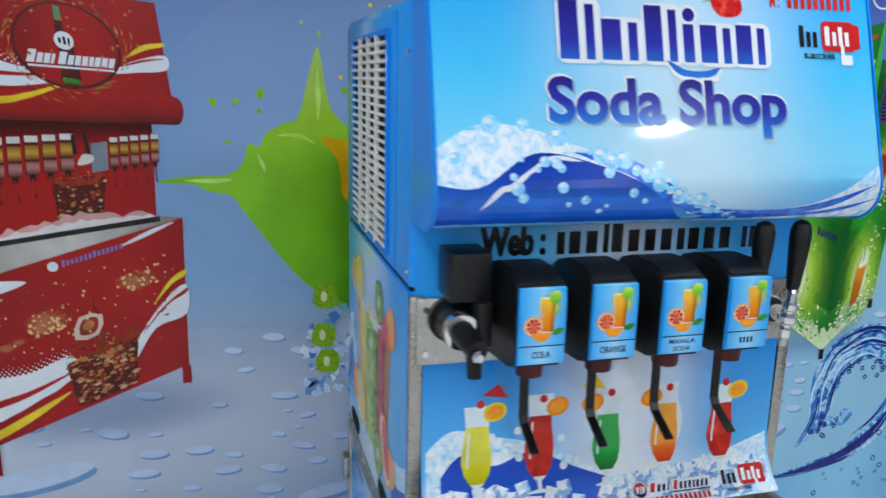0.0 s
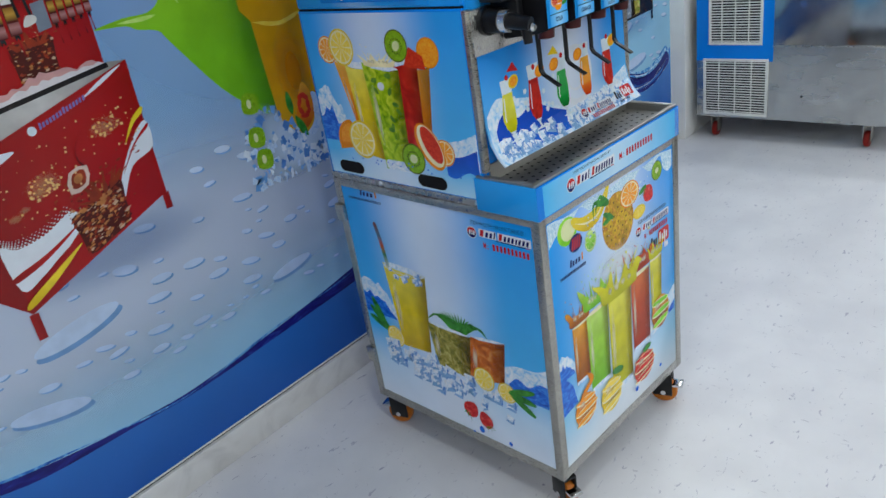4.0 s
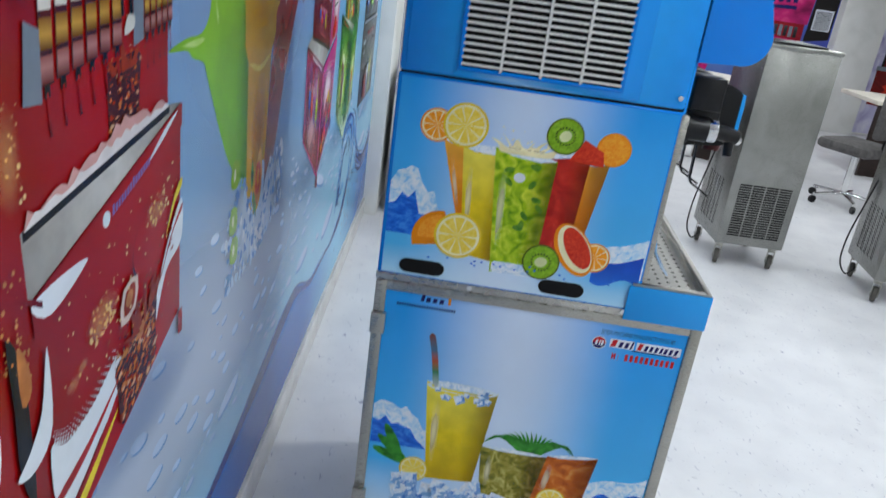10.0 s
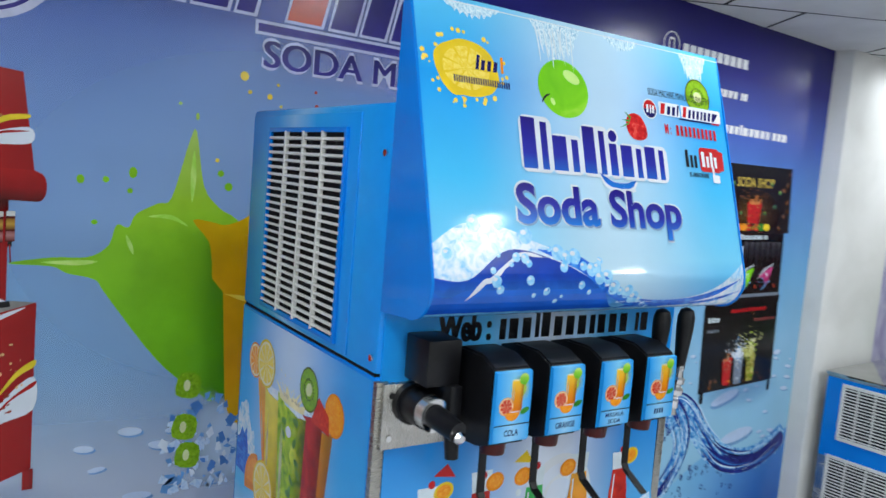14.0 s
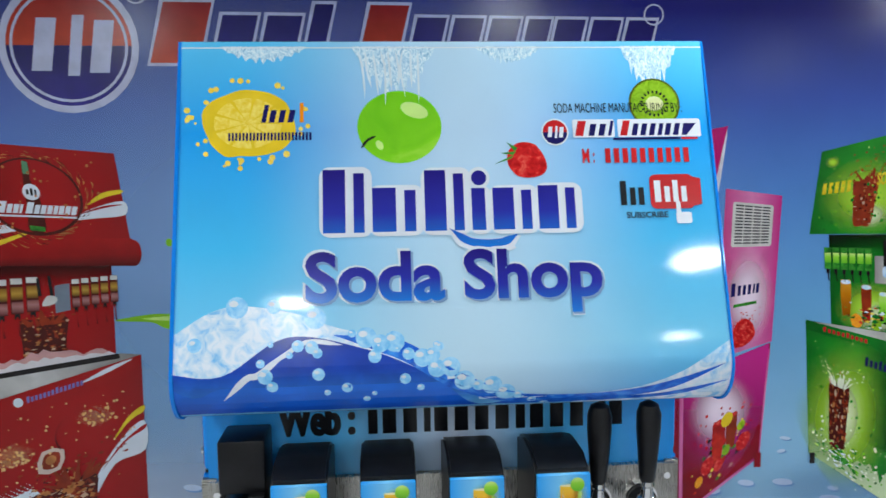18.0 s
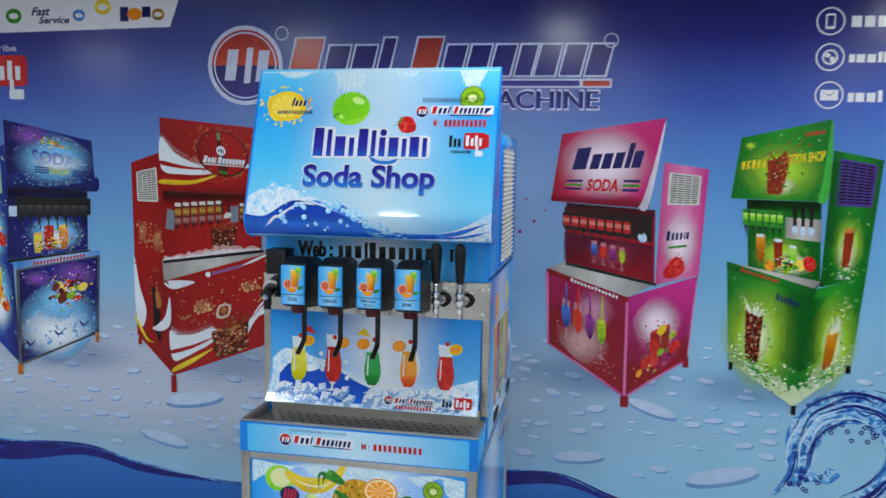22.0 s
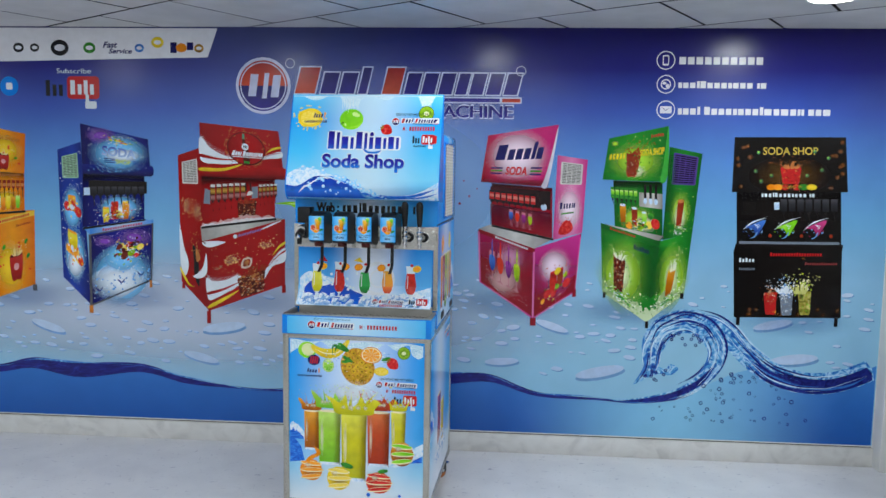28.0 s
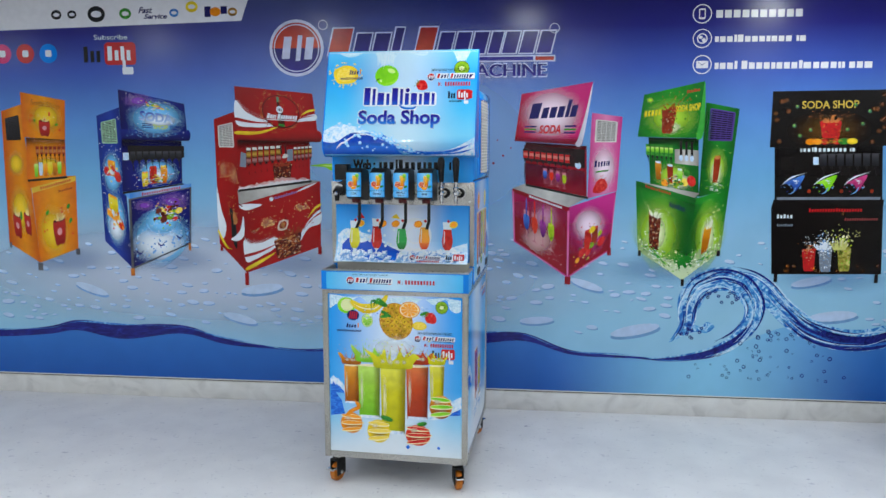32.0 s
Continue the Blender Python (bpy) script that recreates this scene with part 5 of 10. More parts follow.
bs.draw("printed_pith", [ell(X(0.298), 0.977, 0.056, 0.03, 26, -58)], LEMON_PITH)
bs.draw("printed_flesh", [ell(X(0.294), 0.98, 0.049, 0.023, 26, -58)], BLOOD_FLESH)
kiwi(bs, X(0.362), 0.938, 0.039, 15)
bs.draw("printed_spray", [ell(X(rng.uniform(0.2, 0.6)), rng.uniform(0.905, 0.925), 0.003, 0.002, 8) for _ in range(16)], INK_WAVE, kind="stuff")

# right body side: the same ground with a few drinks, seen at a slant
rs = Sheet(soda, RIGHT(WID + 0.004), layer=3)
rs.draw("printed_ground", [rect(0.152, 0.864, 0.692, 1.279)], BODY_PRINT)
mountain(rs, 0.575, 0.692, 0.955, 1.1, 8)
for k, (x, mt) in enumerate(((0.27, JUICE_ORANGE), (0.34, JUICE_RED), (0.41, JUICE_GREEN), (0.48, JUICE_YELLOW), (0.55, JUICE_ORANGE))):
    tumbler(rs, x - 0.034, x + 0.034, 0.91 + 0.02 * (k % 2), 1.17, 0.2, mt)
slice_of(rs, 0.29, 1.195, 0.04, ORANGE_RIND, LEMON_PITH, ORANGE_FLESH)
slice_of(rs, 0.52, 1.195, 0.04, LEMON_RIND, LEMON_PITH, LEMON_FLESH)
kiwi(rs, 0.40, 0.94, 0.036)

# cabinet left side, in the panel's own plane
cs = Sheet(soda, LEFT(0.004), layer=2)
mountain(cs, X(0.674), X(0.54), 0.43, 0.56, 6)
sea2 = curve_of([(X(0.16), 0.41), (X(0.12), 0.425), (X(0.06), 0.43), (X(0.026), 0.445)])
cs.draw("printed_water", region(X(0.18), X(0.027), lambda x: 0.30 + 0.3 * (x + 0.18), sea2, 18), INK_FOAM, kind="stuff")
cs.draw("printed_wave", region(X(0.15), X(0.027), lambda x: 0.33, lambda x: sea2(x) - 0.045 + 0.008 * math.sin(90 * x), 18), INK_WAVE, kind="stuff")
safety_mark(cs, X(0.62), 0.79, 0.1, 0.032)
maker_lines(cs, X(0.225), 0.808, 0.19, 0.068)
cs.draw("printed_foliage", [ell(X(0.62), 0.40 + 0.02 * k, 0.05, 0.012, 14, 160 - 22 * k) for k in range(3)], LEAF, kind="stuff")
lean_glass(cs, (X(0.535), 0.352), (X(0.425), 0.36), (X(0.398), 0.615), (X(0.562), 0.622), JUICE_YELLOW)
cs.draw("printed_glass_rim", ring(X(0.48), 0.605, 0.07, 0.08, 28, 0.16), GLASS_PALE, kind="stuff")
ice_heap(cs, X(0.54), X(0.42), 0.575, 0.612, 0.03, 4, 6)
cs.draw("printed_straw", band([(X(0.565), 0.735), (X(0.552), 0.68), (X(0.54), 0.60)], 0.014, (0.02, 0.05)), ink("striped_straw_ink", [(0.0, C(196, 206, 210)), (0.3, C(60, 130, 90)), (0.5, C(190, 90, 60)), (0.7, C(80, 120, 150)), (1.0, C(130, 70, 50))], rough=0.2), kind="stuff")
palm = []
for k in range(-9, 10):
    palm += band([(X(0.305), 0.45), (X(0.305) + 0.008 * k, 0.50), (X(0.31) + 0.0125 * k, 0.525 - 0.0007 * k * k)], 0.007, (0.1, 0.5), 4)
cs.draw("printed_palm_leaf", palm, LEAF, kind="stuff")
lean_glass(cs, (X(0.405), 0.335), (X(0.285), 0.325), (X(0.262), 0.468), (X(0.418), 0.47), MOJITO)
lean_glass(cs, (X(0.285), 0.33), (X(0.165), 0.355), (X(0.147), 0.485), (X(0.262), 0.472), TEA)
slice_of(cs, X(0.565), 0.372, 0.034, LEMON_RIND, LEMON_PITH, LEMON_FLESH, 9)
ice_heap(cs, X(0.61), X(0.42), 0.285, 0.345, 0.052, 11, 14)
ice_heap(cs, X(0.50), X(0.14), 0.245, 0.33, 0.052, 12, 26)
slice_of(cs, X(0.235), 0.345, 0.035, LEMON_RIND, LEMON_PITH, LEMON_FLESH, 9)
slice_of(cs, X(0.16), 0.33, 0.03, LEMON_RIND, LEMON_PITH, LEMON_FLESH, 9)
cs.draw("printed_foliage", [ell(X(0.11), 0.31 + 0.02 * k, 0.045, 0.01, 14, -30 + 24 * k) for k in range(3)], LEAF, kind="stuff")
berry(cs, X(0.30), 0.222, 0.028, 140)
berry(cs, X(0.25), 0.205, 0.026, 200)
cs.draw("printed_spray", [ell(X(0.27), 0.165, 0.009, 0.011), ell(X(0.17), 0.16, 0.006, 0.007), ell(X(0.3), 0.145, 0.004, 0.005)], INK_WAVE, kind="stuff")

# cabinet right side
rc = Sheet(soda, RIGHT(WID - 0.004), layer=2)
mountain(rc, 0.03, 0.16, 0.42, 0.54, 9)
tumbler(rc, 0.26, 0.36, 0.3, 0.56, 0.25, JUICE_RED)
tumbler(rc, 0.37, 0.47, 0.28, 0.5, 0.2, JUICE_YELLOW)
ice_heap(rc, 0.2, 0.55, 0.24, 0.32, 0.05, 7, 16)
maker_lines(rc, 0.45, 0.80, 0.19, 0.068)

# tray front
ts = Sheet(tray, FRONT(-0.0235), layer=2)
ts.draw("printed_glow", [rect(0.02, 0.852, WID - 0.02, 0.923)], ink("tray_print", [(0.0, C(70, 184, 240)), (0.5, C(190, 224, 246)), (1.0, C(70, 184, 240))], axis=0, rough=0.16, vary=0.02))
ts.draw("lettering", letters("SODA MACHINE MANUFACTURING BY :", 0.132, 0.911, 0.286, 0.917), INK_BLACK)
mark(ts, 0.122, 0.889, 0.015)
brand_line(ts, 0.144, 0.876, 0.295, 0.901, halo=INK_WHITE)
ts.draw("lettering", letters("M :", 0.321, 0.879, 0.342, 0.896, 0, 0.02), INK_RED)
ts.draw("number_line", bars(0.352, 0.879, 0.478, 0.896, [1.0] * 10, 0, range(10)), INK_RED, kind="stuff")

# cabinet front
FRUIT_SHADE = soft("fruit_shade_ink", C(110, 50, 4), 0.5, 2.0, 0.0)
cf = Sheet(front_panel, FRONT(0.004), layer=2)
mountain(cf, 0.028, 0.09, 0.40, 0.48, 12)
cf.draw("printed_wave", [[(0.028, 0.30), (0.09, 0.31), (0.075, 0.37), (0.05, 0.40), (0.028, 0.405)], [(0.42, 0.315), (0.58, 0.33), (0.58, 0.40), (0.5, 0.355)]], INK_WAVE, kind="stuff")
sea3 = curve_of([(0.43, 0.36), (0.48, 0.355), (0.54, 0.385), (0.584, 0.41)])
cf.draw("printed_water", region(0.43, 0.584, lambda x: sea3(x) - 0.05, sea3, 16), INK_FOAM, kind="stuff")
cf.draw("printed_water_splash", region(0.03, 0.58, lambda x: 0.80 - 0.012 * math.sin(x * 70) - 0.03 * (math.sin(x * 24) > 0.2), lambda x: 0.815 + 0.004 * math.sin(x * 40), 60), WATER_GREY, kind="stuff")
cf.draw("printed_apple_half", [ell(0.102, 0.775, 0.038, 0.034)], APPLE_GREEN)
cf.draw("printed_apple_flesh", [ell(0.106, 0.777, 0.028, 0.026)], KIWI_HEART)
cf.draw("printed_banana", [flow([(0.118, 0.788), (0.14, 0.762), (0.18, 0.744), (0.225, 0.75), (0.262, 0.782), (0.28, 0.822), (0.268, 0.824), (0.25, 0.806), (0.21, 0.787), (0.165, 0.785), (0.13, 0.798)], 4)], BANANA)
cf.draw("printed_banana_ridge", [ribbon([(0.13, 0.782), (0.18, 0.764), (0.23, 0.77), (0.268, 0.812)], 0.005, (0.3, 0.3))], LEMON_PITH)
slice_of(cf, 0.19, 0.715, 0.024, ink("lime_rind_ink", C(150, 200, 60)), KIWI_HEART, JUICE_LIME, 8, 0.028)
cf.draw("printed_pineapple", [ell(0.312, 0.715, 0.07, 0.078, 32, 20)], PINEAPPLE)
eyes = [(0.312 + 0.0175 * (a + b), 0.715 + 0.0185 * (a - b)) for a in range(-5, 6) for b in range(-5, 6)]
eyes = [(x, z) for x, z in eyes if ((x - 0.312) / 0.064) ** 2 + ((z - 0.715) / 0.072) ** 2 < 1]
cf.draw("printed_pineapple_eye", [flow([(x - 0.0125, z), (x, z - 0.0135), (x + 0.0125, z), (x, z + 0.0135)], 3) for x, z in eyes], ink("pineapple_eye_ink", [(0.0, C(184, 136, 12)), (0.5, C(232, 190, 34)), (1.0, C(214, 164, 22))], rough=0.2, vary=0.2), kind="stuff")
cf.draw("printed_pineapple_spot", [ell(x + 0.001, z - 0.001, 0.0035, 0.003, 6) for x, z in eyes], ink("pineapple_spot_ink", C(92, 60, 10), rough=0.2), kind="stuff")
cf.draw("printed_foliage", [ribbon([(0.275, 0.775), (0.262 - 0.012 * k, 0.79 + 0.008 * (k % 3)), (0.248 - 0.01 * k, 0.80 - 0.012 * k)], 0.013, (0.1, 0.7)) for k in range(5)], LEAF, kind="stuff", overlap=True)
scatter(cf, lambda a, b: (a, b), 0.2, 0.74, 0.11, 0.06, (ICE_SHADE, GLASS_PALE), 61, 26, 0.008)
scatter(cf, lambda a, b: (a, b), 0.42, 0.76, 0.12, 0.05, (ICE_SHADE, GLASS_PALE), 62, 24, 0.008)
cf.draw("printed_foliage", [ell(0.27, 0.745, 0.026, 0.008, 12, 150), ell(0.265, 0.735, 0.022, 0.007, 12, 190), ell(0.43, 0.752, 0.02, 0.007, 12, 20)], LEAF, kind="stuff")
slice_of(cf, 0.368, 0.765, 0.044, ORANGE_RIND, LEMON_PITH, ORANGE_FLESH, 10, 0.034)
slice_of(cf, 0.41, 0.70, 0.03, LEMON_RIND, LEMON_RIND, LEMON_FLESH, 8, 0.018)
berry(cf, 0.457, 0.733, 0.025, 50)
kiwi(cf, 0.502, 0.779, 0.026)
cf.draw("emblem_dark", [ell(0.13, 0.735, 0.026, 0.022)], INK_NAVY)
cf.draw("emblem_dark_word", bars(0.112, 0.72, 0.148, 0.75, [1.0] * 4, 0.2, range(4)), INK_RED, kind="stuff")
safety_mark(cf, 0.085, 0.665, 0.08, 0.035)
maker_lines(cf, 0.385, 0.675, 0.168, 0.062)
video_badge(cf, 0.463, 0.553, 0.556, 0.607)
PALE_LIME = ink("pale_lime_juice_ink", [(0.0, C(112, 190, 30)), (0.6, C(160, 214, 56)), (1.0, C(196, 230, 110))], rough=0.18, vary=0.1)
TOMATO = ink("tomato_juice_ink", [(0.0, C(160, 40, 8)), (0.6, C(200, 72, 20)), (1.0, C(222, 118, 60))], rough=0.18, vary=0.1)
CITRON = ink("citron_juice_ink", [(0.0, C(186, 186, 8)), (0.6, C(214, 208, 16)), (1.0, C(230, 226, 80))], rough=0.18, vary=0.1)
for args, mt, fill in (((0.088, 0.155, 0.357, 0.548, 0.06), JUICE_AMBER, 0.86), ((0.148, 0.244, 0.298, 0.55, 0.06), PALE_LIME, 0.9), ((0.352, 0.448, 0.303, 0.555, 0.08), TOMATO, 0.9), ((0.45, 0.515, 0.36, 0.555, 0.2), CITRON, 0.9), ((0.243, 0.353, 0.234, 0.54, 0.08), CITRON, 0.95)):
    tumbler(cf, *args, mt, fill=fill)
cf.draw("printed_spray_glow", [ell(0.3, 0.605, 0.14, 0.06, 36)], soft("spray_glow_ink", C(236, 242, 240), 0.6, 2.0, 0.1))
for cx, y, w, h, mt, sd in ((0.12, 0.535, 0.085, 0.05, JUICE_AMBER, 1), (0.195, 0.55, 0.115, 0.06, PALE_LIME, 2), (0.40, 0.55, 0.12, 0.06, TOMATO, 3), (0.482, 0.55, 0.07, 0.05, CITRON, 4), (0.298, 0.53, 0.17, 0.075, CITRON, 5)):
    splash_crown(cf, cx, y, w, h, mt, sd)
for cx, cy, w, h, mt, inner in ((0.118, 0.272, 0.05, 0.045, ORANGE_RIND, ORANGE_FLESH), (0.235, 0.243, 0.052, 0.05, LEMON_RIND, LEMON_FLESH), (0.403, 0.235, 0.056, 0.045, BLOOD_FLESH, BERRY), (0.498, 0.362, 0.05, 0.05, JUICE_AMBER, APPLE_GREEN)):
    cf.draw("printed_whole_fruit", [ell(cx, cy, w * 0.94, h, 28)], mt)
    cf.draw("printed_fruit_shade", [ell(cx, cy - 0.2 * h, w * 0.94, h * 0.8, 28)], FRUIT_SHADE)
    for k in range(3):
        z, q = cy - 0.62 * h + 0.62 * h * k, 1 - 0.1 * abs(k - 1)
        cf.draw("printed_fruit_slice", [ell(cx + 0.004 * (k % 2), z, w * q, h * 0.22, 24, 8 - 6 * k)], LEMON_PITH)
        cf.draw("printed_flesh", [ell(cx + 0.004 * (k % 2), z + h * 0.03, w * q * 0.92, h * 0.15, 24, 8 - 6 * k)], inner)
    cf.draw("printed_fruit_light", [ell(cx - 0.3 * w, cy + 0.45 * h, w * 0.4, h * 0.3, 20)], GLASS_LIGHT)
cf.draw("printed_peel", band([(0.09, 0.30), (0.12, 0.325), (0.15, 0.345), (0.13, 0.375)], 0.016), ORANGE_RIND)
cf.draw("printed_foliage", [ell(0.27, 0.30, 0.028, 0.011, 14, -15), ell(0.42, 0.285, 0.022, 0.009, 12, 10)], LEAF, kind="stuff")
cf.draw("printed_spray", [ell(0.36, 0.182, 0.008, 0.008), ell(0.49, 0.185, 0.006, 0.006)], INK_WAVE, kind="stuff")

# splash panel: (x, s) with s up the bent face
CHUTE_S = [0.0]
for a, b in zip(CHUTE, CHUTE[1:]):
    CHUTE_S.append(CHUTE_S[-1] + math.hypot(b[0] - a[0], b[1] - a[1]))


def panel_surface(x, s, h):
    s = min(max(s * 1.036, 0.0), CHUTE_S[-1])
    k = max(i for i in range(4) if CHUTE_S[i] <= s + 1e-9)
    (y0, z0), (y1, z1) = CHUTE[k], CHUTE[k + 1]
    t, n = (s - CHUTE_S[k]) / (CHUTE_S[k + 1] - CHUTE_S[k]), math.hypot(y1 - y0, z1 - z0)
    return (x, y0 + (y1 - y0) * t - (z1 - z0) / n * h, z0 + (z1 - z0) * t + (y1 - y0) / n * h)


ps = Sheet(splash_panel, None, panel_surface, 2, [CHUTE_S[k] / 1.036 for k in (3, 2, 1)])
ps.draw("printed_foam", region(0.029, 0.30, lambda x: 0.0, curve_of([(0.0, 0.08), (0.06, 0.14), (0.12, 0.13), (0.2, 0.11), (0.28, 0.07), (0.34, 0.05)]), 30), INK_FOAM)
ps.draw("printed_wave", region(0.05, 0.33, lambda x: 0.01, curve_of([(0.03, 0.05), (0.08, 0.105), (0.13, 0.085), (0.19, 0.10), (0.26, 0.07), (0.34, 0.04)]), 30), INK_WAVE_DEEP, kind="stuff")
ps.draw("printed_ring", ring(0.365, 0.12, 0.055, 0.07, 36) + ring(0.365, 0.12, 0.03, 0.036, 30), INK_WHITE, kind="stuff")
ps.draw("printed_water", region(0.30, 0.587, lambda x: 0.0, curve_of([(0.28, 0.05), (0.4, 0.055), (0.5, 0.068), (0.6, 0.095)]), 30), INK_FOAM, kind="stuff")
ice_heap(ps, 0.04, 0.57, 0.008, 0.05, 0.035, 21, 60)
ps.draw("printed_froth", [ell(rng.uniform(0.06, 0.28), rng.uniform(0.07, 0.14), 0.006, n=12) for _ in range(16)], GLASS_PALE, kind="stuff")
COCK = [(0.104, CITRON, LEMON_RIND), (0.2, JUICE_RED, ORANGE_RIND), (0.308, ink("green_cocktail_ink", [(0.0, C(10, 110, 40)), (0.6, C(16, 150, 54)), (1.0, C(60, 180, 90))], rough=0.18), ORANGE_RIND), (0.405, ink("sunset_cocktail_ink", [(0.0, C(206, 50, 14)), (0.6, C(232, 110, 30)), (1.0, C(246, 176, 60))], rough=0.18), ORANGE_RIND), (0.503, JUICE_RED, LEMON_RIND)]
for k, (x, mt, cit) in enumerate(COCK):
    hurricane(ps, x, 0.04, 0.135 + 0.01 * (k % 2), 0.052, mt)
    sx = x + (0.026 if k in (0, 1, 4) else -0.026)
    ps.draw("printed_citrus_wedge", [ell(sx, 0.165, 0.018, 0.014, 16, 15)], cit)
    ps.draw("printed_flesh", [ell(sx, 0.165, 0.013, 0.01, 16, 15)], ORANGE_FLESH)
    ps.draw("printed_cherry", [ell(x + 0.004, 0.178, 0.006)], INK_RED)
    if k in (0, 2):
        ps.draw("printed_paper_umbrella", [[(sx - 0.02, 0.19), (sx + 0.02, 0.184), (sx + 0.004, 0.206)]], INK_RED if k == 0 else LEMON_RIND)
mark(ps, 0.358, 0.026, 0.011)
brand_line(ps, 0.374, 0.017, 0.476, 0.034, halo=INK_WHITE)
ps.draw("number_line", bars(0.38, 0.004, 0.476, 0.014, [1.0] * 12, 0, range(12)), INK_RED, kind="stuff")
video_badge(ps, 0.5, 0.008, 0.577, 0.045)

# ---- the printed wall ----
WALL_GROUND = print2d("wall_print", [(0.0, C(140, 190, 222)), (0.2, C(146, 196, 223)), (0.4, C(140, 189, 222)), (0.54, C(108, 170, 216)), (0.68, C(88, 140, 208)), (0.8, C(60, 90, 180)), (0.9, C(34, 36, 128)), (1.0, C(28, 20, 96))], C(160, 186, 224), 0.5, 0.2, rough=0.24, gain=0.12)
graphic = tagged(part("wall_graphic", add_box(bmesh.new(), -3.4, WALL_Y - 0.003, 0.112, 3.04, WALL_Y + 0.001, CEIL + 0.005), WALL_GROUND, None), "glossy blue printed vinyl graphic showing soda machines and water", "wall graphic")
# solid near-black strip: the shadow line above the skirting, put in as colour
block("painted_gap_shadow", -3.4, WALL_Y - 0.0015, 0.103, 3.04, WALL_Y + 0.001, 0.1085, DARK, graphic)
block("bottom_edge", -3.4, WALL_Y - 0.0045, 0.108, 3.04, WALL_Y + 0.001, 0.113, WHITE_PLASTIC, graphic)
ws = Sheet(graphic, FRONT(WALL_Y - 0.003), layer=1)
rng = random.Random(11)
INK_ICE = mottle("printed_ice_ink", [(0.3, C(150, 190, 228)), (0.55, C(206, 224, 242)), (0.8, C(120, 168, 220))], 30, 5, 2.0, 0.24)
ICE_WHITE = ink("printed_ice_white", C(228, 238, 248), rough=0.24, vary=0.06)
ICE_MID = ink("printed_ice_mid", C(110, 164, 222), rough=0.24, vary=0.1)
ICE_DARK = ink("printed_ice_dark", C(84, 136, 204), rough=0.24, vary=0.1)
DARK_INK = ink("printed_dark", C(26, 20, 22), rough=0.24, vary=0.1)
VENT_GAP = ink("printed_vent_gap", C(70, 66, 70), rough=0.3)
BLACK_VALVE = ink("printed_valve_black", [(0.0, C(20, 20, 24)), (0.6, C(44, 44, 50)), (1.0, C(70, 70, 76))], rough=0.24)
BERRY_BLUE = ink("printed_blue_drink", [(0.0, C(20, 40, 130)), (1.0, C(70, 130, 220))], rough=0.24)
BERRY_PINK = ink("printed_pink_drink", [(0.0, C(130, 16, 70)), (1.0, C(220, 70, 140))], rough=0.24)
VIOLET_DRINK = ink("printed_violet_drink", [(0.0, C(70, 16, 90)), (1.0, C(170, 60, 160))], rough=0.24)
CREAM = ink("printed_cream_white", C(236, 240, 214), rough=0.24)
BLUE_M = BERRY_BLUE
WATER = print2d("printed_water_ground", [(0.0, C(30, 88, 172)), (0.5, C(44, 108, 190)), (1.0, C(60, 128, 204))], C(140, 204, 236), 0.84, 0.14, axes=(0, 1), rough=0.24)
DEEP = mottle("printed_deep_wave", [(0.3, C(20, 16, 86)), (0.6, C(30, 36, 130)), (0.85, C(50, 84, 176))], 9, 5, 2.0, 0.24, (1, 4, 1))
MIDWAVE = mottle("printed_mid_wave", [(0.25, C(20, 50, 140)), (0.5, C(50, 120, 200)), (0.7, C(130, 196, 232)), (0.9, C(40, 90, 180))], 22, 6, 2.5, 0.24)
PALEWAVE = mottle("printed_pale_wave", [(0.3, C(120, 186, 228)), (0.6, C(190, 222, 240)), (0.8, C(100, 170, 220))], 20, 5, 2.0, 0.24)
DROP_LIGHT = ink("printed_drop_light", [(0.0, C(176, 199, 230)), (1.0, C(200, 216, 238))], rough=0.24, vary=0.05)
DROP_SHADE = ink("printed_drop_shade", C(112, 154, 204), rough=0.24, vary=0.1)
ws.draw("printed_sky_glow", [ell(0.45, 1.42, 1.15, 0.78, 60)], soft("printed_sky_glow_ink", C(166, 198, 238), 0.66, 2.0, 0.1))
ws.draw("printed_low_glow", [ell(-0.5, 0.72, 2.5, 0.42, 60)], soft("printed_low_glow_ink", C(200, 210, 230), 0.78, 2.0, 0.2))
surf = curve_of([(-3.4, 0.36), (-2.7, 0.42), (-2.1, 0.35), (-1.715, 0.373), (-1.515, 0.412), (-1.254, 0.382), (-0.894, 0.402), (-0.638, 0.336), (-0.351, 0.306), (-0.128, 0.3), (0.35, 0.34), (0.835, 0.402), (1.048, 0.409), (1.292, 0.33), (1.623, 0.312), (1.831, 0.302), (2.036, 0.34), (2.2, 0.42), (2.4, 0.5), (2.553, 0.462), (2.756, 0.428), (2.896, 0.472), (3.035, 0.54)])
thick = curve_of([(-3.4, 0.05), (-2.2, 0.04), (-1.7, 0.045), (-1.25, 0.085), (-0.9, 0.05), (-0.6, 0.03), (-0.3, 0.012), (0.2, 0.03), (0.6, 0.06), (0.9, 0.055), (1.2, 0.03), (1.6, 0.012), (1.9, 0.014), (2.1, 0.03), (2.2, 0.004), (2.45, 0.004), (2.55, 0.08), (2.75, 0.11), (3.035, 0.06)])
ws.draw("printed_water", region(-3.4, 3.035, lambda x: 0.114, surf, 120), WATER)
ws.draw("printed_wave_line", region(-3.4, 2.16, lambda x: surf(x) - 0.6 * thick(x), lambda x: surf(x) + 0.4 * thick(x), 110), DEEP)
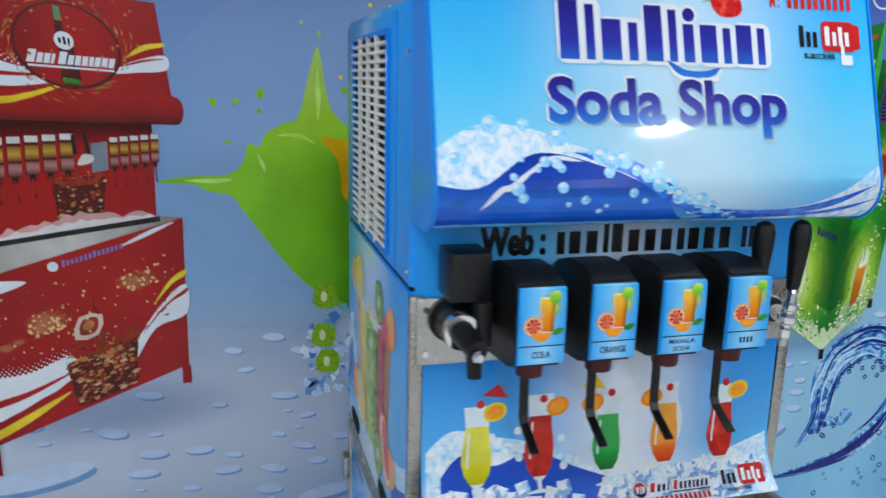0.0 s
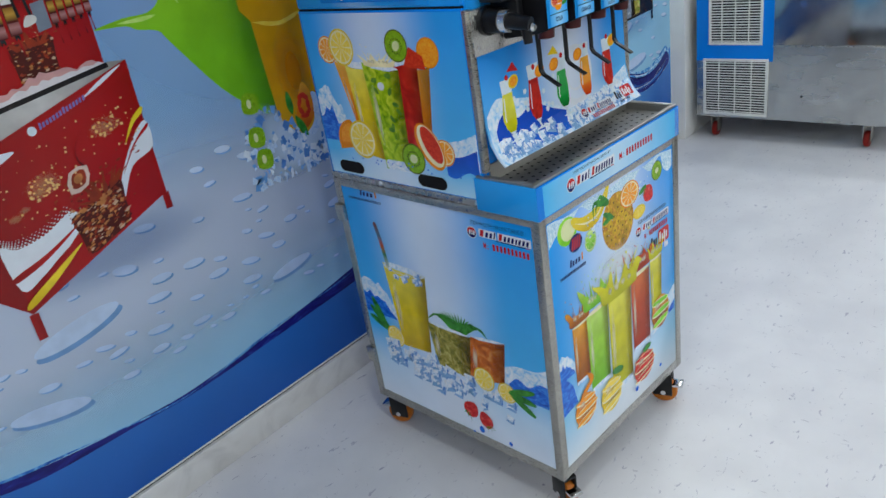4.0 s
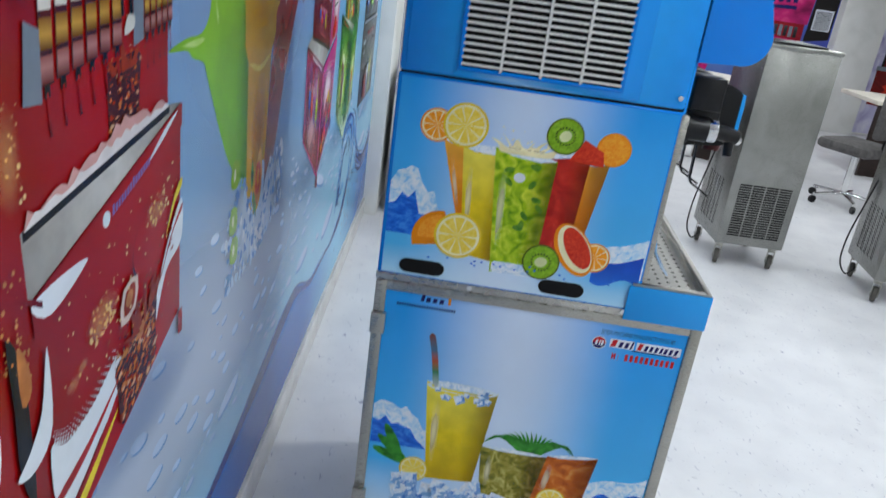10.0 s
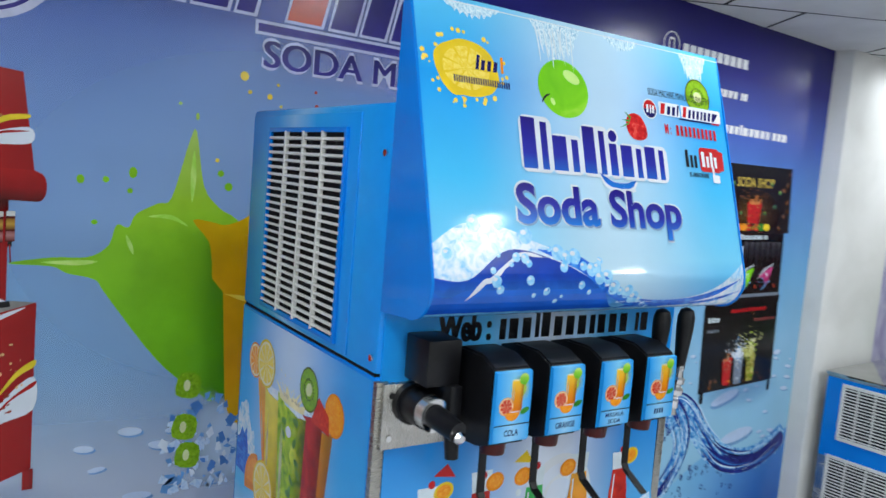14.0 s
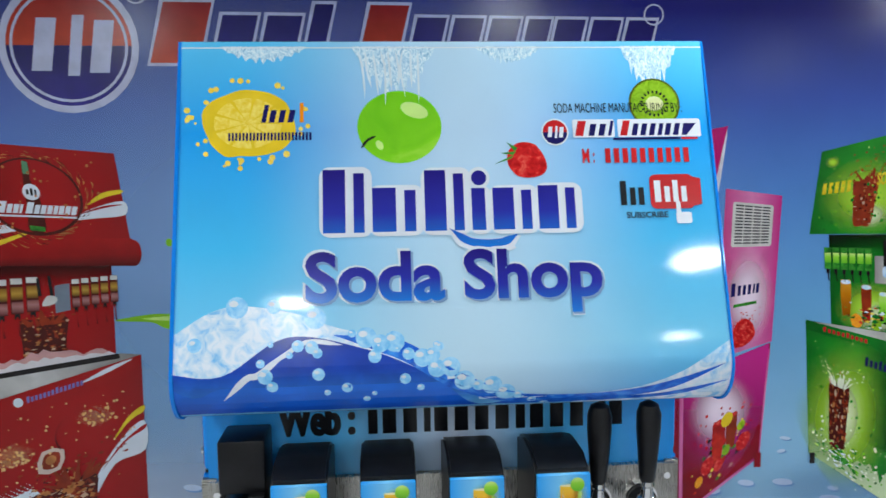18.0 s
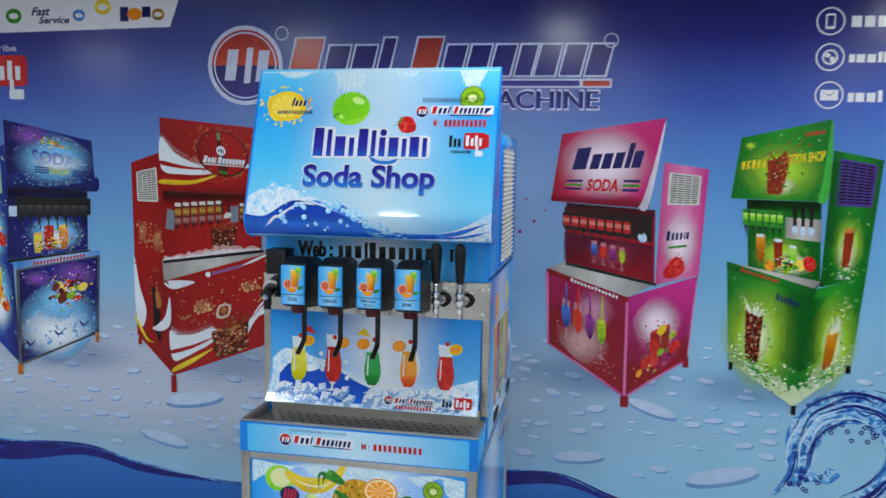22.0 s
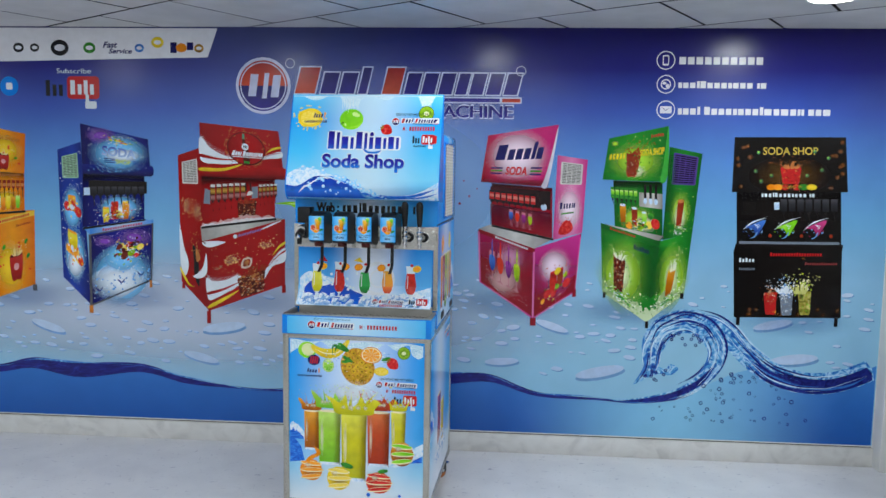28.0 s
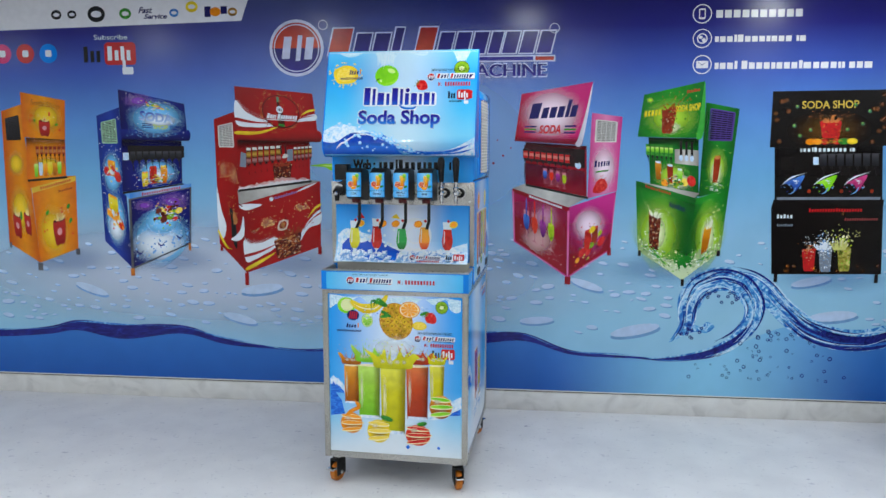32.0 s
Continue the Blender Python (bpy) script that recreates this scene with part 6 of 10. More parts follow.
ws.draw("printed_wave_glint", region(-3.4, 2.1, lambda x: surf(x) + 0.28 * thick(x) + 0.006 * math.sin(9 * x), lambda x: surf(x) + 0.34 * thick(x) + 0.010 * math.sin(9 * x + 0.6), 110), MIDWAVE)

# water drops lying on the ground tone
big, shade, lain = [], [], []


def lay_drop(x, z, r, flat, n, t):
    """one drop with its shade, only where no other drop lies"""
    if any(abs(x - a) < 1.06 * (r + c) and abs(z - b) < 0.42 * (r + c) + 0.004 for a, b, c in lain):
        return
    lain.append((x, z, r))
    shade.append(ell(x + 0.004, z - 0.1 * r - 0.002, r * 1.03, r * flat, n, t))
    big.append(ell(x, z, r, r * flat, n, t))


for x, z, r, t in ((-1.42, 0.62, 0.1, -18), (-0.42, 0.64, 0.12, 8), (1.36, 0.7, 0.09, -18), (1.62, 0.46, 0.13, 12), (2.62, 0.56, 0.12, 6), (2.5, 0.74, 0.1, 12), (-0.55, 0.47, 0.1, -14), (1.1, 0.5, 0.09, 4), (0.25, 0.5, 0.08, 6)):
    lay_drop(x, z, r, 0.22, 22, t)
for k in range(620):
    x, z = rng.uniform(-2.6, 3.0), 0.44 + 0.5 * rng.random() ** 1.4
    if z < surf(x) + 0.07 or (1.8 < x < 2.6 and z < 0.82):
        continue
    lay_drop(x, z, rng.uniform(0.008, 0.032) * (1.25 - 0.6 * (z - 0.44)), rng.uniform(0.26, 0.4), 14, rng.uniform(-14, 6))
ws.draw("printed_spray_shade", shade, DROP_SHADE, kind="stuff", overlap=True)
ws.draw("printed_spray", big, DROP_LIGHT, kind="stuff", overlap=True)

# the curling wave
WAVE_GLASS = mottle("printed_wave_glass", [(0.25, C(16, 40, 130)), (0.38, C(30, 96, 184)), (0.5, C(84, 160, 216)), (0.58, C(180, 218, 240)), (0.66, C(50, 124, 200)), (0.85, C(16, 44, 140))], 16, 7, 2.2, 0.24)
WAVE_NAVY = mottle("printed_wave_navy", [(0.3, C(14, 16, 84)), (0.7, C(30, 44, 140))], 24, 5, 2.0, 0.24)
WAVE_BLUE = mottle("printed_wave_blue", [(0.3, C(24, 78, 170)), (0.7, C(60, 132, 210))], 24, 5, 2.0, 0.24)
WAVE_PALE = mottle("printed_wave_pale", [(0.3, C(150, 200, 232)), (0.7, C(214, 232, 244))], 24, 5, 2.0, 0.24)
curl = [(1.84, 0.42), (1.88, 0.50), (1.89, 0.60), (1.94, 0.70), (2.05, 0.745), (2.16, 0.715), (2.225, 0.62), (2.215, 0.52), (2.14, 0.42), (2.02, 0.355), (1.86, 0.32), (1.7, 0.308)]
ws.draw("printed_curl", [ribbon(curl, 0.125, (0.2, 0.5), 8)], WAVE_GLASS)
ws.draw("printed_curl_tongue", [flow([(1.80, 0.40), (1.86, 0.43), (1.93, 0.46), (1.99, 0.455), (2.03, 0.49), (1.99, 0.515), (1.96, 0.49), (1.9, 0.5), (1.84, 0.46)], 4)], WAVE_GLASS)
arm_line = [(2.08, 0.765), (2.2, 0.745), (2.29, 0.68), (2.38, 0.58), (2.5, 0.49), (2.65, 0.44), (2.8, 0.44), (2.92, 0.475), (3.015, 0.52)]
ws.draw("printed_arm", [ribbon(arm_line, 0.115, (0.3, 0.01), 8)], WAVE_GLASS)
ws.draw("printed_arm_deep", [ribbon([(x, z - 0.018) for x, z in arm_line[3:]], 0.075, (0.3, 0.01), 8)], WAVE_NAVY)
for mt, count, w0, w1, first in ((WAVE_BLUE, 12, 0.004, 0.016, 0), (WAVE_PALE, 18, 0.002, 0.009, 0), (WAVE_NAVY, 22, 0.002, 0.010, 0)):
    out = []
    for k in range(count):
        a = rng.randint(0, 7)
        f = 1 + rng.uniform(-0.3, 0.24)
        pts = [(2.06 + (x - 2.06) * f + rng.uniform(-0.008, 0.008), 0.55 + (z - 0.55) * f + rng.uniform(-0.008, 0.008)) for x, z in curl[a : a + 3]]
        if len(pts) > 2:
            out.append(ribbon(pts, rng.uniform(w0, w1), (0.4, 0.4), 5))
    for k in range(count // 2):
        a, o = rng.randint(0, 5), rng.uniform(-0.05, 0.05)
        out.append(ribbon([(x + 0.5 * o + rng.uniform(-0.008, 0.008), z + o + rng.uniform(-0.006, 0.006)) for x, z in arm_line[a : a + 4]], rng.uniform(w0, w1), (0.4, 0.4), 5))
    ws.draw("printed_wave_texture", out, mt, kind="stuff", overlap=True)
ws.draw("printed_curl_edge", [ribbon([(2.06 + (x - 2.06) * 1.27, 0.55 + (z - 0.55) * 1.25) for x, z in curl[2:9]], 0.012, (0.3, 0.3))], WAVE_NAVY)
ws.draw("printed_curl_edge", [ribbon([(2.2, 0.5), (2.12, 0.41), (2.0, 0.345), (1.86, 0.315), (1.7, 0.303)], 0.03, (0.3, 0.4))], WAVE_NAVY)
ws.draw("printed_splash_lace", [p for k in range(26) for x, z in [(rng.choice((rng.uniform(1.98, 2.16), rng.uniform(1.82, 1.95))), rng.uniform(0.6, 0.68))] for p in ring(x if x > 1.97 else x + 0.03, z if x > 1.97 else z - 0.18, 0.004, 0.009, 9)], WAVE_NAVY, kind="stuff")
ws.draw("printed_bubble_texture", [p for k in range(70) for x, z, r in [(rng.gauss(2.3, 0.2), rng.uniform(0.2, 0.48), rng.uniform(0.004, 0.012))] for p in ring(x, z, r * 0.6, r, 10) if z < 0.44 or 2.24 < x < 2.44], WAVE_NAVY, kind="stuff")

# the splashing drink between the machines
LIME_SPLASH = ink("printed_lime_splash", [(0.0, C(124, 200, 30)), (0.35, C(132, 206, 34)), (0.62, C(146, 208, 40)), (0.75, C(160, 206, 50)), (1.0, C(190, 222, 110))], axis=1, rough=0.24, vary=0.12, scale=6)
LIME_DEEP = veil("printed_lime_deep", C(30, 120, 20), [(0.3, 0.0), (0.85, 0.4), (1.0, 0.45)], 0)
LIME_PALE = mottle("printed_lime_pale", [(0.3, C(150, 214, 50)), (0.7, C(206, 236, 130))], 16, 4, 1.4, 0.24)
MANGO = ink("printed_mango", [(0.0, C(226, 178, 20)), (0.35, C(222, 158, 10)), (0.7, C(226, 168, 8)), (1.0, C(222, 182, 10))], rough=0.24, vary=0.1, scale=7)
MANGO_DEEP = soft("printed_mango_deep", C(196, 130, 4), 0.28, 2.0, 0.0)
MANGO_PALE = mottle("printed_mango_pale", [(0.3, C(236, 196, 30)), (0.7, C(246, 224, 100))], 14, 4, 1.2, 0.24)
CHERRY = ink("printed_cherry_splash", [(0.0, C(150, 16, 14)), (0.6, C(166, 24, 18)), (1.0, C(190, 60, 40))], rough=0.24, vary=0.14, scale=8)
CHERRY_PALE = mottle("printed_cherry_pale", [(0.3, C(190, 60, 50)), (0.7, C(232, 180, 170))], 18, 4, 1.4, 0.24)
splash_drink = ws.draw("printed_splash_drink", [flow([(0.33, 0.99), (0.26, 1.02), (0.17, 1.10), (0.06, 1.25), (0.035, 1.285), (-0.02, 1.30), (-0.05, 1.315), (-0.13, 1.322), (-0.05, 1.334), (0.02, 1.335), (0.06, 1.36), (0.075, 1.405), (0.10, 1.40), (0.115, 1.43), (0.16, 1.455), (0.19, 1.47), (0.225, 1.60), (0.24, 1.62), (0.262, 1.50), (0.30, 1.45), (0.36, 1.4), (0.4, 1.2)], 4)], LIME_SPLASH, "lime green, mango and cherry splash printed on vinyl")
gs = ws.under(splash_drink)
gs.draw("printed_lime_shade", [flow([(0.36, 1.0), (0.27, 1.03), (0.2, 1.12), (0.16, 1.24), (0.2, 1.36), (0.3, 1.4), (0.37, 1.3)], 4)], LIME_DEEP)
gs.draw("printed_lime_edge", [flow([(0.236, 1.58), (0.23, 1.52), (0.236, 1.46), (0.243, 1.52)], 4), flow([(0.095, 1.385), (0.10, 1.36), (0.112, 1.34), (0.11, 1.36)], 4), flow([(-0.07, 1.324), (0.0, 1.317), (0.04, 1.325), (0.0, 1.328)], 4), flow([(0.14, 1.425), (0.19, 1.42), (0.23, 1.405), (0.19, 1.43)], 4)], LIME_PALE, kind="stuff")
gs.draw("printed_lime_spray", [ell(x, z, r, r * f, 10) for x, z, r, f in ((-0.17, 1.318, 0.008, 0.7), (0.0, 1.5, 0.008, 1.2), (0.05, 1.502, 0.007, 1), (0.105, 1.52, 0.009, 1.4), (0.1, 1.48, 0.006, 1), (0.2, 1.68, 0.004, 1), (0.24, 1.655, 0.004, 2.2), (0.03, 1.41, 0.007, 0.8), (0.3, 1.53, 0.008, 1), (0.32, 1.5, 0.01, 1))], LIME_SPLASH, kind="stuff")
gs.draw("printed_mango_spray", [ell(x, z, r, r * f, 10) for x, z, r, f in ((0.345, 1.76, 0.011, 1), (0.36, 1.725, 0.005, 1), (0.41, 1.72, 0.007, 1), (0.42, 1.68, 0.005, 1), (0.44, 1.70, 0.004, 1), (0.395, 1.635, 0.009, 1.2), (0.455, 1.53, 0.006, 4.0), (0.29, 1.56, 0.005, 1), (0.43, 1.75, 0.004, 1))], MANGO_PALE, kind="stuff")
gs.draw("printed_cherry_splash", [flow([(0.49, 0.98), (0.55, 0.95), (0.61, 1.03), (0.66, 1.15), (0.74, 1.28), (0.80, 1.37), (0.75, 1.36), (0.72, 1.44), (0.69, 1.40), (0.66, 1.47), (0.63, 1.53), (0.60, 1.54), (0.575, 1.58), (0.555, 1.64), (0.552, 1.56), (0.565, 1.5), (0.56, 1.43), (0.54, 1.30)], 4)], CHERRY)
gs.draw("printed_cherry_glint", [flow([(0.60, 1.52), (0.575, 1.44), (0.59, 1.36), (0.61, 1.44)], 4), flow([(0.64, 1.48), (0.63, 1.4), (0.65, 1.34), (0.66, 1.42)], 4), flow([(0.56, 1.62), (0.565, 1.55), (0.575, 1.52), (0.57, 1.57)], 4)], CHERRY_PALE, kind="stuff")
gs.draw("printed_cherry_spray", [ell(x, z, r, n=9) for x, z, r in ((0.535, 1.71, 0.006), (0.53, 1.745, 0.004), (0.56, 1.7, 0.004), (0.62, 1.6, 0.007), (0.66, 1.56, 0.006), (0.7, 1.5, 0.008), (0.74, 1.47, 0.006), (0.78, 1.5, 0.004), (0.83, 1.42, 0.006), (0.88, 1.46, 0.004), (0.8, 1.56, 0.004), (0.91, 1.38, 0.006), (0.95, 1.42, 0.004), (0.86, 1.34, 0.007))], CHERRY, kind="stuff")
gs.draw("printed_mango_glass", [[(0.365, 0.885), (0.44, 0.865), (0.485, 0.9), (0.52, 1.25)] + flow([(0.53, 1.27), (0.55, 1.33), (0.58, 1.355), (0.555, 1.36), (0.56, 1.395), (0.535, 1.37), (0.51, 1.42), (0.46, 1.455), (0.43, 1.47), (0.39, 1.445), (0.35, 1.42), (0.315, 1.41), (0.29, 1.415), (0.24, 1.42), (0.28, 1.37), (0.29, 1.32), (0.315, 1.27)], 3)[1:-3] + [(0.32, 1.25), (0.34, 0.95)]], MANGO)
gs.draw("printed_mango_shade", [ell(0.42, 1.34, 0.1, 0.075, 28)], MANGO_DEEP)
gs.draw("printed_mango_rim", [p for p in band([(0.325, 1.245), (0.42, 1.225), (0.515, 1.245)], 0.012)], MANGO_PALE, kind="stuff")
gs.draw("printed_mango_shade", [ell(0.43, 1.08, 0.075, 0.16, 28)], soft("printed_mango_foot", C(206, 130, 10), 0.7))
gs.draw("printed_glass_foot", [flow([(0.355, 0.92), (0.36, 0.885), (0.4, 0.862), (0.45, 0.862), (0.49, 0.9), (0.5, 0.98), (0.475, 1.0), (0.47, 0.92), (0.42, 0.885)], 4)], INK_ICE)
gs.draw("printed_peach", [flow([(0.42, 0.99), (0.405, 0.94), (0.43, 0.9), (0.47, 0.93), (0.475, 1.0), (0.45, 1.04)], 4)], JUICE_ORANGE)
gs.draw("printed_peach_flesh", [ell(0.44 + 0.016 * math.cos(a), 0.97 + 0.032 * math.sin(a), 0.008, 0.017, 10, math.degrees(a)) for a in np.arange(0, 6.2, 0.9)], BLOOD_FLESH, kind="stuff")
gs.draw("printed_leaf", [flow([(0.385, 1.03), (0.375, 0.99), (0.39, 0.955), (0.4, 0.99)], 4)], LEAF)
gs.draw("printed_leaf", [flow([(0.4, 0.95), (0.4, 0.91), (0.43, 0.865), (0.43, 0.91)], 4)], LEAF)
gs.draw("printed_ice_ground", [flow([(0.19, 0.74), (0.2, 0.86), (0.21, 0.96), (0.25, 1.03), (0.33, 1.0), (0.36, 0.93), (0.46, 0.87), (0.52, 0.96), (0.6, 1.02), (0.68, 1.0), (0.72, 0.9), (0.66, 0.84), (0.52, 0.79), (0.36, 0.765), (0.27, 0.775)], 3)], soft("printed_ice_mist", C(196, 218, 240), 0.9, 4.0, 0.4))
shard = {0: [], 1: [], 2: [], 3: []}
for k in range(330):
    a = rng.random()
    x = 0.2 + 0.5 * a
    z = rng.uniform(0.77 + 0.12 * max(0, a - 0.4), 1.0 - 0.16 * math.exp(-((a - 0.5) / 0.14) ** 2) - (0.04 if a < 0.1 else 0))
    r = rng.uniform(0.004, 0.018)
    shard[rng.choice((0, 0, 1, 1, 1, 2, 3))].append([(x + r * rng.uniform(0.3, 1.3) * math.cos(t + x * 40), z + r * rng.uniform(0.4, 1.6) * math.sin(t + x * 40)) for t in (0.3, 1.7, 3.2, 4.6)])
for k, mt in ((0, ICE_MID), (1, INK_ICE), (2, ICE_WHITE), (3, ICE_DARK)):
    gs.draw("printed_crushed_ice", shard[k], mt, kind="stuff", overlap=True)
for x, z in ((0.245, 1.03), (0.24, 0.93), (0.25, 0.86)):
    gs.draw("printed_kiwi_chunk", [flow([(x - 0.025, z - 0.02), (x + 0.025, z - 0.03), (x + 0.03, z + 0.02), (x - 0.015, z + 0.03)], 3)], KIWI_FLESH)
    gs.draw("printed_kiwi_core", [ell(x, z, 0.008, 0.014, 10)], KIWI_HEART)


# ---- the printed machines ----
def speckle(s, q, n, size, mt, seed, box=(0.05, 0.05, 0.95, 0.95)):
    r = random.Random(seed)
    out = []
    for _ in range(n):
        c = q(r.uniform(box[0], box[2]), r.uniform(box[1], box[3]))
        out.append(ell(c[0], c[1], size * r.uniform(0.3, 1.2), n=7))
    s.draw("printed_speckle", out, mt, kind="stuff")


def on(q, pts):
    return [q(u, v) for u, v in pts]


def glow(s, q, u, v, ru, rv, mt):
    s.draw("printed_glow", [on(q, ell(u, v, ru, rv, 32))], mt)


def face(s, name, q, mt, label=""):
    return s.draw(name, [on(q, [(0, 0), (1, 0), (1, 1), (0, 1)])], mt, label)


SHADE_TOP = veil("printed_shade_top", C(8, 4, 6), [(0.55, 0.0), (1.0, 0.75)], 1)
VENT_W = ink("printed_vent_white", C(214, 210, 204), rough=0.3)
TRAY_STEEL = ink("printed_tray_steel", [(0.0, C(150, 146, 142)), (0.5, C(206, 204, 200)), (1.0, C(130, 126, 122))], axis=0, rough=0.26)
FLOOR_SHADE = soft("printed_floor_shade", C(80, 120, 176), 0.3, 2.0, 0.2)


def printed_machine(label, grounds, hood_q, body_q, low_q, side_q, vent_mt, roll=None, lower_side=None, vent=(0.16, 0.78, 0.82, 0.94), line=VENT_GAP):
    """One machine of the picture: its faces as leaning quadrilaterals, and what every one of them has."""
    hood_mt, body_mt, low_mt, side_mt, tray_mt = grounds
    l0, l1 = low_q(0, 0), low_q(1, 0)
    top = ws.draw("printed_machine", [ell((l0[0] + l1[0]) / 2 + 0.03, (l0[1] + l1[1]) / 2 - 0.02, 0.36, 0.10, 30)], FLOOR_SHADE, label)
    s = ws.under(top)
    face(s, "printed_side", side_q, side_mt)
    if lower_side:
        face(s, "printed_lower_side", lower_side[0], lower_side[1])
    face(s, "printed_lower_front", low_q, low_mt)
    face(s, "printed_body_front", body_q, body_mt)
    b0, b1, l0, l1 = body_q(0, 0), body_q(1, 0), low_q(0, 1), low_q(1, 1)
    s.draw("printed_tray", [[l0, l1, (b1[0] + 0.01, b1[1]), (b0[0] - 0.004, b0[1])]], tray_mt)
    s.draw("printed_tray_slot", [[(b0[0], b0[1] - 0.012), (b1[0] + 0.008, b1[1] - 0.012), (b1[0] + 0.006, b1[1]), b0]], DARK_INK)
    s.draw("printed_shade", [on(body_q, rect(0, 0.45, 1, 1))], SHADE_TOP)
    face(s, "printed_hood", hood_q, hood_mt)
    if roll is not None:
        a, b = hood_q(0, 0), hood_q(1, 0)
        s.draw("printed_hood_roll", [[a, b] + ell(b[0], b[1] + 0.03, 0.016, 0.03, 10, 0, -90, 90) + [hood_q(1, 0.25), hood_q(0, 0.2)]], roll)
    vq = lambda u, v: side_q(vent[0] + (vent[2] - vent[0]) * u, vent[1] + (vent[3] - vent[1]) * v)
    s.draw("printed_vent", [on(vq, rrect(0, 0, 1, 1, 0.06))], vent_mt)
    s.draw("printed_vent_texture", [on(vq, rect(a + 0.015, v, a + 0.205, v + 0.035)) for a in (0.06, 0.28, 0.5, 0.72) for v in np.arange(0.07, 0.93, 0.07)], line, kind="stuff")
    return s


def valve_row(s, q, u0, u1, v0, v1, n, mats, lever=0.18, lever_mt=None, drop=0.0, name="printed_valve"):
    """Printed valves side by side: each is one piece, with bands of other colours laid on it."""
    w = (u1 - u0) / n
    for k in range(n):
        d = drop * k / n
        for j, (a, b, mt) in enumerate(mats):
            s.draw(name if j == 0 else "printed_band", [on(q, rect(u0 + w * k + (0 if j == 0 else 0.06 * w), v0 + d + (v1 - v0) * a, u0 + w * (k + 0.8), v0 + d + (v1 - v0) * b))], mt)
        s.draw("printed_nozzle", [on(q, rect(u0 + w * (k + 0.22), v0 + d - 0.05, u0 + w * (k + 0.56), v0 + d))], DARK_INK)
        if lever:
            s.draw("printed_lever", [on(q, [(u0 + w * (k + 0.44), v0 + d - 0.05 - lever), (u0 + w * (k + 0.58), v0 + d - 0.05 - lever), (u0 + w * (k + 0.44), v0 + d - 0.03), (u0 + w * (k + 0.32), v0 + d - 0.03)])], lever_mt or DARK_INK)


def quad_words(s, q, words, u0, v0, u1, v1, mt, lean=0.0, weight=0.02):
    s.draw("lettering", letters(words, u0, v0, u1, v1, lean, weight), mt, warp=q)


def quad_bars(s, q, u0, v0, u1, v1, n, mt, lean=0.1):
    s.draw("writing_line", bars(u0, v0, u1, v1, [1.0] * n, lean, (0, n // 2)), mt, warp=q, kind="stuff")


def fizz(s, q, u, v, w, h, mats, seed, taper=0.8, n=46, splash=0.5, base_mt=None):
    """A glass of ice and drink in a face's own square: a dark body, broken up by many small facets, and a splash above."""
    r = random.Random(seed)
    edge = lambda a, t: (u + w * (a - 0.5) * (taper + (1 - taper) * t), v + h * t)
    s.draw("printed_glass", [on(q, flow([edge(0.04, 0), edge(0.5, -0.03), edge(0.96, 0), edge(1, 0.5), edge(1, 0.96), edge(0.7, 1.02), edge(0.3, 0.98), edge(0, 0.96), edge(0, 0.5)], 3))], base_mt or mats[1])
    for j, mt in enumerate(mats):
        out = []
        for _ in range(int(n * (1.6, 1.5, 0.8, 0.5)[j])):
            a, t = r.random(), r.random() ** 0.8 * (1.0 + splash * (1 if r.random() < 0.35 else 0.1))
            if t > 0.95 and abs(a - 0.5) > 0.5:
                continue
            x, y = edge(a, t)
            d = w * r.uniform(0.02, 0.085) * (0.5 if t > 1 else 1)
            g = r.uniform(0.3, 2.0) * h / w * 0.5
            turn = r.uniform(0, 6.28)
            out.append([q(x + d * math.cos(p + turn) * r.uniform(0.5, 1.1), y + d * g * math.sin(p + turn) * r.uniform(0.5, 1.1)) for p in (0, 1.6, 3.0, 4.4)])
        s.draw("printed_sparkle_texture", out, mt, kind="stuff", overlap=True)


def spray(s, q, u, v, w, h, mt, seed, n=8):
    """A burst of thin tongues and drops over a drink."""
    r = random.Random(seed)
    out = []
    for k in range(2 * n):
        a = radians(158 - 136 * (k + 0.5) / (2 * n) + r.uniform(-10, 10))
        d, b = r.uniform(0.2, 0.7), r.uniform(0.02, 0.06)
        x, y = u + 0.3 * w * math.cos(a), v - 0.04 * h
        tx, ty = u + w * d * math.cos(a), v + h * d * math.sin(a)
        out.append(on(q, flow([(x - b * w, y), (x + b * w, y), (0.4 * x + 0.6 * tx + b * w, 0.4 * y + 0.6 * ty), (tx, ty), (0.4 * x + 0.6 * tx - b * w, 0.4 * y + 0.6 * ty + 0.02 * h)], 2)))
        for _ in range(3):
            e, m = r.uniform(0.01, 0.045), r.uniform(0.4, 1.25)
            out.append(on(q, ell(u + w * m * math.cos(a) + r.uniform(-0.1, 0.1) * w, v + h * m * math.sin(a), e * w, e * h, 7)))
    s.draw("printed_spray", out, mt, kind="stuff", overlap=True)


def cup(s, q, u, v, w, h, mt, rim=None, taper=0.76):
    s.draw("printed_drink", [on(q, flow([(u - 0.5 * taper * w, v), (u, v - 0.03 * h), (u + 0.5 * taper * w, v), (u + 0.5 * w, v + 0.97 * h), (u, v + h), (u - 0.5 * w, v + 0.97 * h)], 3))], mt)
    if rim:
        s.draw("printed_rim", [on(q, ell(u, v + 0.97 * h, 0.48 * w, 0.07 * h, 16))], rim)


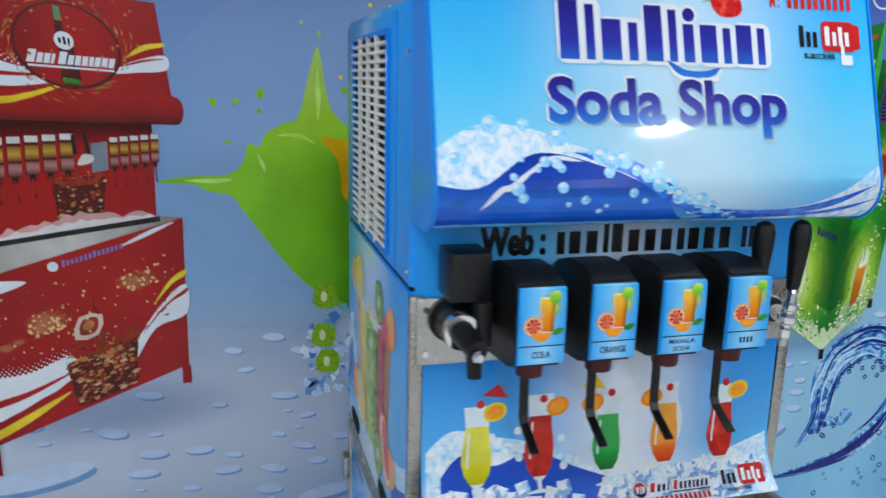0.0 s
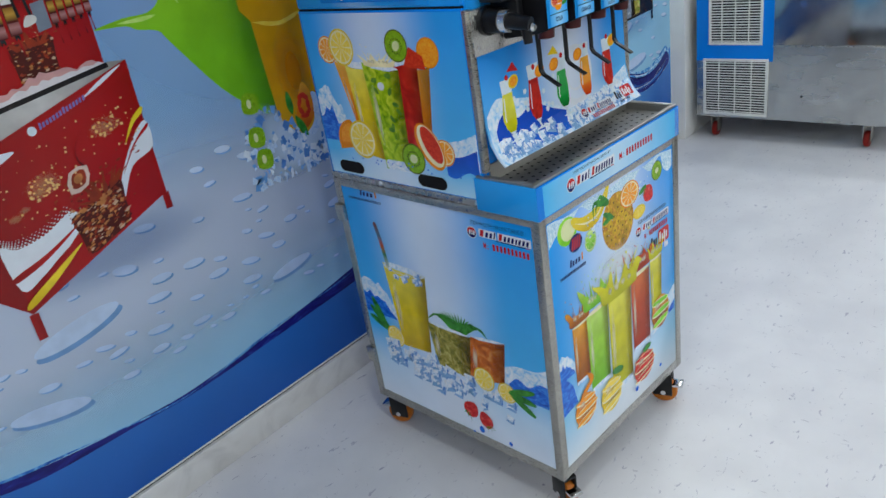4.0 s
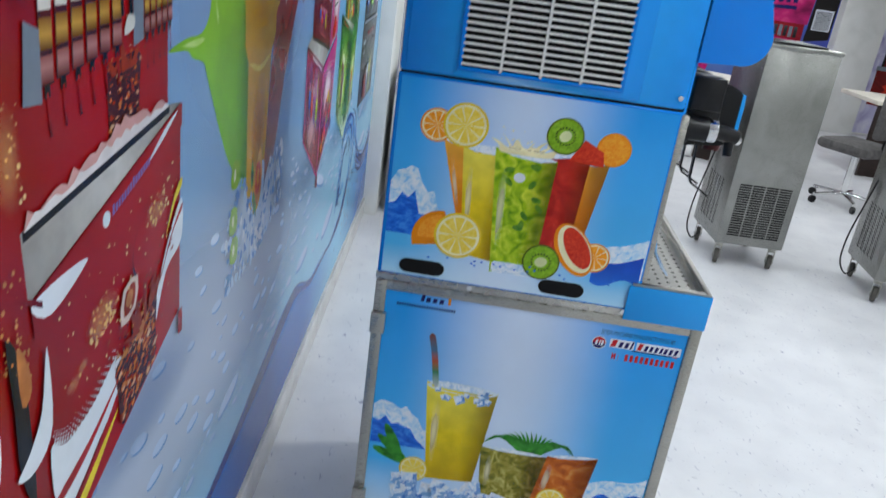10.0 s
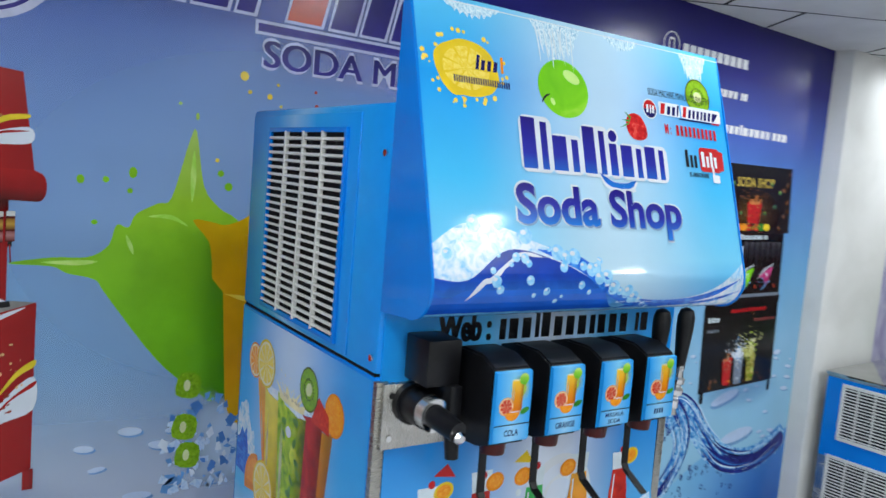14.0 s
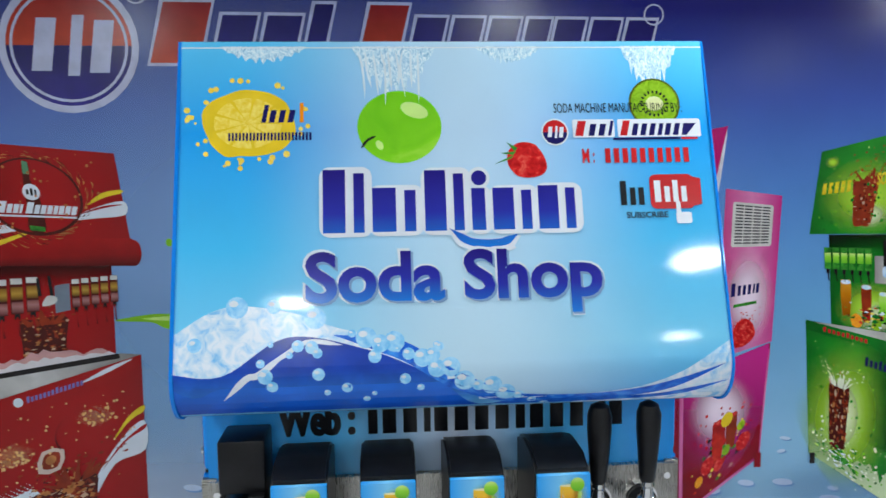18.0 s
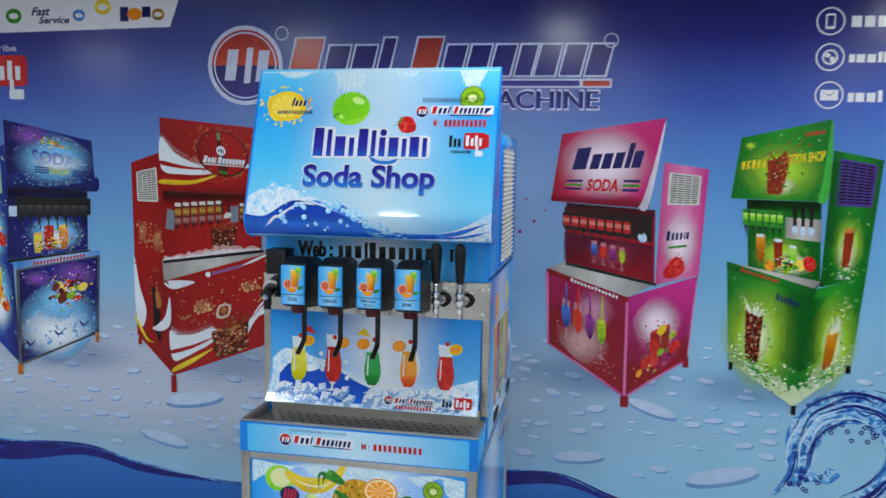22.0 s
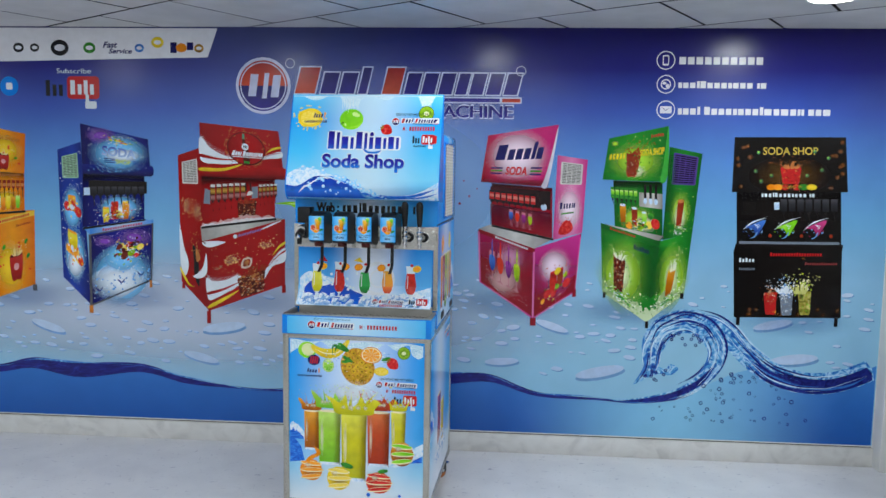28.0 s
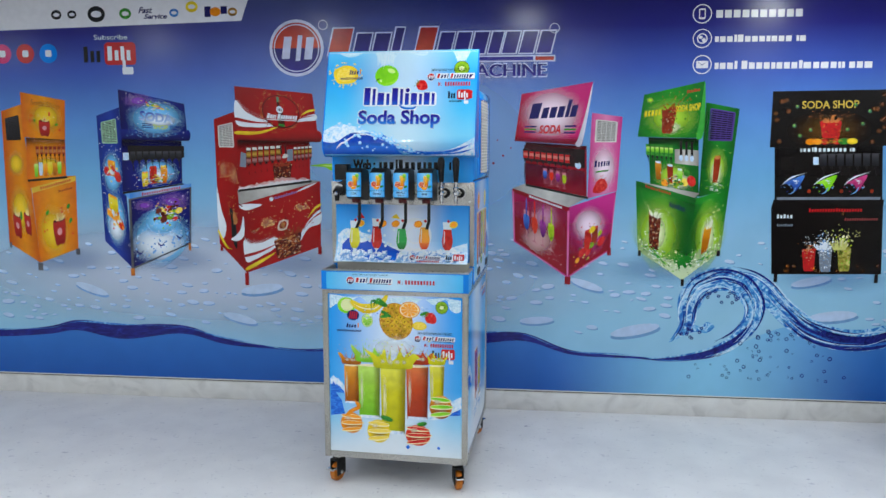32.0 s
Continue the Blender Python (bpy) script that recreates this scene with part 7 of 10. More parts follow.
def flute(s, q, u, v, w, h, mt):
    """A stemmed glass of drink."""
    s.draw("printed_stem_glass", [on(q, [(u - 0.5 * w, v), (u + 0.5 * w, v), (u + 0.06 * w, v + 0.07 * h), (u + 0.06 * w, v + 0.3 * h), (u + 0.45 * w, v + 0.5 * h), (u + 0.42 * w, v + h), (u - 0.42 * w, v + h), (u - 0.45 * w, v + 0.5 * h), (u - 0.06 * w, v + 0.3 * h), (u - 0.06 * w, v + 0.07 * h)])], FLUTE)
    s.draw("printed_drink", [on(q, flow([(u, v + 0.3 * h), (u + 0.42 * w, v + 0.48 * h), (u + 0.4 * w, v + 0.82 * h), (u - 0.4 * w, v + 0.82 * h), (u - 0.42 * w, v + 0.48 * h)], 3))], mt)


FLUTE = ink("printed_flute", C(190, 130, 140), rough=0.24)
COLA = [ink("printed_cola_dark", C(84, 22, 12), rough=0.24, vary=0.2), ink("printed_cola_brown", C(156, 50, 22), rough=0.24, vary=0.2), ink("printed_cola_amber", C(206, 128, 68), rough=0.24, vary=0.2), ink("printed_cola_pale", C(206, 166, 134), rough=0.24, vary=0.1)]
SPARK = ink("printed_spark", C(236, 190, 130), rough=0.24)
BURST = soft("printed_burst_glow", C(240, 170, 110), 0.42, 2.0, 0.0)
RED_M = ink("printed_red", [(0.0, C(140, 10, 12)), (0.4, C(166, 14, 16)), (0.8, C(172, 16, 18)), (1.0, C(156, 12, 14))], axis=0, rough=0.22, vary=0.05, scale=5)
RED_D = ink("printed_red_side", [(0.0, C(160, 14, 14)), (1.0, C(138, 10, 12))], axis=0, rough=0.22, vary=0.06, scale=7)
RED_ROLL = ink("printed_red_roll", [(0.0, C(80, 4, 6)), (0.4, C(150, 12, 14)), (1.0, C(178, 18, 18))], rough=0.22)
GOLD = ink("printed_gold", [(0.0, C(96, 56, 14)), (0.5, C(196, 150, 56)), (1.0, C(130, 84, 24))], rough=0.24)
PINKROW = ink("printed_pink_cap", [(0.0, C(96, 30, 30)), (0.6, C(176, 120, 116)), (1.0, C(140, 80, 76))], rough=0.24)


def halftone(s, q, pts, mt, rows=4, size=0.0022, gap=0.02):
    """Rows of dots that thin out above a line."""
    line, out = spline([(u, v, 0) for u, v in pts], 12), []
    for j in range(rows):
        for k, p in enumerate(line):
            if (k + j) % 2 == 0:
                c = q(p.x, p.y + gap * (j + 0.6))
                out.append(ell(c[0], c[1], size * (1 - 0.2 * j), n=6))
    s.draw("printed_halftone", out, mt, kind="stuff")


# red
hq = quad((-0.532, 1.462), (-0.078, 1.448), (-0.110, 1.705), (-0.540, 1.748))
bq = quad((-0.537, 1.19), (-0.131, 1.245), (-0.130, 1.45), (-0.532, 1.462))
lq = quad((-0.497, 0.73), (-0.078, 0.885), (-0.076, 1.24), (-0.535, 1.108))
sq_ = quad((-0.653, 0.89), (-0.497, 0.725), (-0.536, 1.615), (-0.661, 1.572))
s = printed_machine("bright red soda machine with cola splashes, printed picture", (RED_M, RED_M, RED_M, RED_D, TRAY_STEEL), hq, bq, lq, sq_, VENT_W, RED_ROLL)
s.draw("printed_swoosh", [on(hq, flow([(0.0, 0.74), (0.12, 0.55), (0.3, 0.42), (0.5, 0.38), (0.62, 0.36), (0.4, 0.27), (0.2, 0.25), (0.0, 0.30)], 4))], INK_WHITE)
s.draw("printed_swoosh_line", [on(hq, flow([(0.0, 0.42), (0.25, 0.36), (0.56, 0.36), (0.25, 0.325), (0.0, 0.36)], 4))], RED_M)
s.draw("printed_yellow_line", [on(hq, flow([(0.0, 0.16), (0.3, 0.18), (0.6, 0.34), (0.3, 0.13), (0.0, 0.1)], 4))], BANANA)
s.draw("printed_swoosh", [on(hq, flow([(0.74, 0.4), (0.84, 0.5), (1.0, 0.58), (1.0, 0.46), (0.86, 0.42)], 4))], INK_WHITE)
s.draw("printed_yellow_line", [on(hq, flow([(0.82, 0.53), (0.92, 0.61), (1.0, 0.65), (1.0, 0.68), (0.9, 0.64)], 4))], BANANA)
s.draw("printed_swoosh_line", [on(hq, flow([(0.78, 0.45), (0.9, 0.53), (1.0, 0.55), (0.9, 0.51)], 4))], RED_M)
halftone(s, hq, [(0.02, 0.72), (0.12, 0.57), (0.3, 0.43), (0.45, 0.39)], INK_WHITE)
r = random.Random(31)
ringq = lambda a, f: hq(0.57 + 0.235 * f * math.cos(a), 0.58 + 0.33 * f * math.sin(a))
for k, mt in enumerate((COLA[1], COLA[2], COLA[0], COLA[2])):
    out = []
    for _ in range(46):
        a, d = r.uniform(0, 6.28), r.uniform(0.03, 0.14)
        f = r.uniform(0.96, 1.12 + 0.2 * max(0, math.sin(3 * a + 1)))
        out.append([ringq(a - d, f), ringq(a, f + 0.03), ringq(a + d, f + 0.06), ringq(a, f + 0.07 * r.random())])
    s.draw("printed_splash_ring", out, mt, kind="stuff", overlap=True)
s.draw("printed_oval_edge", [on(hq, ell(0.57, 0.58, 0.235, 0.325, 40))], COLA[0])
s.draw("printed_oval", [on(hq, ell(0.57, 0.585, 0.222, 0.305, 40))], RED_M)
s.draw("printed_bottle", [on(hq, flow([(0.525, 0.3), (0.6, 0.29), (0.605, 0.45), (0.59, 0.62), (0.565, 0.72), (0.565, 0.86), (0.535, 0.865), (0.53, 0.72), (0.53, 0.6), (0.53, 0.45)], 3))], COLA[0])
s.draw("printed_bottle_neck", [on(hq, [(0.533, 0.77), (0.565, 0.765), (0.562, 0.87), (0.535, 0.875)])], ink("printed_bottle_green", C(96, 150, 110), rough=0.24))
s.draw("printed_bottle_foot", [on(hq, [(0.53, 0.3), (0.6, 0.29), (0.602, 0.33), (0.53, 0.34)])], LEAF)
s.draw("printed_bottle_label", [on(hq, ell(0.56, 0.62, 0.042, 0.068))], INK_WHITE)
s.draw("printed_label_mark", [on(hq, rect(0.535, 0.6, 0.548, 0.64)), on(hq, rect(0.556, 0.59, 0.568, 0.65)), on(hq, rect(0.576, 0.6, 0.585, 0.64))], DARK_INK, kind="stuff")
s.draw("wordmark", [on(hq, p) for p in bars(0.385, 0.44, 0.765, 0.535, NAME_A + [0.45] + NAME_B, 0.2, (0, 5), 0.8)] + [on(hq, rect(0.39, 0.41, 0.76, 0.425))], INK_WHITE, kind="stuff")
speckle(s, hq, 40, 0.003, COLA[2], 3, (0.25, 0.3, 0.9, 0.97))
fizz(s, bq, 0.62, 0.06, 0.26, 0.42, COLA, 3, 0.85, 44, 0.5, COLA[0])
spray(s, bq, 0.62, 0.42, 0.32, 0.22, COLA[1], 4)
valve_row(s, bq, 0.12, 0.62, 0.5, 0.84, 6, ((0.0, 1.0, COLA[0]), (0.02, 0.34, PINKROW), (0.4, 0.76, GOLD), (0.84, 1.0, VENT_W)), 0.16, RED_ROLL, 0.06)
valve_row(s, bq, 0.78, 1.04, 0.56, 0.86, 5, ((0.0, 1.0, COLA[0]), (0.02, 0.34, PINKROW), (0.4, 0.76, GOLD), (0.84, 1.0, VENT_W)), 0.16, RED_ROLL, 0.04)
s.draw("printed_tap_block", [on(bq, [(0.69, 0.52), (0.77, 0.54), (0.77, 0.82), (0.69, 0.8)])], INK_GREY)
s.draw("printed_tap_block", [on(bq, [(0.03, 0.46), (0.12, 0.44), (0.12, 0.72), (0.05, 0.76)])], INK_GREY)
s.draw("printed_tap", [on(bq, flow([(0.62, 0.6), (0.69, 0.62), (0.7, 0.68), (0.65, 0.7)], 3))], VENT_W)
s.draw("printed_tap_handle", [on(bq, [(0.6, 0.7), (0.62, 0.7), (0.61, 0.88), (0.595, 0.88)])], DARK_INK)
s.draw("printed_tap_handle", [on(bq, [(0.665, 0.7), (0.685, 0.7), (0.67, 0.9), (0.655, 0.9)])], DARK_INK)
for k in range(2):
    s.draw("printed_ice_line", [on(bq, [(0, 0)] + [(u, (0.03 + 0.07 * rng.random() + 0.07 * math.exp(-((u - 0.6) / 0.2) ** 2)) * (1 - 0.45 * k)) for u in np.arange(0.02, 1.0, 0.035)] + [(1, 0)])], (ink("printed_ice_blush", C(212, 160, 156), rough=0.24), ink("printed_ice_bright", C(226, 220, 222), rough=0.24))[k])
s.draw("printed_tray_front", [[lq(0, 1), lq(1, 1), lq(1, 0.9), lq(0, 0.88)]], RED_M)
s.draw("printed_swoosh", [on(lq, flow([(0.0, 0.99), (0.14, 0.965), (0.28, 0.9), (0.08, 0.89)], 4))], INK_WHITE)
s.draw("printed_swoosh", [on(lq, flow([(0.7, 0.94), (0.84, 0.985), (0.96, 0.99), (0.82, 0.95)], 4))], INK_WHITE)
mark_c = lq(0.4, 0.945)
s.draw("emblem_disc", [ell(mark_c[0], mark_c[1], 0.011, n=16)], GLASS_PALE)
quad_bars(s, lq, 0.44, 0.925, 0.72, 0.965, 14, ink("printed_pale_navy", C(120, 120, 190), rough=0.24), 0.05)
s.draw("printed_swoosh", [on(lq, flow([(0.0, 0.47), (0.08, 0.40), (0.24, 0.36), (0.42, 0.37), (0.44, 0.22), (0.26, 0.18), (0.12, 0.15), (0.0, 0.17)], 4))], INK_WHITE)
s.draw("printed_swoosh_line", [on(lq, flow([(0.0, 0.23), (0.2, 0.22), (0.43, 0.27), (0.2, 0.255), (0.0, 0.27)], 4))], RED_M)
s.draw("printed_swoosh_line", [on(lq, flow([(0.05, 0.12), (0.25, 0.16), (0.43, 0.23), (0.3, 0.12)], 4))], RED_M)
s.draw("printed_yellow_line", [on(lq, flow([(0.0, 0.035), (0.2, 0.07), (0.4, 0.15), (0.2, 0.12), (0.0, 0.08)], 4))], BANANA)
s.draw("printed_swoosh", [on(lq, flow([(1.0, 0.56), (0.88, 0.49), (0.74, 0.3), (0.72, 0.17), (0.84, 0.34), (1.0, 0.36)], 4))], INK_WHITE)
s.draw("printed_swoosh_line", [on(lq, flow([(1.0, 0.53), (0.88, 0.46), (0.77, 0.33), (0.9, 0.46), (1.0, 0.5)], 4))], RED_M)
s.draw("printed_yellow_line", [on(lq, flow([(1.0, 0.66), (0.92, 0.62), (0.84, 0.5), (0.93, 0.59), (1.0, 0.62)], 4))], BANANA)
halftone(s, lq, [(0.02, 0.46), (0.1, 0.39), (0.24, 0.355), (0.4, 0.37)], INK_WHITE, 4, 0.0026, 0.016)
fizz(s, lq, 0.57, 0.035, 0.34, 0.3, COLA, 6, 0.92, 90, 0.3, COLA[0])
scatter(s, lq, 0.6, 0.3, 0.26, 0.2, (COLA[0], COLA[1], COLA[2]), 63, 34, 0.03)
spray(s, lq, 0.62, 0.33, 0.3, 0.2, COLA[1], 5, 7)
s.draw("printed_ice_cube", [on(lq, flow([(0.45, 0.46), (0.56, 0.44), (0.59, 0.56), (0.48, 0.59)], 2))], ink("printed_cube_pale", C(222, 196, 180), rough=0.24))
s.draw("printed_ice_cube_core", [on(lq, flow([(0.475, 0.48), (0.55, 0.465), (0.565, 0.55), (0.495, 0.565)], 3))], COLA[1])
s.draw("printed_ice_cube_core", [on(lq, ell(0.52, 0.52, 0.028, 0.03, 14))], COLA[2])
for u, v, w in ((0.34, 0.63, 0.13), (0.3, 0.6, 0.06), (0.76, 0.7, 0.12), (0.14, 0.56, 0.05), (0.2, 0.57, 0.04)):
    glow(s, lq, u, v, w, w * 0.6, BURST)
speckle(s, lq, 70, 0.0028, SPARK, 8, (0.08, 0.45, 0.95, 0.86))
speckle(s, lq, 40, 0.004, SPARK, 9, (0.24, 0.56, 0.42, 0.7))
speckle(s, lq, 30, 0.004, SPARK, 10, (0.66, 0.64, 0.86, 0.76))
s.draw("printed_emblem_ring", [[lq(0.68 + 0.13 * f * math.cos(a + d), 0.64 + 0.14 * f * math.sin(a + d)) for f, d in ((0.93, 0), (1.0, 0), (1.0, 0.2), (0.93, 0.2))] for a in np.arange(0.5, 3.6, 0.2)], RED_ROLL, kind="stuff")
s.draw("printed_side_bottle", [on(sq_, flow([(0.5, 0.14), (0.66, 0.1), (0.68, 0.24), (0.64, 0.33), (0.48, 0.36), (0.5, 0.25)], 3))], DARK_INK)
speckle(s, sq_, 34, 0.003, COLA[2], 7, (0.4, 0.3, 0.8, 0.46))
s.draw("printed_side_foam", [on(sq_, flow([(0.6, 0.26), (0.74, 0.29), (0.72, 0.33), (0.6, 0.35)], 3))], COLA[2])
for u, v in ((0.3, 0.62), (0.72, 0.6)):
    glow(s, sq_, u, v, 0.2, 0.075, BURST)
speckle(s, sq_, 50, 0.003, SPARK, 17, (0.1, 0.54, 0.9, 0.68))
s.draw("printed_swoosh", [on(sq_, flow([(0.0, 0.46), (0.14, 0.3), (0.3, 0.2), (0.16, 0.08), (0.0, 0.14)], 4))], INK_WHITE)
s.draw("printed_swoosh", [on(sq_, flow([(0.45, 0.13), (0.7, 0.16), (0.98, 0.24), (1.0, 0.36), (0.85, 0.26), (0.65, 0.19)], 4))], INK_WHITE)
s.draw("printed_yellow_line", [on(sq_, flow([(0.0, 0.11), (0.3, 0.05), (0.5, 0.07), (0.25, 0.03), (0.0, 0.08)], 4))], BANANA)
s.draw("printed_fold", [on(sq_, [(0.0, 0.42), (1.0, 0.415), (1.0, 0.424), (0.0, 0.428)])], RED_ROLL)
for p, q in (((-0.512, 0.66), (-0.49, 0.73)), ((-0.094, 0.84), (-0.074, 0.885)), ((-0.648, 0.85), (-0.632, 0.88))):
    s.draw("printed_foot", [rect(p[0], p[1], q[0], q[1])], RED_D)

# blue
NAVY_M = ink("printed_deep_navy", [(0.0, C(14, 14, 84)), (0.5, C(24, 34, 138)), (1.0, C(16, 18, 96))], axis=0, rough=0.22, vary=0.08, scale=6)
BLUE_D = ink("printed_blue_side", [(0.0, C(18, 40, 130)), (0.5, C(30, 60, 160)), (1.0, C(14, 18, 96))], axis=0, rough=0.22, vary=0.08)
BLUE_ROLL = ink("printed_blue_roll", [(0.0, C(12, 12, 70)), (1.0, C(22, 34, 130))], rough=0.22)
BLUE_GLOW = soft("printed_blue_glow", C(120, 196, 246), 1.0, 2.0, 0.25)
WHITE_GLOW = soft("printed_white_glow", C(236, 244, 252), 0.95, 2.0, 0.1)
VIOLET_GLOW = soft("printed_violet_glow", C(150, 90, 200), 0.7, 2.0, 0.0)
PALE_TRAY = ink("printed_tray_pale", [(0.0, C(50, 130, 214)), (0.5, C(176, 206, 236)), (1.0, C(70, 140, 220))], axis=0, rough=0.24)
MINT_VENT = ink("printed_mint_vent", C(150, 196, 160), rough=0.3)
PLUM = ink("printed_plum", C(110, 40, 30), rough=0.24)
hq = quad((-1.194, 1.464), (-0.812, 1.455), (-0.825, 1.654), (-1.201, 1.735))
bq = quad((-1.204, 1.172), (-0.854, 1.224), (-0.849, 1.455), (-1.194, 1.466))
lq = quad((-1.166, 0.742), (-0.818, 0.893), (-0.804, 1.204), (-1.163, 1.135))
sq_ = quad((-1.323, 0.896), (-1.167, 0.742), (-1.2, 1.637), (-1.333, 1.593))
s = printed_machine("deep blue soda machine with fruit, printed picture", (NAVY_M, NAVY_M, NAVY_M, BLUE_D, PALE_TRAY), hq, bq, lq, sq_, MINT_VENT, BLUE_ROLL)
glow(s, hq, 0.55, 0.5, 0.5, 0.5, BLUE_GLOW)
glow(s, hq, 0.3, 0.84, 0.3, 0.2, VIOLET_GLOW)
glow(s, hq, 0.6, 0.46, 0.34, 0.2, WHITE_GLOW)
scatter(s, hq, 0.56, 0.8, 0.3, 0.16, (ICE_WHITE, INK_ICE, BERRY, KIWI_FLESH, LEMON_FLESH), 71, 16, 0.05)
speckle(s, hq, 90, 0.0022, ICE_WHITE, 72)
speckle(s, hq, 40, 0.004, ICE_MID, 73, (0.05, 0.05, 0.95, 0.3))
quad_words(s, hq, "SODA", 0.3, 0.42, 0.8, 0.64, ink("printed_soda_blue", [(0.0, C(190, 214, 240)), (1.0, C(30, 60, 170))], rough=0.24), 0.1, 0.04)
quad_words(s, hq, "SHOP", 0.5, 0.26, 0.72, 0.37, ink("printed_shop_lime", C(190, 206, 70), rough=0.24), 0.0, 0.03)
s.draw("printed_stripe", [on(hq, rect(a, v, a + 0.16, v + 0.02)) for a in (0.33, 0.75) for v in (0.27, 0.31, 0.35)], NAVY_M, kind="stuff")
glow(s, bq, 0.6, 0.32, 0.4, 0.32, BLUE_GLOW)
glow(s, bq, 0.6, 0.26, 0.26, 0.2, WHITE_GLOW)
cup(s, bq, 0.52, 0.1, 0.12, 0.34, JUICE_RED, BLOOD_FLESH)
cup(s, bq, 0.7, 0.08, 0.11, 0.36, JUICE_ORANGE, LEMON_FLESH)
cup(s, bq, 0.38, 0.06, 0.1, 0.28, JUICE_YELLOW, ORANGE_FLESH)
scatter(s, bq, 0.6, 0.16, 0.42, 0.2, (ORANGE_FLESH, BERRY, KIWI_FLESH, INK_ICE, COLA[0], LEMON_FLESH), 74, 22, 0.05)
speckle(s, bq, 60, 0.0025, ICE_WHITE, 75, (0.05, 0.02, 0.95, 0.55))
s.draw("printed_valve_rail", [on(bq, rect(0.1, 0.6, 1.04, 0.88))], DARK_INK)
valve_row(s, bq, 0.14, 1.02, 0.58, 0.76, 8, ((0.0, 1.0, BLACK_VALVE),), 0.14)
s.draw("printed_tap", [on(bq, rect(0.02, 0.6, 0.12, 0.74))], INK_ICE)
s.draw("printed_tray_front", [[lq(0, 1), lq(1, 1), lq(1, 1.06), lq(0, 1.08)]], PALE_TRAY)
quad_bars(s, lq, 0.2, 1.01, 0.84, 1.055, 16, INK_RED, 0.02)
glow(s, lq, 0.5, 0.3, 0.6, 0.5, BLUE_GLOW)
glow(s, lq, 0.46, 0.22, 0.56, 0.3, WHITE_GLOW)
glow(s, lq, 0.5, 0.55, 0.36, 0.26, BLUE_GLOW)
glow(s, lq, 0.7, 0.82, 0.34, 0.2, VIOLET_GLOW)
glow(s, lq, 0.24, 0.86, 0.24, 0.1, VIOLET_GLOW)
scatter(s, lq, 0.62, 0.66, 0.34, 0.26, (INK_ICE, PLUM, BERRY, KIWI_FLESH, LEMON_FLESH, COLA[0]), 76, 20, 0.06)
for u, v, mt, w in ((0.47, 0.72, PLUM, 0.05), (0.62, 0.72, BERRY, 0.05), (0.55, 0.56, PLUM, 0.065), (0.66, 0.58, KIWI_FLESH, 0.06), (0.8, 0.64, LEMON_FLESH, 0.06), (0.74, 0.52, BERRY, 0.045)):
    s.draw("printed_fruit", [on(lq, flow([(u - w, v), (u - 0.3 * w, v - 0.8 * w), (u + 0.9 * w, v - 0.3 * w), (u + 0.7 * w, v + 0.7 * w), (u - 0.4 * w, v + 0.9 * w)], 3))], mt)
scatter(s, lq, 0.62, 0.68, 0.36, 0.28, (ICE_WHITE, DARK_INK), 77, 24, 0.026)
speckle(s, lq, 120, 0.0026, ICE_WHITE, 78)
speckle(s, lq, 60, 0.006, ICE_MID, 79, (0.05, 0.04, 0.95, 0.36))
s.draw("printed_lace", [p for u in (0.14, 0.5, 0.82) for p in [on(lq, c) for c in band([(u - 0.07, 0.24), (u, 0.16), (u + 0.06, 0.2)], 0.02)]], NAVY_M, kind="stuff")
BRONZE = mottle("printed_bronze", [(0.3, C(40, 42, 50)), (0.7, C(96, 96, 100))], 20)
for r_ in (rect(-0.02, 0, 0.02, 1), rect(0.98, 0, 1.0, 1), rect(0, 0.98, 1, 1.0), rect(0, -0.015, 1, 0.012)):
    s.draw("printed_frame", [on(lq, r_)], BRONZE)
glow(s, sq_, 0.5, 0.58, 0.46, 0.18, BLUE_GLOW)
glow(s, sq_, 0.5, 0.26, 0.48, 0.22, BLUE_GLOW)
glow(s, sq_, 0.5, 0.2, 0.4, 0.12, WHITE_GLOW)
speckle(s, sq_, 110, 0.0026, ICE_WHITE, 81)
cup(s, sq_, 0.5, 0.56, 0.3, 0.1, JUICE_ORANGE, ORANGE_FLESH)
cup(s, sq_, 0.45, 0.28, 0.36, 0.13, JUICE_YELLOW, ORANGE_FLESH)
for u, v, mt in ((0.3, 0.27, ORANGE_FLESH), (0.68, 0.24, BLOOD_FLESH), (0.72, 0.56, BERRY), (0.3, 0.58, BERRY)):
    s.draw("printed_side_fruit", [on(sq_, ell(u, v, 0.13, 0.035, 14))], mt)
scatter(s, sq_, 0.5, 0.26, 0.36, 0.1, (BLOOD_FLESH, LEMON_FLESH, ICE_WHITE, ORANGE_FLESH), 82, 18, 0.09)
scatter(s, sq_, 0.5, 0.58, 0.34, 0.08, (BERRY, LEMON_FLESH, ICE_WHITE), 83, 14, 0.09)
s.draw("printed_foot", [rect(-1.178, 0.70, -1.155, 0.742)], ORANGE_WHEEL)
s.draw("printed_foot", [rect(-0.832, 0.85, -0.818, 0.89)], ORANGE_WHEEL)

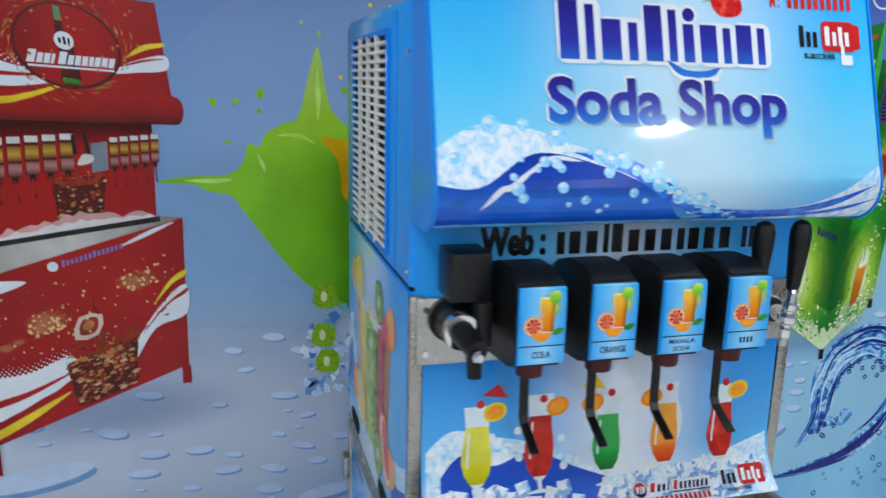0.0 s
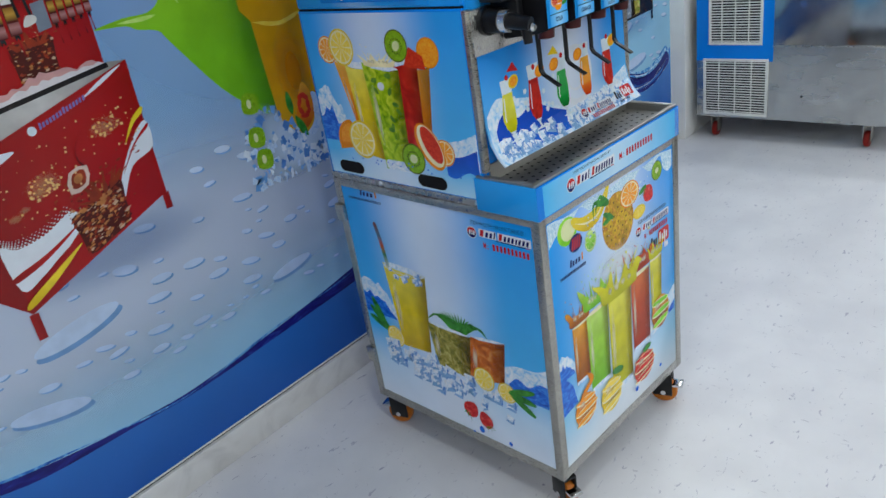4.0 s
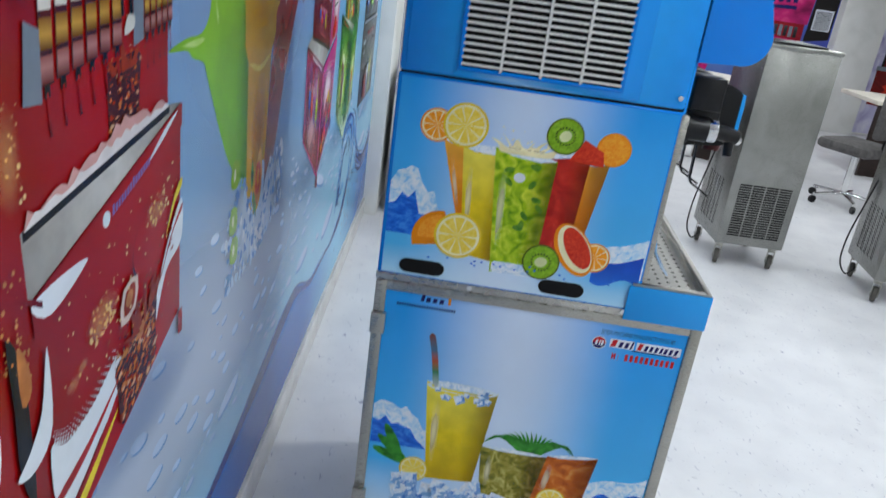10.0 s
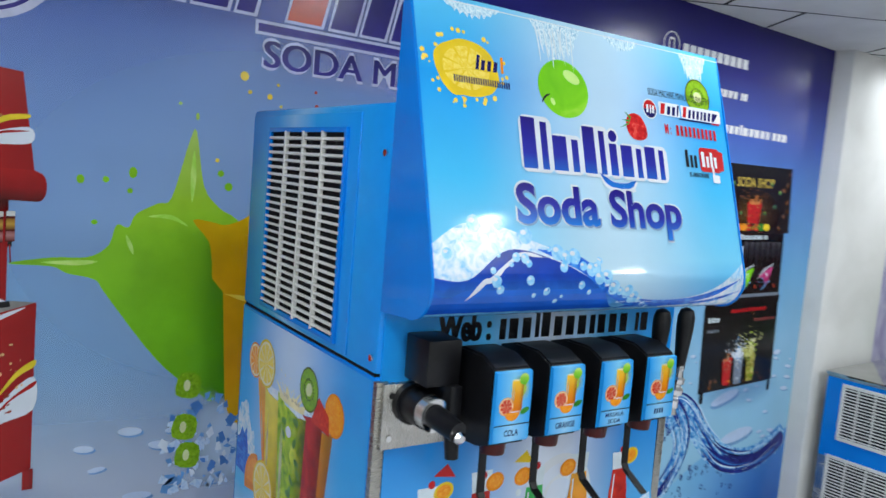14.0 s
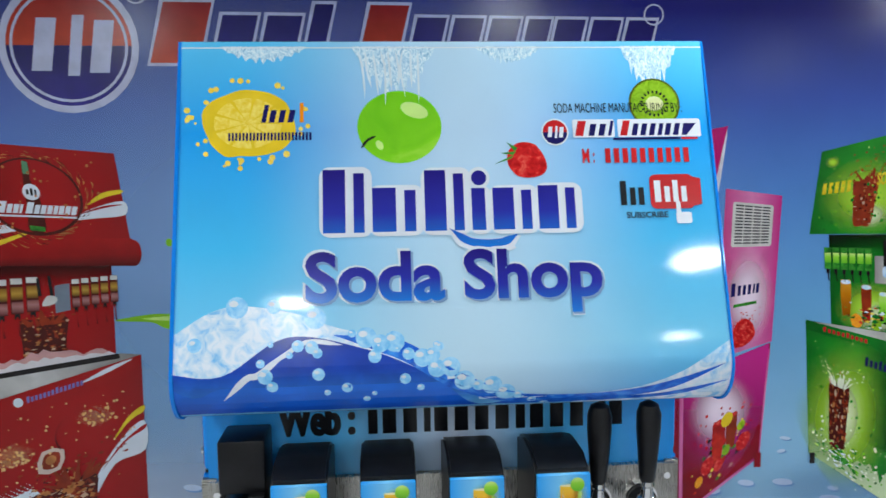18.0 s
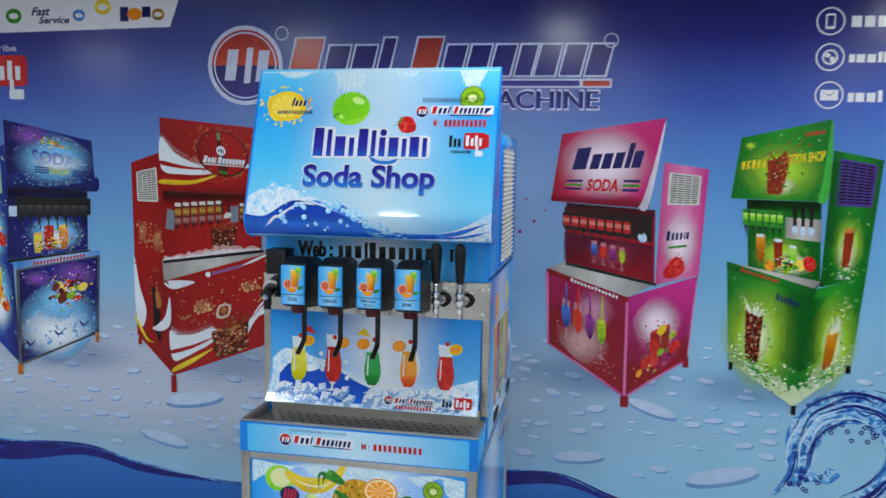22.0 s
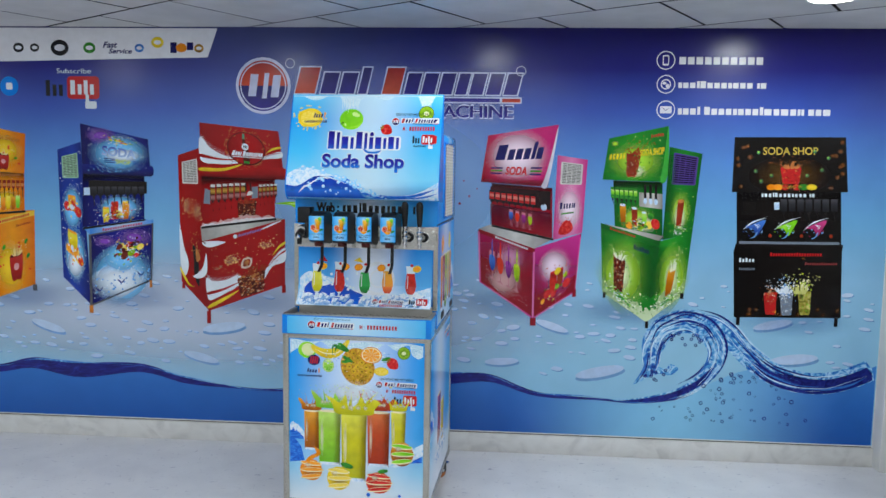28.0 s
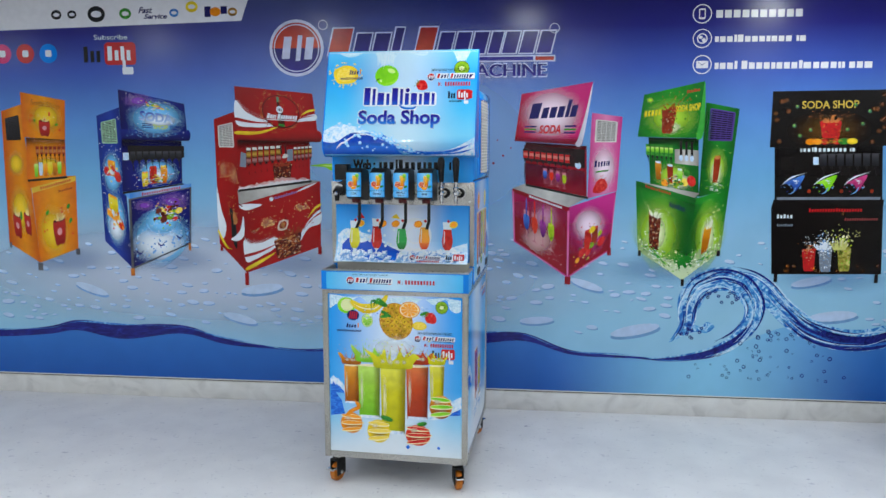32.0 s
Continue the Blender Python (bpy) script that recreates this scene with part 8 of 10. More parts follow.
# orange
OR_M = ink("printed_orange", [(0.0, C(214, 104, 6)), (0.5, C(232, 150, 14)), (1.0, C(212, 104, 8))], axis=0, rough=0.22, vary=0.06)
OR_D = ink("printed_orange_side", [(0.0, C(190, 76, 4)), (0.55, C(226, 140, 14)), (1.0, C(196, 84, 6))], axis=0, rough=0.22, vary=0.06)
YELLOW_GLOW = soft("printed_yellow_glow", C(246, 210, 40), 0.9, 2.0, 0.1)
PAPER_CUP = ink("printed_red_cup", [(0.0, C(130, 14, 12)), (0.5, C(176, 26, 22)), (1.0, C(190, 44, 34))], rough=0.24)
hq = quad((-1.772, 1.475), (-1.525, 1.46), (-1.511, 1.676), (-1.774, 1.724))
bq = quad((-1.764, 1.238), (-1.532, 1.259), (-1.525, 1.465), (-1.757, 1.472))
lq = quad((-1.721, 0.765), (-1.486, 0.85), (-1.475, 1.262), (-1.744, 1.191))
sq_ = quad((-1.902, 0.876), (-1.721, 0.765), (-1.774, 1.656), (-1.894, 1.619))
s = printed_machine("orange soda machine with red cups, printed picture", (OR_M, OR_M, OR_M, OR_D, OR_M), hq, bq, lq, sq_, DARK_INK, line=BLACK_VALVE)
for q, u, v, w, h in ((hq, 0.55, 0.5, 0.45, 0.45), (lq, 0.4, 0.35, 0.45, 0.4), (sq_, 0.5, 0.3, 0.45, 0.2), (bq, 0.55, 0.3, 0.45, 0.3), (sq_, 0.5, 0.62, 0.4, 0.1)):
    glow(s, q, u, v, w, h, YELLOW_GLOW)
quad_words(s, hq, "Soda Shop", 0.22, 0.72, 0.88, 0.88, mottle("printed_brown", [(0.4, C(96, 44, 14)), (0.7, C(140, 70, 20))], 20), 0.2, 0.0)
for q, u, v, w, h, k in ((hq, 0.52, 0.08, 0.26, 0.34, 4), (lq, 0.56, 0.16, 0.3, 0.32, 5), (sq_, 0.34, 0.1, 0.28, 0.15, 6), (sq_, 0.72, 0.16, 0.24, 0.13, 7)):
    cup(s, q, u, v, w, h, PAPER_CUP, COLA[0])
    s.draw("printed_cup_mark", [on(q, ell(u, v + 0.5 * h, 0.2 * w, 0.16 * h, 14))], ink("printed_cup_mark_ink", C(220, 150, 150), rough=0.24))
    spray(s, q, u + 0.05 * w, v + 0.98 * h, 0.8 * w, 0.55 * h, ink("printed_cream", C(238, 214, 150), rough=0.24), k, 7)
for q, u, v in ((lq, 0.84, 0.42), (lq, 0.3, 0.62), (hq, 0.8, 0.36), (hq, 0.28, 0.4), (sq_, 0.5, 0.26), (lq, 0.8, 0.62)):
    s.draw("printed_leaf", [on(q, ell(u, v, 0.045, 0.03, 12, 30))], LEAF)
for q in (hq, lq):
    speckle(s, q, 14, 0.006, BERRY, 18, (0.1, 0.1, 0.9, 0.7))
quad_bars(s, bq, 0.2, 0.9, 0.9, 0.97, 14, COLA[2], 0.0)
valve_row(s, bq, 0.24, 1.02, 0.6, 0.8, 7, ((0.0, 1.0, COLA[1]), (0.2, 0.6, COLA[2])), 0.2)
for k in range(6):
    cup(s, bq, 0.24 + 0.12 * k, 0.06 + 0.03 * (k % 2), 0.1, 0.3, (JUICE_LIME, INK_ICE, JUICE_ORANGE, JUICE_YELLOW, JUICE_AMBER, JUICE_LIME)[k])
s.draw("printed_tray_front", [[lq(0, 1), lq(1, 1), lq(1, 0.93), lq(0, 0.93)]], ink("printed_tray_yellow", C(226, 186, 60), rough=0.24))
quad_bars(s, lq, 0.2, 0.945, 0.9, 0.985, 14, INK_RED, 0.02)
quad_bars(s, lq, 0.6, 0.84, 0.92, 0.87, 8, COLA[1], 0.02)
for r_ in (rect(-1.735, 0.72, -1.705, 0.765), rect(-1.5, 0.815, -1.476, 0.85), rect(-1.9, 0.85, -1.885, 0.88)):
    s.draw("printed_foot", [r_], BRONZE)

# pink
PINK_M = ink("printed_pink", [(0.0, C(160, 12, 30)), (0.4, C(206, 40, 110)), (1.0, C(196, 20, 110))], axis=0, rough=0.22, vary=0.06)
PINK_L = ink("printed_pink_side", [(0.0, C(200, 60, 130)), (0.5, C(226, 130, 180)), (1.0, C(200, 40, 130))], axis=0, rough=0.22, vary=0.06)
CRIMSON = ink("printed_crimson", [(0.0, C(132, 8, 22)), (0.6, C(152, 12, 32)), (1.0, C(138, 8, 34))], axis=0, rough=0.22, vary=0.06)
PINK_GLOW = soft("printed_pink_glow", C(246, 226, 240), 0.97, 2.0, 0.12)
MAGENTA_GLOW = soft("printed_magenta_glow", C(214, 50, 150), 0.8, 2.0, 0.0)
hq = quad((0.969, 1.456), (1.318, 1.435), (1.366, 1.757), (1.003, 1.697))
bq = quad((1.030, 1.234), (1.349, 1.166), (1.342, 1.43), (1.026, 1.45))
lq = quad((0.974, 0.929), (1.260, 0.739), (1.256, 1.111), (0.962, 1.209))
sq_ = quad((1.352, 1.158), (1.503, 1.199), (1.520, 1.579), (1.365, 1.600))
ls = quad((1.260, 0.739), (1.478, 0.891), (1.500, 1.196), (1.256, 1.111))
s = printed_machine("pink and crimson soda machine, printed picture", (PINK_M, CRIMSON, CRIMSON, PINK_L, TRAY_STEEL), hq, bq, lq, sq_, VENT_W, None, (ls, CRIMSON), (0.14, 0.66, 0.86, 0.93))
glow(s, hq, 0.5, 0.55, 0.5, 0.5, MAGENTA_GLOW)
glow(s, hq, 0.48, 0.52, 0.52, 0.56, PINK_GLOW)
s.draw("printed_shade", [on(hq, rect(0.0, 0.0, 1.0, 0.16))], veil("printed_crimson_foot", C(130, 6, 24), [(0.0, 0.9), (1.0, 0.0)], 1))
s.draw("printed_hood_curl", [on(hq, flow([(0.9, 0.0), (0.99, 0.01), (1.01, 0.5), (1.0, 0.98), (0.97, 0.5), (0.93, 0.12)], 4))], ink("printed_curl_white", [(0.0, C(190, 180, 196)), (1.0, C(236, 232, 240))], axis=0, rough=0.24))
s.draw("sign_word", [on(hq, p) for p in bars(0.16, 0.46, 0.86, 0.76, [1.5, 1, 1, 1, 0.6, 1], 0.08, (0, 4), 0.8, 0.66)], INK_NAVY, kind="stuff")
quad_words(s, hq, "SODA", 0.34, 0.17, 0.66, 0.33, INK_RED, 0.05, 0.04)
for a in (0.12, 0.7):
    for v, mt in ((0.18, INK_NAVY), (0.235, LEAF), (0.29, INK_NAVY)):
        s.draw("printed_stripe", [on(hq, rect(a, v, a + 0.17, v + 0.03))], mt)
s.draw("printed_shade", [on(bq, rect(-0.02, 0.56, 0.97, 0.93))], ink("printed_valve_board", [(0.0, C(70, 14, 22)), (1.0, C(24, 10, 14))], axis=0, rough=0.24, vary=0.1))
s.draw("printed_shade", [on(bq, rect(-0.02, 0.0, 0.97, 0.5))], veil("printed_plum_veil", C(96, 4, 44), [(0.0, 0.0), (1.0, 0.8)], 1))
valve_row(s, bq, -0.04, 0.74, 0.6, 0.84, 8, ((0.0, 1.0, DARK_INK), (0.1, 0.8, INK_RED), (0.34, 0.62, ink("printed_cherry_valve", C(222, 120, 110), rough=0.24))), 0.1)
s.draw("printed_tap", [on(bq, ell(0.86, 0.6, 0.05, 0.07, 12))], INK_ICE)
s.draw("printed_tap_handle", [on(bq, rect(0.83, 0.64, 0.87, 0.8))], DARK_INK)
glow(s, bq, 0.5, 0.28, 0.35, 0.25, soft("printed_rose_glow", C(190, 60, 90), 0.6))
for k, mt in enumerate((BERRY_BLUE, BLOOD_FLESH, VIOLET_DRINK, JUICE_GREEN)):
    flute(s, bq, 0.32 + 0.105 * k, 0.1 - 0.01 * k, 0.07, 0.34, mt)
s.draw("printed_shade", [on(lq, rect(0.0, 0.5, 1.0, 0.95))], veil("printed_magenta_veil", C(176, 20, 84), [(0.0, 0.0), (1.0, 0.75)], 1))
speckle(s, lq, 60, 0.003, FLUTE, 85, (0.1, 0.08, 0.9, 0.4))
glow(s, lq, 0.45, 0.3, 0.4, 0.26, soft("printed_warm_rose", C(226, 176, 176), 0.75))
glow(s, lq, 0.58, 0.72, 0.3, 0.24, soft("printed_upper_rose", C(226, 160, 196), 0.7))
for k, mt in enumerate((BERRY_BLUE, BLOOD_FLESH, VIOLET_DRINK, JUICE_GREEN)):
    flute(s, lq, 0.24 + 0.15 * k, 0.2 + 0.012 * k, 0.115, 0.5, mt)
    s.draw("printed_pour", [on(lq, flow([(0.235 + 0.15 * k, 0.6), (0.25 + 0.15 * k, 0.6), (0.256 + 0.15 * k, 0.78), (0.25 + 0.15 * k, 0.9), (0.24 + 0.15 * k, 0.9), (0.232 + 0.15 * k, 0.76)], 3))], mt)
s.draw("printed_tray_front", [[lq(0, 1.0), lq(1, 1.0), lq(1, 0.93), lq(0, 0.93)]], CRIMSON)
quad_bars(s, lq, 0.3, 0.945, 0.9, 0.985, 14, GLASS_PALE, 0.0)
for q in (lq, ls):
    for r_ in (rect(-0.01, 0, 0.02, 0.95), rect(0.98, 0, 1.0, 0.95), rect(0, -0.01, 1, 0.015)):
        s.draw("printed_frame", [on(q, r_)], PINK_L)
s.draw("printed_shade", [on(ls, rect(0.02, 0.3, 0.98, 1.0))], veil("printed_side_veil", C(206, 44, 140), [(0.0, 0.1), (1.0, 0.95)], 1))
glow(s, ls, 0.5, 0.5, 0.5, 0.46, MAGENTA_GLOW)
glow(s, ls, 0.46, 0.62, 0.42, 0.3, PINK_GLOW)
spray(s, ls, 0.5, 0.3, 0.4, 0.3, JUICE_RED, 31, 7)
scatter(s, ls, 0.48, 0.26, 0.42, 0.24, (BERRY, CRIMSON, JUICE_RED, DARK_INK, LEMON_FLESH, LEAF, COLA[3]), 84, 16, 0.06)
cup(s, ls, 0.44, 0.24, 0.14, 0.3, JUICE_RED, BERRY)
cup(s, ls, 0.6, 0.28, 0.13, 0.26, COLA[1], BERRY)
for u, v, w, mt in ((0.32, 0.24, 0.08, BERRY), (0.54, 0.52, 0.07, LEMON_RIND), (0.55, 0.27, 0.05, KIWI_FLESH), (0.72, 0.4, 0.05, JUICE_GREEN), (0.46, 0.19, 0.06, BERRY), (0.76, 0.25, 0.09, BERRY), (0.22, 0.16, 0.05, ORANGE_FLESH)):
    s.draw("printed_fruit", [on(ls, ell(u, v, w, w * 0.8, 16))], mt)
glow(s, sq_, 0.5, 0.34, 0.5, 0.34, PINK_GLOW)
s.draw("sign_word", [on(sq_, p) for p in bars(0.18, 0.36, 0.72, 0.44, [1.3, 1, 1, 1, 0.6, 1], 0.05, (0,))], INK_NAVY, kind="stuff")
s.draw("printed_stripe", [on(sq_, rect(0.24, 0.29, 0.66, 0.31))], LEAF)
s.draw("printed_side_fruit", [on(sq_, flow([(0.18, 0.06), (0.46, 0.03), (0.66, 0.08), (0.6, 0.17), (0.42, 0.21), (0.24, 0.15)], 3))], BERRY)
spray(s, sq_, 0.42, 0.14, 0.4, 0.12, BERRY, 32, 7)
for r_ in (rect(1.245, 0.70, 1.275, 0.742), rect(1.462, 0.86, 1.482, 0.9)):
    s.draw("printed_foot", [r_], CRIMSON)

# green
GREEN_M = ink("printed_green", [(0.0, C(14, 112, 30)), (0.5, C(36, 150, 40)), (1.0, C(14, 108, 30))], axis=0, rough=0.22, vary=0.08)
GREEN_D = ink("printed_green_side", [(0.0, C(8, 90, 24)), (0.5, C(24, 128, 36)), (1.0, C(10, 86, 26))], axis=0, rough=0.22, vary=0.08)
LIME_GLOW = soft("printed_lime_glow", C(176, 222, 60), 1.0, 2.0, 0.05)
CREAM_GLOW = soft("printed_cream_glow", C(240, 246, 200), 0.9, 2.0, 0.0)
VIOLET_VENT = ink("printed_violet_vent", C(70, 44, 130), rough=0.3)
hq = quad((1.599, 1.478), (1.915, 1.471), (1.923, 1.757), (1.625, 1.690))
bq = quad((1.671, 1.238), (1.917, 1.190), (1.905, 1.47), (1.654, 1.475))
lq = quad((1.620, 0.889), (1.852, 0.735), (1.906, 1.164), (1.598, 1.252))
sq_ = quad((1.917, 1.170), (2.068, 1.211), (2.100, 1.618), (1.934, 1.651))
ls = quad((1.852, 0.735), (2.040, 0.891), (2.068, 1.214), (1.906, 1.164))
s = printed_machine("green soda machine with cola and lime, printed picture", (GREEN_M, GREEN_D, GREEN_M, GREEN_D, GREEN_D), hq, bq, lq, sq_, VIOLET_VENT, None, (ls, GREEN_M), (0.14, 0.6, 0.9, 0.95), DARK_INK)
s.draw("printed_hood_curl", [on(hq, flow([(0.93, 0.0), (1.03, 0.04), (1.04, 0.5), (1.0, 1.0), (0.96, 0.3)], 4))], ink("printed_curl_green", C(60, 170, 60), rough=0.24))
glow(s, hq, 0.5, 0.4, 0.52, 0.46, LIME_GLOW)
glow(s, hq, 0.52, 0.2, 0.2, 0.16, CREAM_GLOW)
fizz(s, hq, 0.46, 0.1, 0.24, 0.48, [COLA[1], COLA[0], COLA[2], COLA[3]], 9, 0.7, 26, 0.3, COLA[1])
spray(s, hq, 0.5, 0.56, 0.28, 0.3, COLA[1], 10, 7)
s.draw("sign_word", [on(hq, p) for p in bars(0.06, 0.47, 0.34, 0.6, [1.0] * 5, 0, range(5))], BANANA, kind="stuff")
quad_words(s, hq, "SODA SHOP", 0.56, 0.5, 0.96, 0.63, BANANA, 0, 0.03)
quad_bars(s, hq, 0.72, 0.84, 0.94, 0.9, 6, INK_RED, 0)
glow(s, hq, 0.12, 0.84, 0.08, 0.08, LIME_GLOW)
glow(s, bq, 0.45, 0.25, 0.45, 0.3, LIME_GLOW)
glow(s, bq, 0.6, 0.16, 0.36, 0.2, CREAM_GLOW)
for u, v, w, h, mt in ((0.18, 0.14, 0.12, 0.36, JUICE_AMBER), (0.42, 0.1, 0.12, 0.36, COLA[1]), (0.62, 0.1, 0.1, 0.3, JUICE_LIME)):
    cup(s, bq, u, v, w, h, mt, INK_FOAM)
for u, v, w, mt in ((0.72, 0.16, 0.07, LEMON_FLESH), (0.85, 0.2, 0.09, BERRY), (0.3, 0.08, 0.07, ORANGE_FLESH), (0.54, 0.07, 0.06, KIWI_FLESH), (0.76, 0.34, 0.06, LEAF)):
    s.draw("printed_fruit", [on(bq, ell(u, v, w, w * 1.1, 16))], mt)
valve_row(s, bq, -0.06, 0.5, 0.62, 0.86, 6, ((0.0, 1.0, LEAF), (0.3, 0.75, JUICE_LIME)), 0.08)
s.draw("printed_tap_plate", [on(bq, rect(0.52, 0.5, 1.0, 0.78))], TRAY_STEEL)
for k in range(3):
    s.draw("printed_tap_handle", [on(bq, rect(0.62 + 0.11 * k, 0.66, 0.67 + 0.11 * k, 0.94))], DARK_INK)
    s.draw("printed_tap", [on(bq, ell(0.645 + 0.11 * k, 0.62, 0.04, 0.06, 10))], INK_ICE)
scatter(s, bq, 0.55, 0.14, 0.42, 0.2, (ICE_WHITE, LEAF, BERRY, LEMON_FLESH, DARK_INK, GREEN_D), 88, 14, 0.05)
s.draw("printed_tray_top", [[(1.66, 1.24), (1.92, 1.19), (1.895, 1.162), (1.605, 1.248)]], TRAY_STEEL)
s.draw("printed_tray_front", [[lq(0, 1), lq(1, 1), lq(1, 0.92), lq(0, 0.93)]], GREEN_D)
quad_bars(s, lq, 0.16, 0.95, 0.6, 0.985, 10, INK_RED, 0)
for q in (lq, ls):
    glow(s, q, 0.42 if q is lq else 0.55, 0.42, 0.6, 0.56, LIME_GLOW)
    glow(s, q, 0.4 if q is lq else 0.56, 0.4, 0.26, 0.32, CREAM_GLOW)
    s.draw("printed_foam", [on(q, [(0, 0), (1, 0)] + [(u, 0.08 + 0.1 * rng.random() + (0.1 if (u < 0.2) == (q is lq) else 0)) for u in np.arange(1.0, -0.01, -0.05)])], veil("printed_foam_veil", C(220, 240, 190), [(0.0, 0.85), (1.0, 0.15)], 1))
    speckle(s, q, 50, 0.004, CREAM, 13, (0.03, 0.02, 0.97, 0.34))
for q in (hq, lq, ls, sq_):
    speckle(s, q, 50, 0.0026, JUICE_LIME, 86, (0.05, 0.04, 0.95, 0.55 if q is sq_ else 0.92))
    speckle(s, q, 30, 0.004, GREEN_D, 87, (0.05, 0.04, 0.95, 0.55))
fizz(s, lq, 0.34, 0.16, 0.22, 0.46, COLA, 10, 0.85, 50, 0.25, COLA[0])
spray(s, lq, 0.34, 0.6, 0.24, 0.16, CREAM, 11, 7)
cup(s, ls, 0.52, 0.2, 0.22, 0.34, JUICE_AMBER, JUICE_YELLOW)
spray(s, ls, 0.56, 0.52, 0.24, 0.26, CREAM, 12, 7)
glow(s, sq_, 0.5, 0.3, 0.4, 0.26, LIME_GLOW)
glow(s, sq_, 0.5, 0.24, 0.26, 0.2, CREAM_GLOW)
cup(s, sq_, 0.5, 0.12, 0.2, 0.3, COLA[1], COLA[2])
for q, a, b, stops in ((lq, 0.55, 1.0, [(0.0, 0.0), (1.0, 0.8)]), (ls, 0.0, 0.35, [(0.0, 0.8), (1.0, 0.0)]), (sq_, 0.0, 0.3, [(0.0, 0.7), (1.0, 0.0)])):
    s.draw("printed_shade", [on(q, rect(a, 0.3, b, 0.92))], veil("printed_forest_veil", C(8, 96, 28), stops, 0))
quad_bars(s, lq, 0.58, 0.8, 0.86, 0.86, 6, INK_NAVY, 0)
for q, u, v, w, h in ((lq, 0.42, 0.1, 0.5, 0.16), (ls, 0.5, 0.1, 0.5, 0.16), (sq_, 0.5, 0.08, 0.4, 0.1)):
    scatter(s, q, u, v, w, h, (CREAM, JUICE_LIME, GREEN_M, ICE_WHITE, LEAF), 41, 34, 0.05)
for r_ in (rect(1.846, 0.705, 1.862, 0.74), rect(2.02, 0.865, 2.038, 0.895), rect(1.622, 0.86, 1.636, 0.89)):
    s.draw("printed_foot", [r_], DARK_INK)

# black
BLACK_M = ink("printed_black", [(0.0, C(14, 10, 10)), (0.5, C(22, 16, 14)), (1.0, C(14, 10, 10))], axis=0, rough=0.22, vary=0.15)
AMBER_GLOW = soft("printed_amber_glow", C(110, 70, 20), 0.7, 2.0, 0.0)
hq = quad((2.257, 1.425), (2.832, 1.434), (2.805, 1.710), (2.257, 1.704))
bq = quad((2.295, 1.16), (2.817, 1.165), (2.799, 1.434), (2.280, 1.428))
lq = quad((2.301, 0.775), (2.839, 0.785), (2.823, 1.13), (2.281, 1.12))
s = printed_machine("black soda machine with bright drinks, printed picture", (BLACK_M, BLACK_M, BLACK_M, BLACK_M, BLACK_M), hq, bq, lq, quad((2.30, 1.0), (2.4, 1.0), (2.4, 1.4), (2.3, 1.4)), BLACK_M, line=BLACK_M)
EMBER = soft("printed_ember", C(170, 100, 40), 0.6, 2.0, 0.0)
glow(s, hq, 0.5, 0.3, 0.36, 0.36, AMBER_GLOW)
quad_words(s, hq, "SODA SHOP", 0.26, 0.68, 0.75, 0.82, ink("printed_dull_gold", C(196, 170, 70), rough=0.24), 0.0, 0.02)
fizz(s, hq, 0.51, 0.16, 0.18, 0.3, [BLOOD_FLESH, COLA[0], BLOOD_FLESH, COLA[2]], 15, 0.8, 16, 0.2, INK_RED)
spray(s, hq, 0.51, 0.44, 0.2, 0.2, COLA[2], 16, 7)
for u, w, mt in ((0.34, 0.04, ORANGE_RIND), (0.4, 0.04, ORANGE_FLESH), (0.46, 0.03, BERRY), (0.56, 0.035, BERRY), (0.62, 0.05, LEAF), (0.69, 0.045, BANANA)):
    s.draw("printed_fruit", [on(hq, ell(u, 0.09, w, 0.055, 14))], mt)
for u, v in ((0.22, 0.72), (0.2, 0.38), (0.34, 0.3), (0.78, 0.4), (0.72, 0.74), (0.84, 0.62), (0.65, 0.3), (0.25, 0.2)):
    s.draw("printed_bubble", [ell(*hq(u, v), 0.009, n=12)], ink("printed_bubble_green", C(60, 110, 80), rough=0.24))
    s.draw("printed_bubble_glint", [ell(hq(u, v)[0] - 0.002, hq(u, v)[1] + 0.003, 0.004, n=8)], JUICE_LIME)
for k in range(16):
    glow(s, hq, rng.choice((rng.uniform(0.02, 0.16), rng.uniform(0.84, 0.98))), rng.uniform(0.05, 0.95), 0.025, 0.045, EMBER)
for k in range(16):
    glow(s, lq, rng.random(), rng.choice((0.05, 0.12, 0.9)), 0.02, 0.03, EMBER)
s.draw("address_line", [on(bq, p) for p in bars(0.24, 0.9, 0.76, 0.98, [0.7, 1, 1, 0.5, 1, 1, 1, 1, 0.7, 1, 1, 1, 0.45, 0.5, 1], 0, (3, 4))], GLASS_PALE, kind="stuff")
valve_row(s, bq, 0.42, 0.98, 0.62, 0.86, 7, ((0.0, 1.0, BLACK_VALVE),), 0.12)
s.draw("printed_tap", [on(bq, rect(0.36, 0.66, 0.41, 0.8))], INK_ICE)
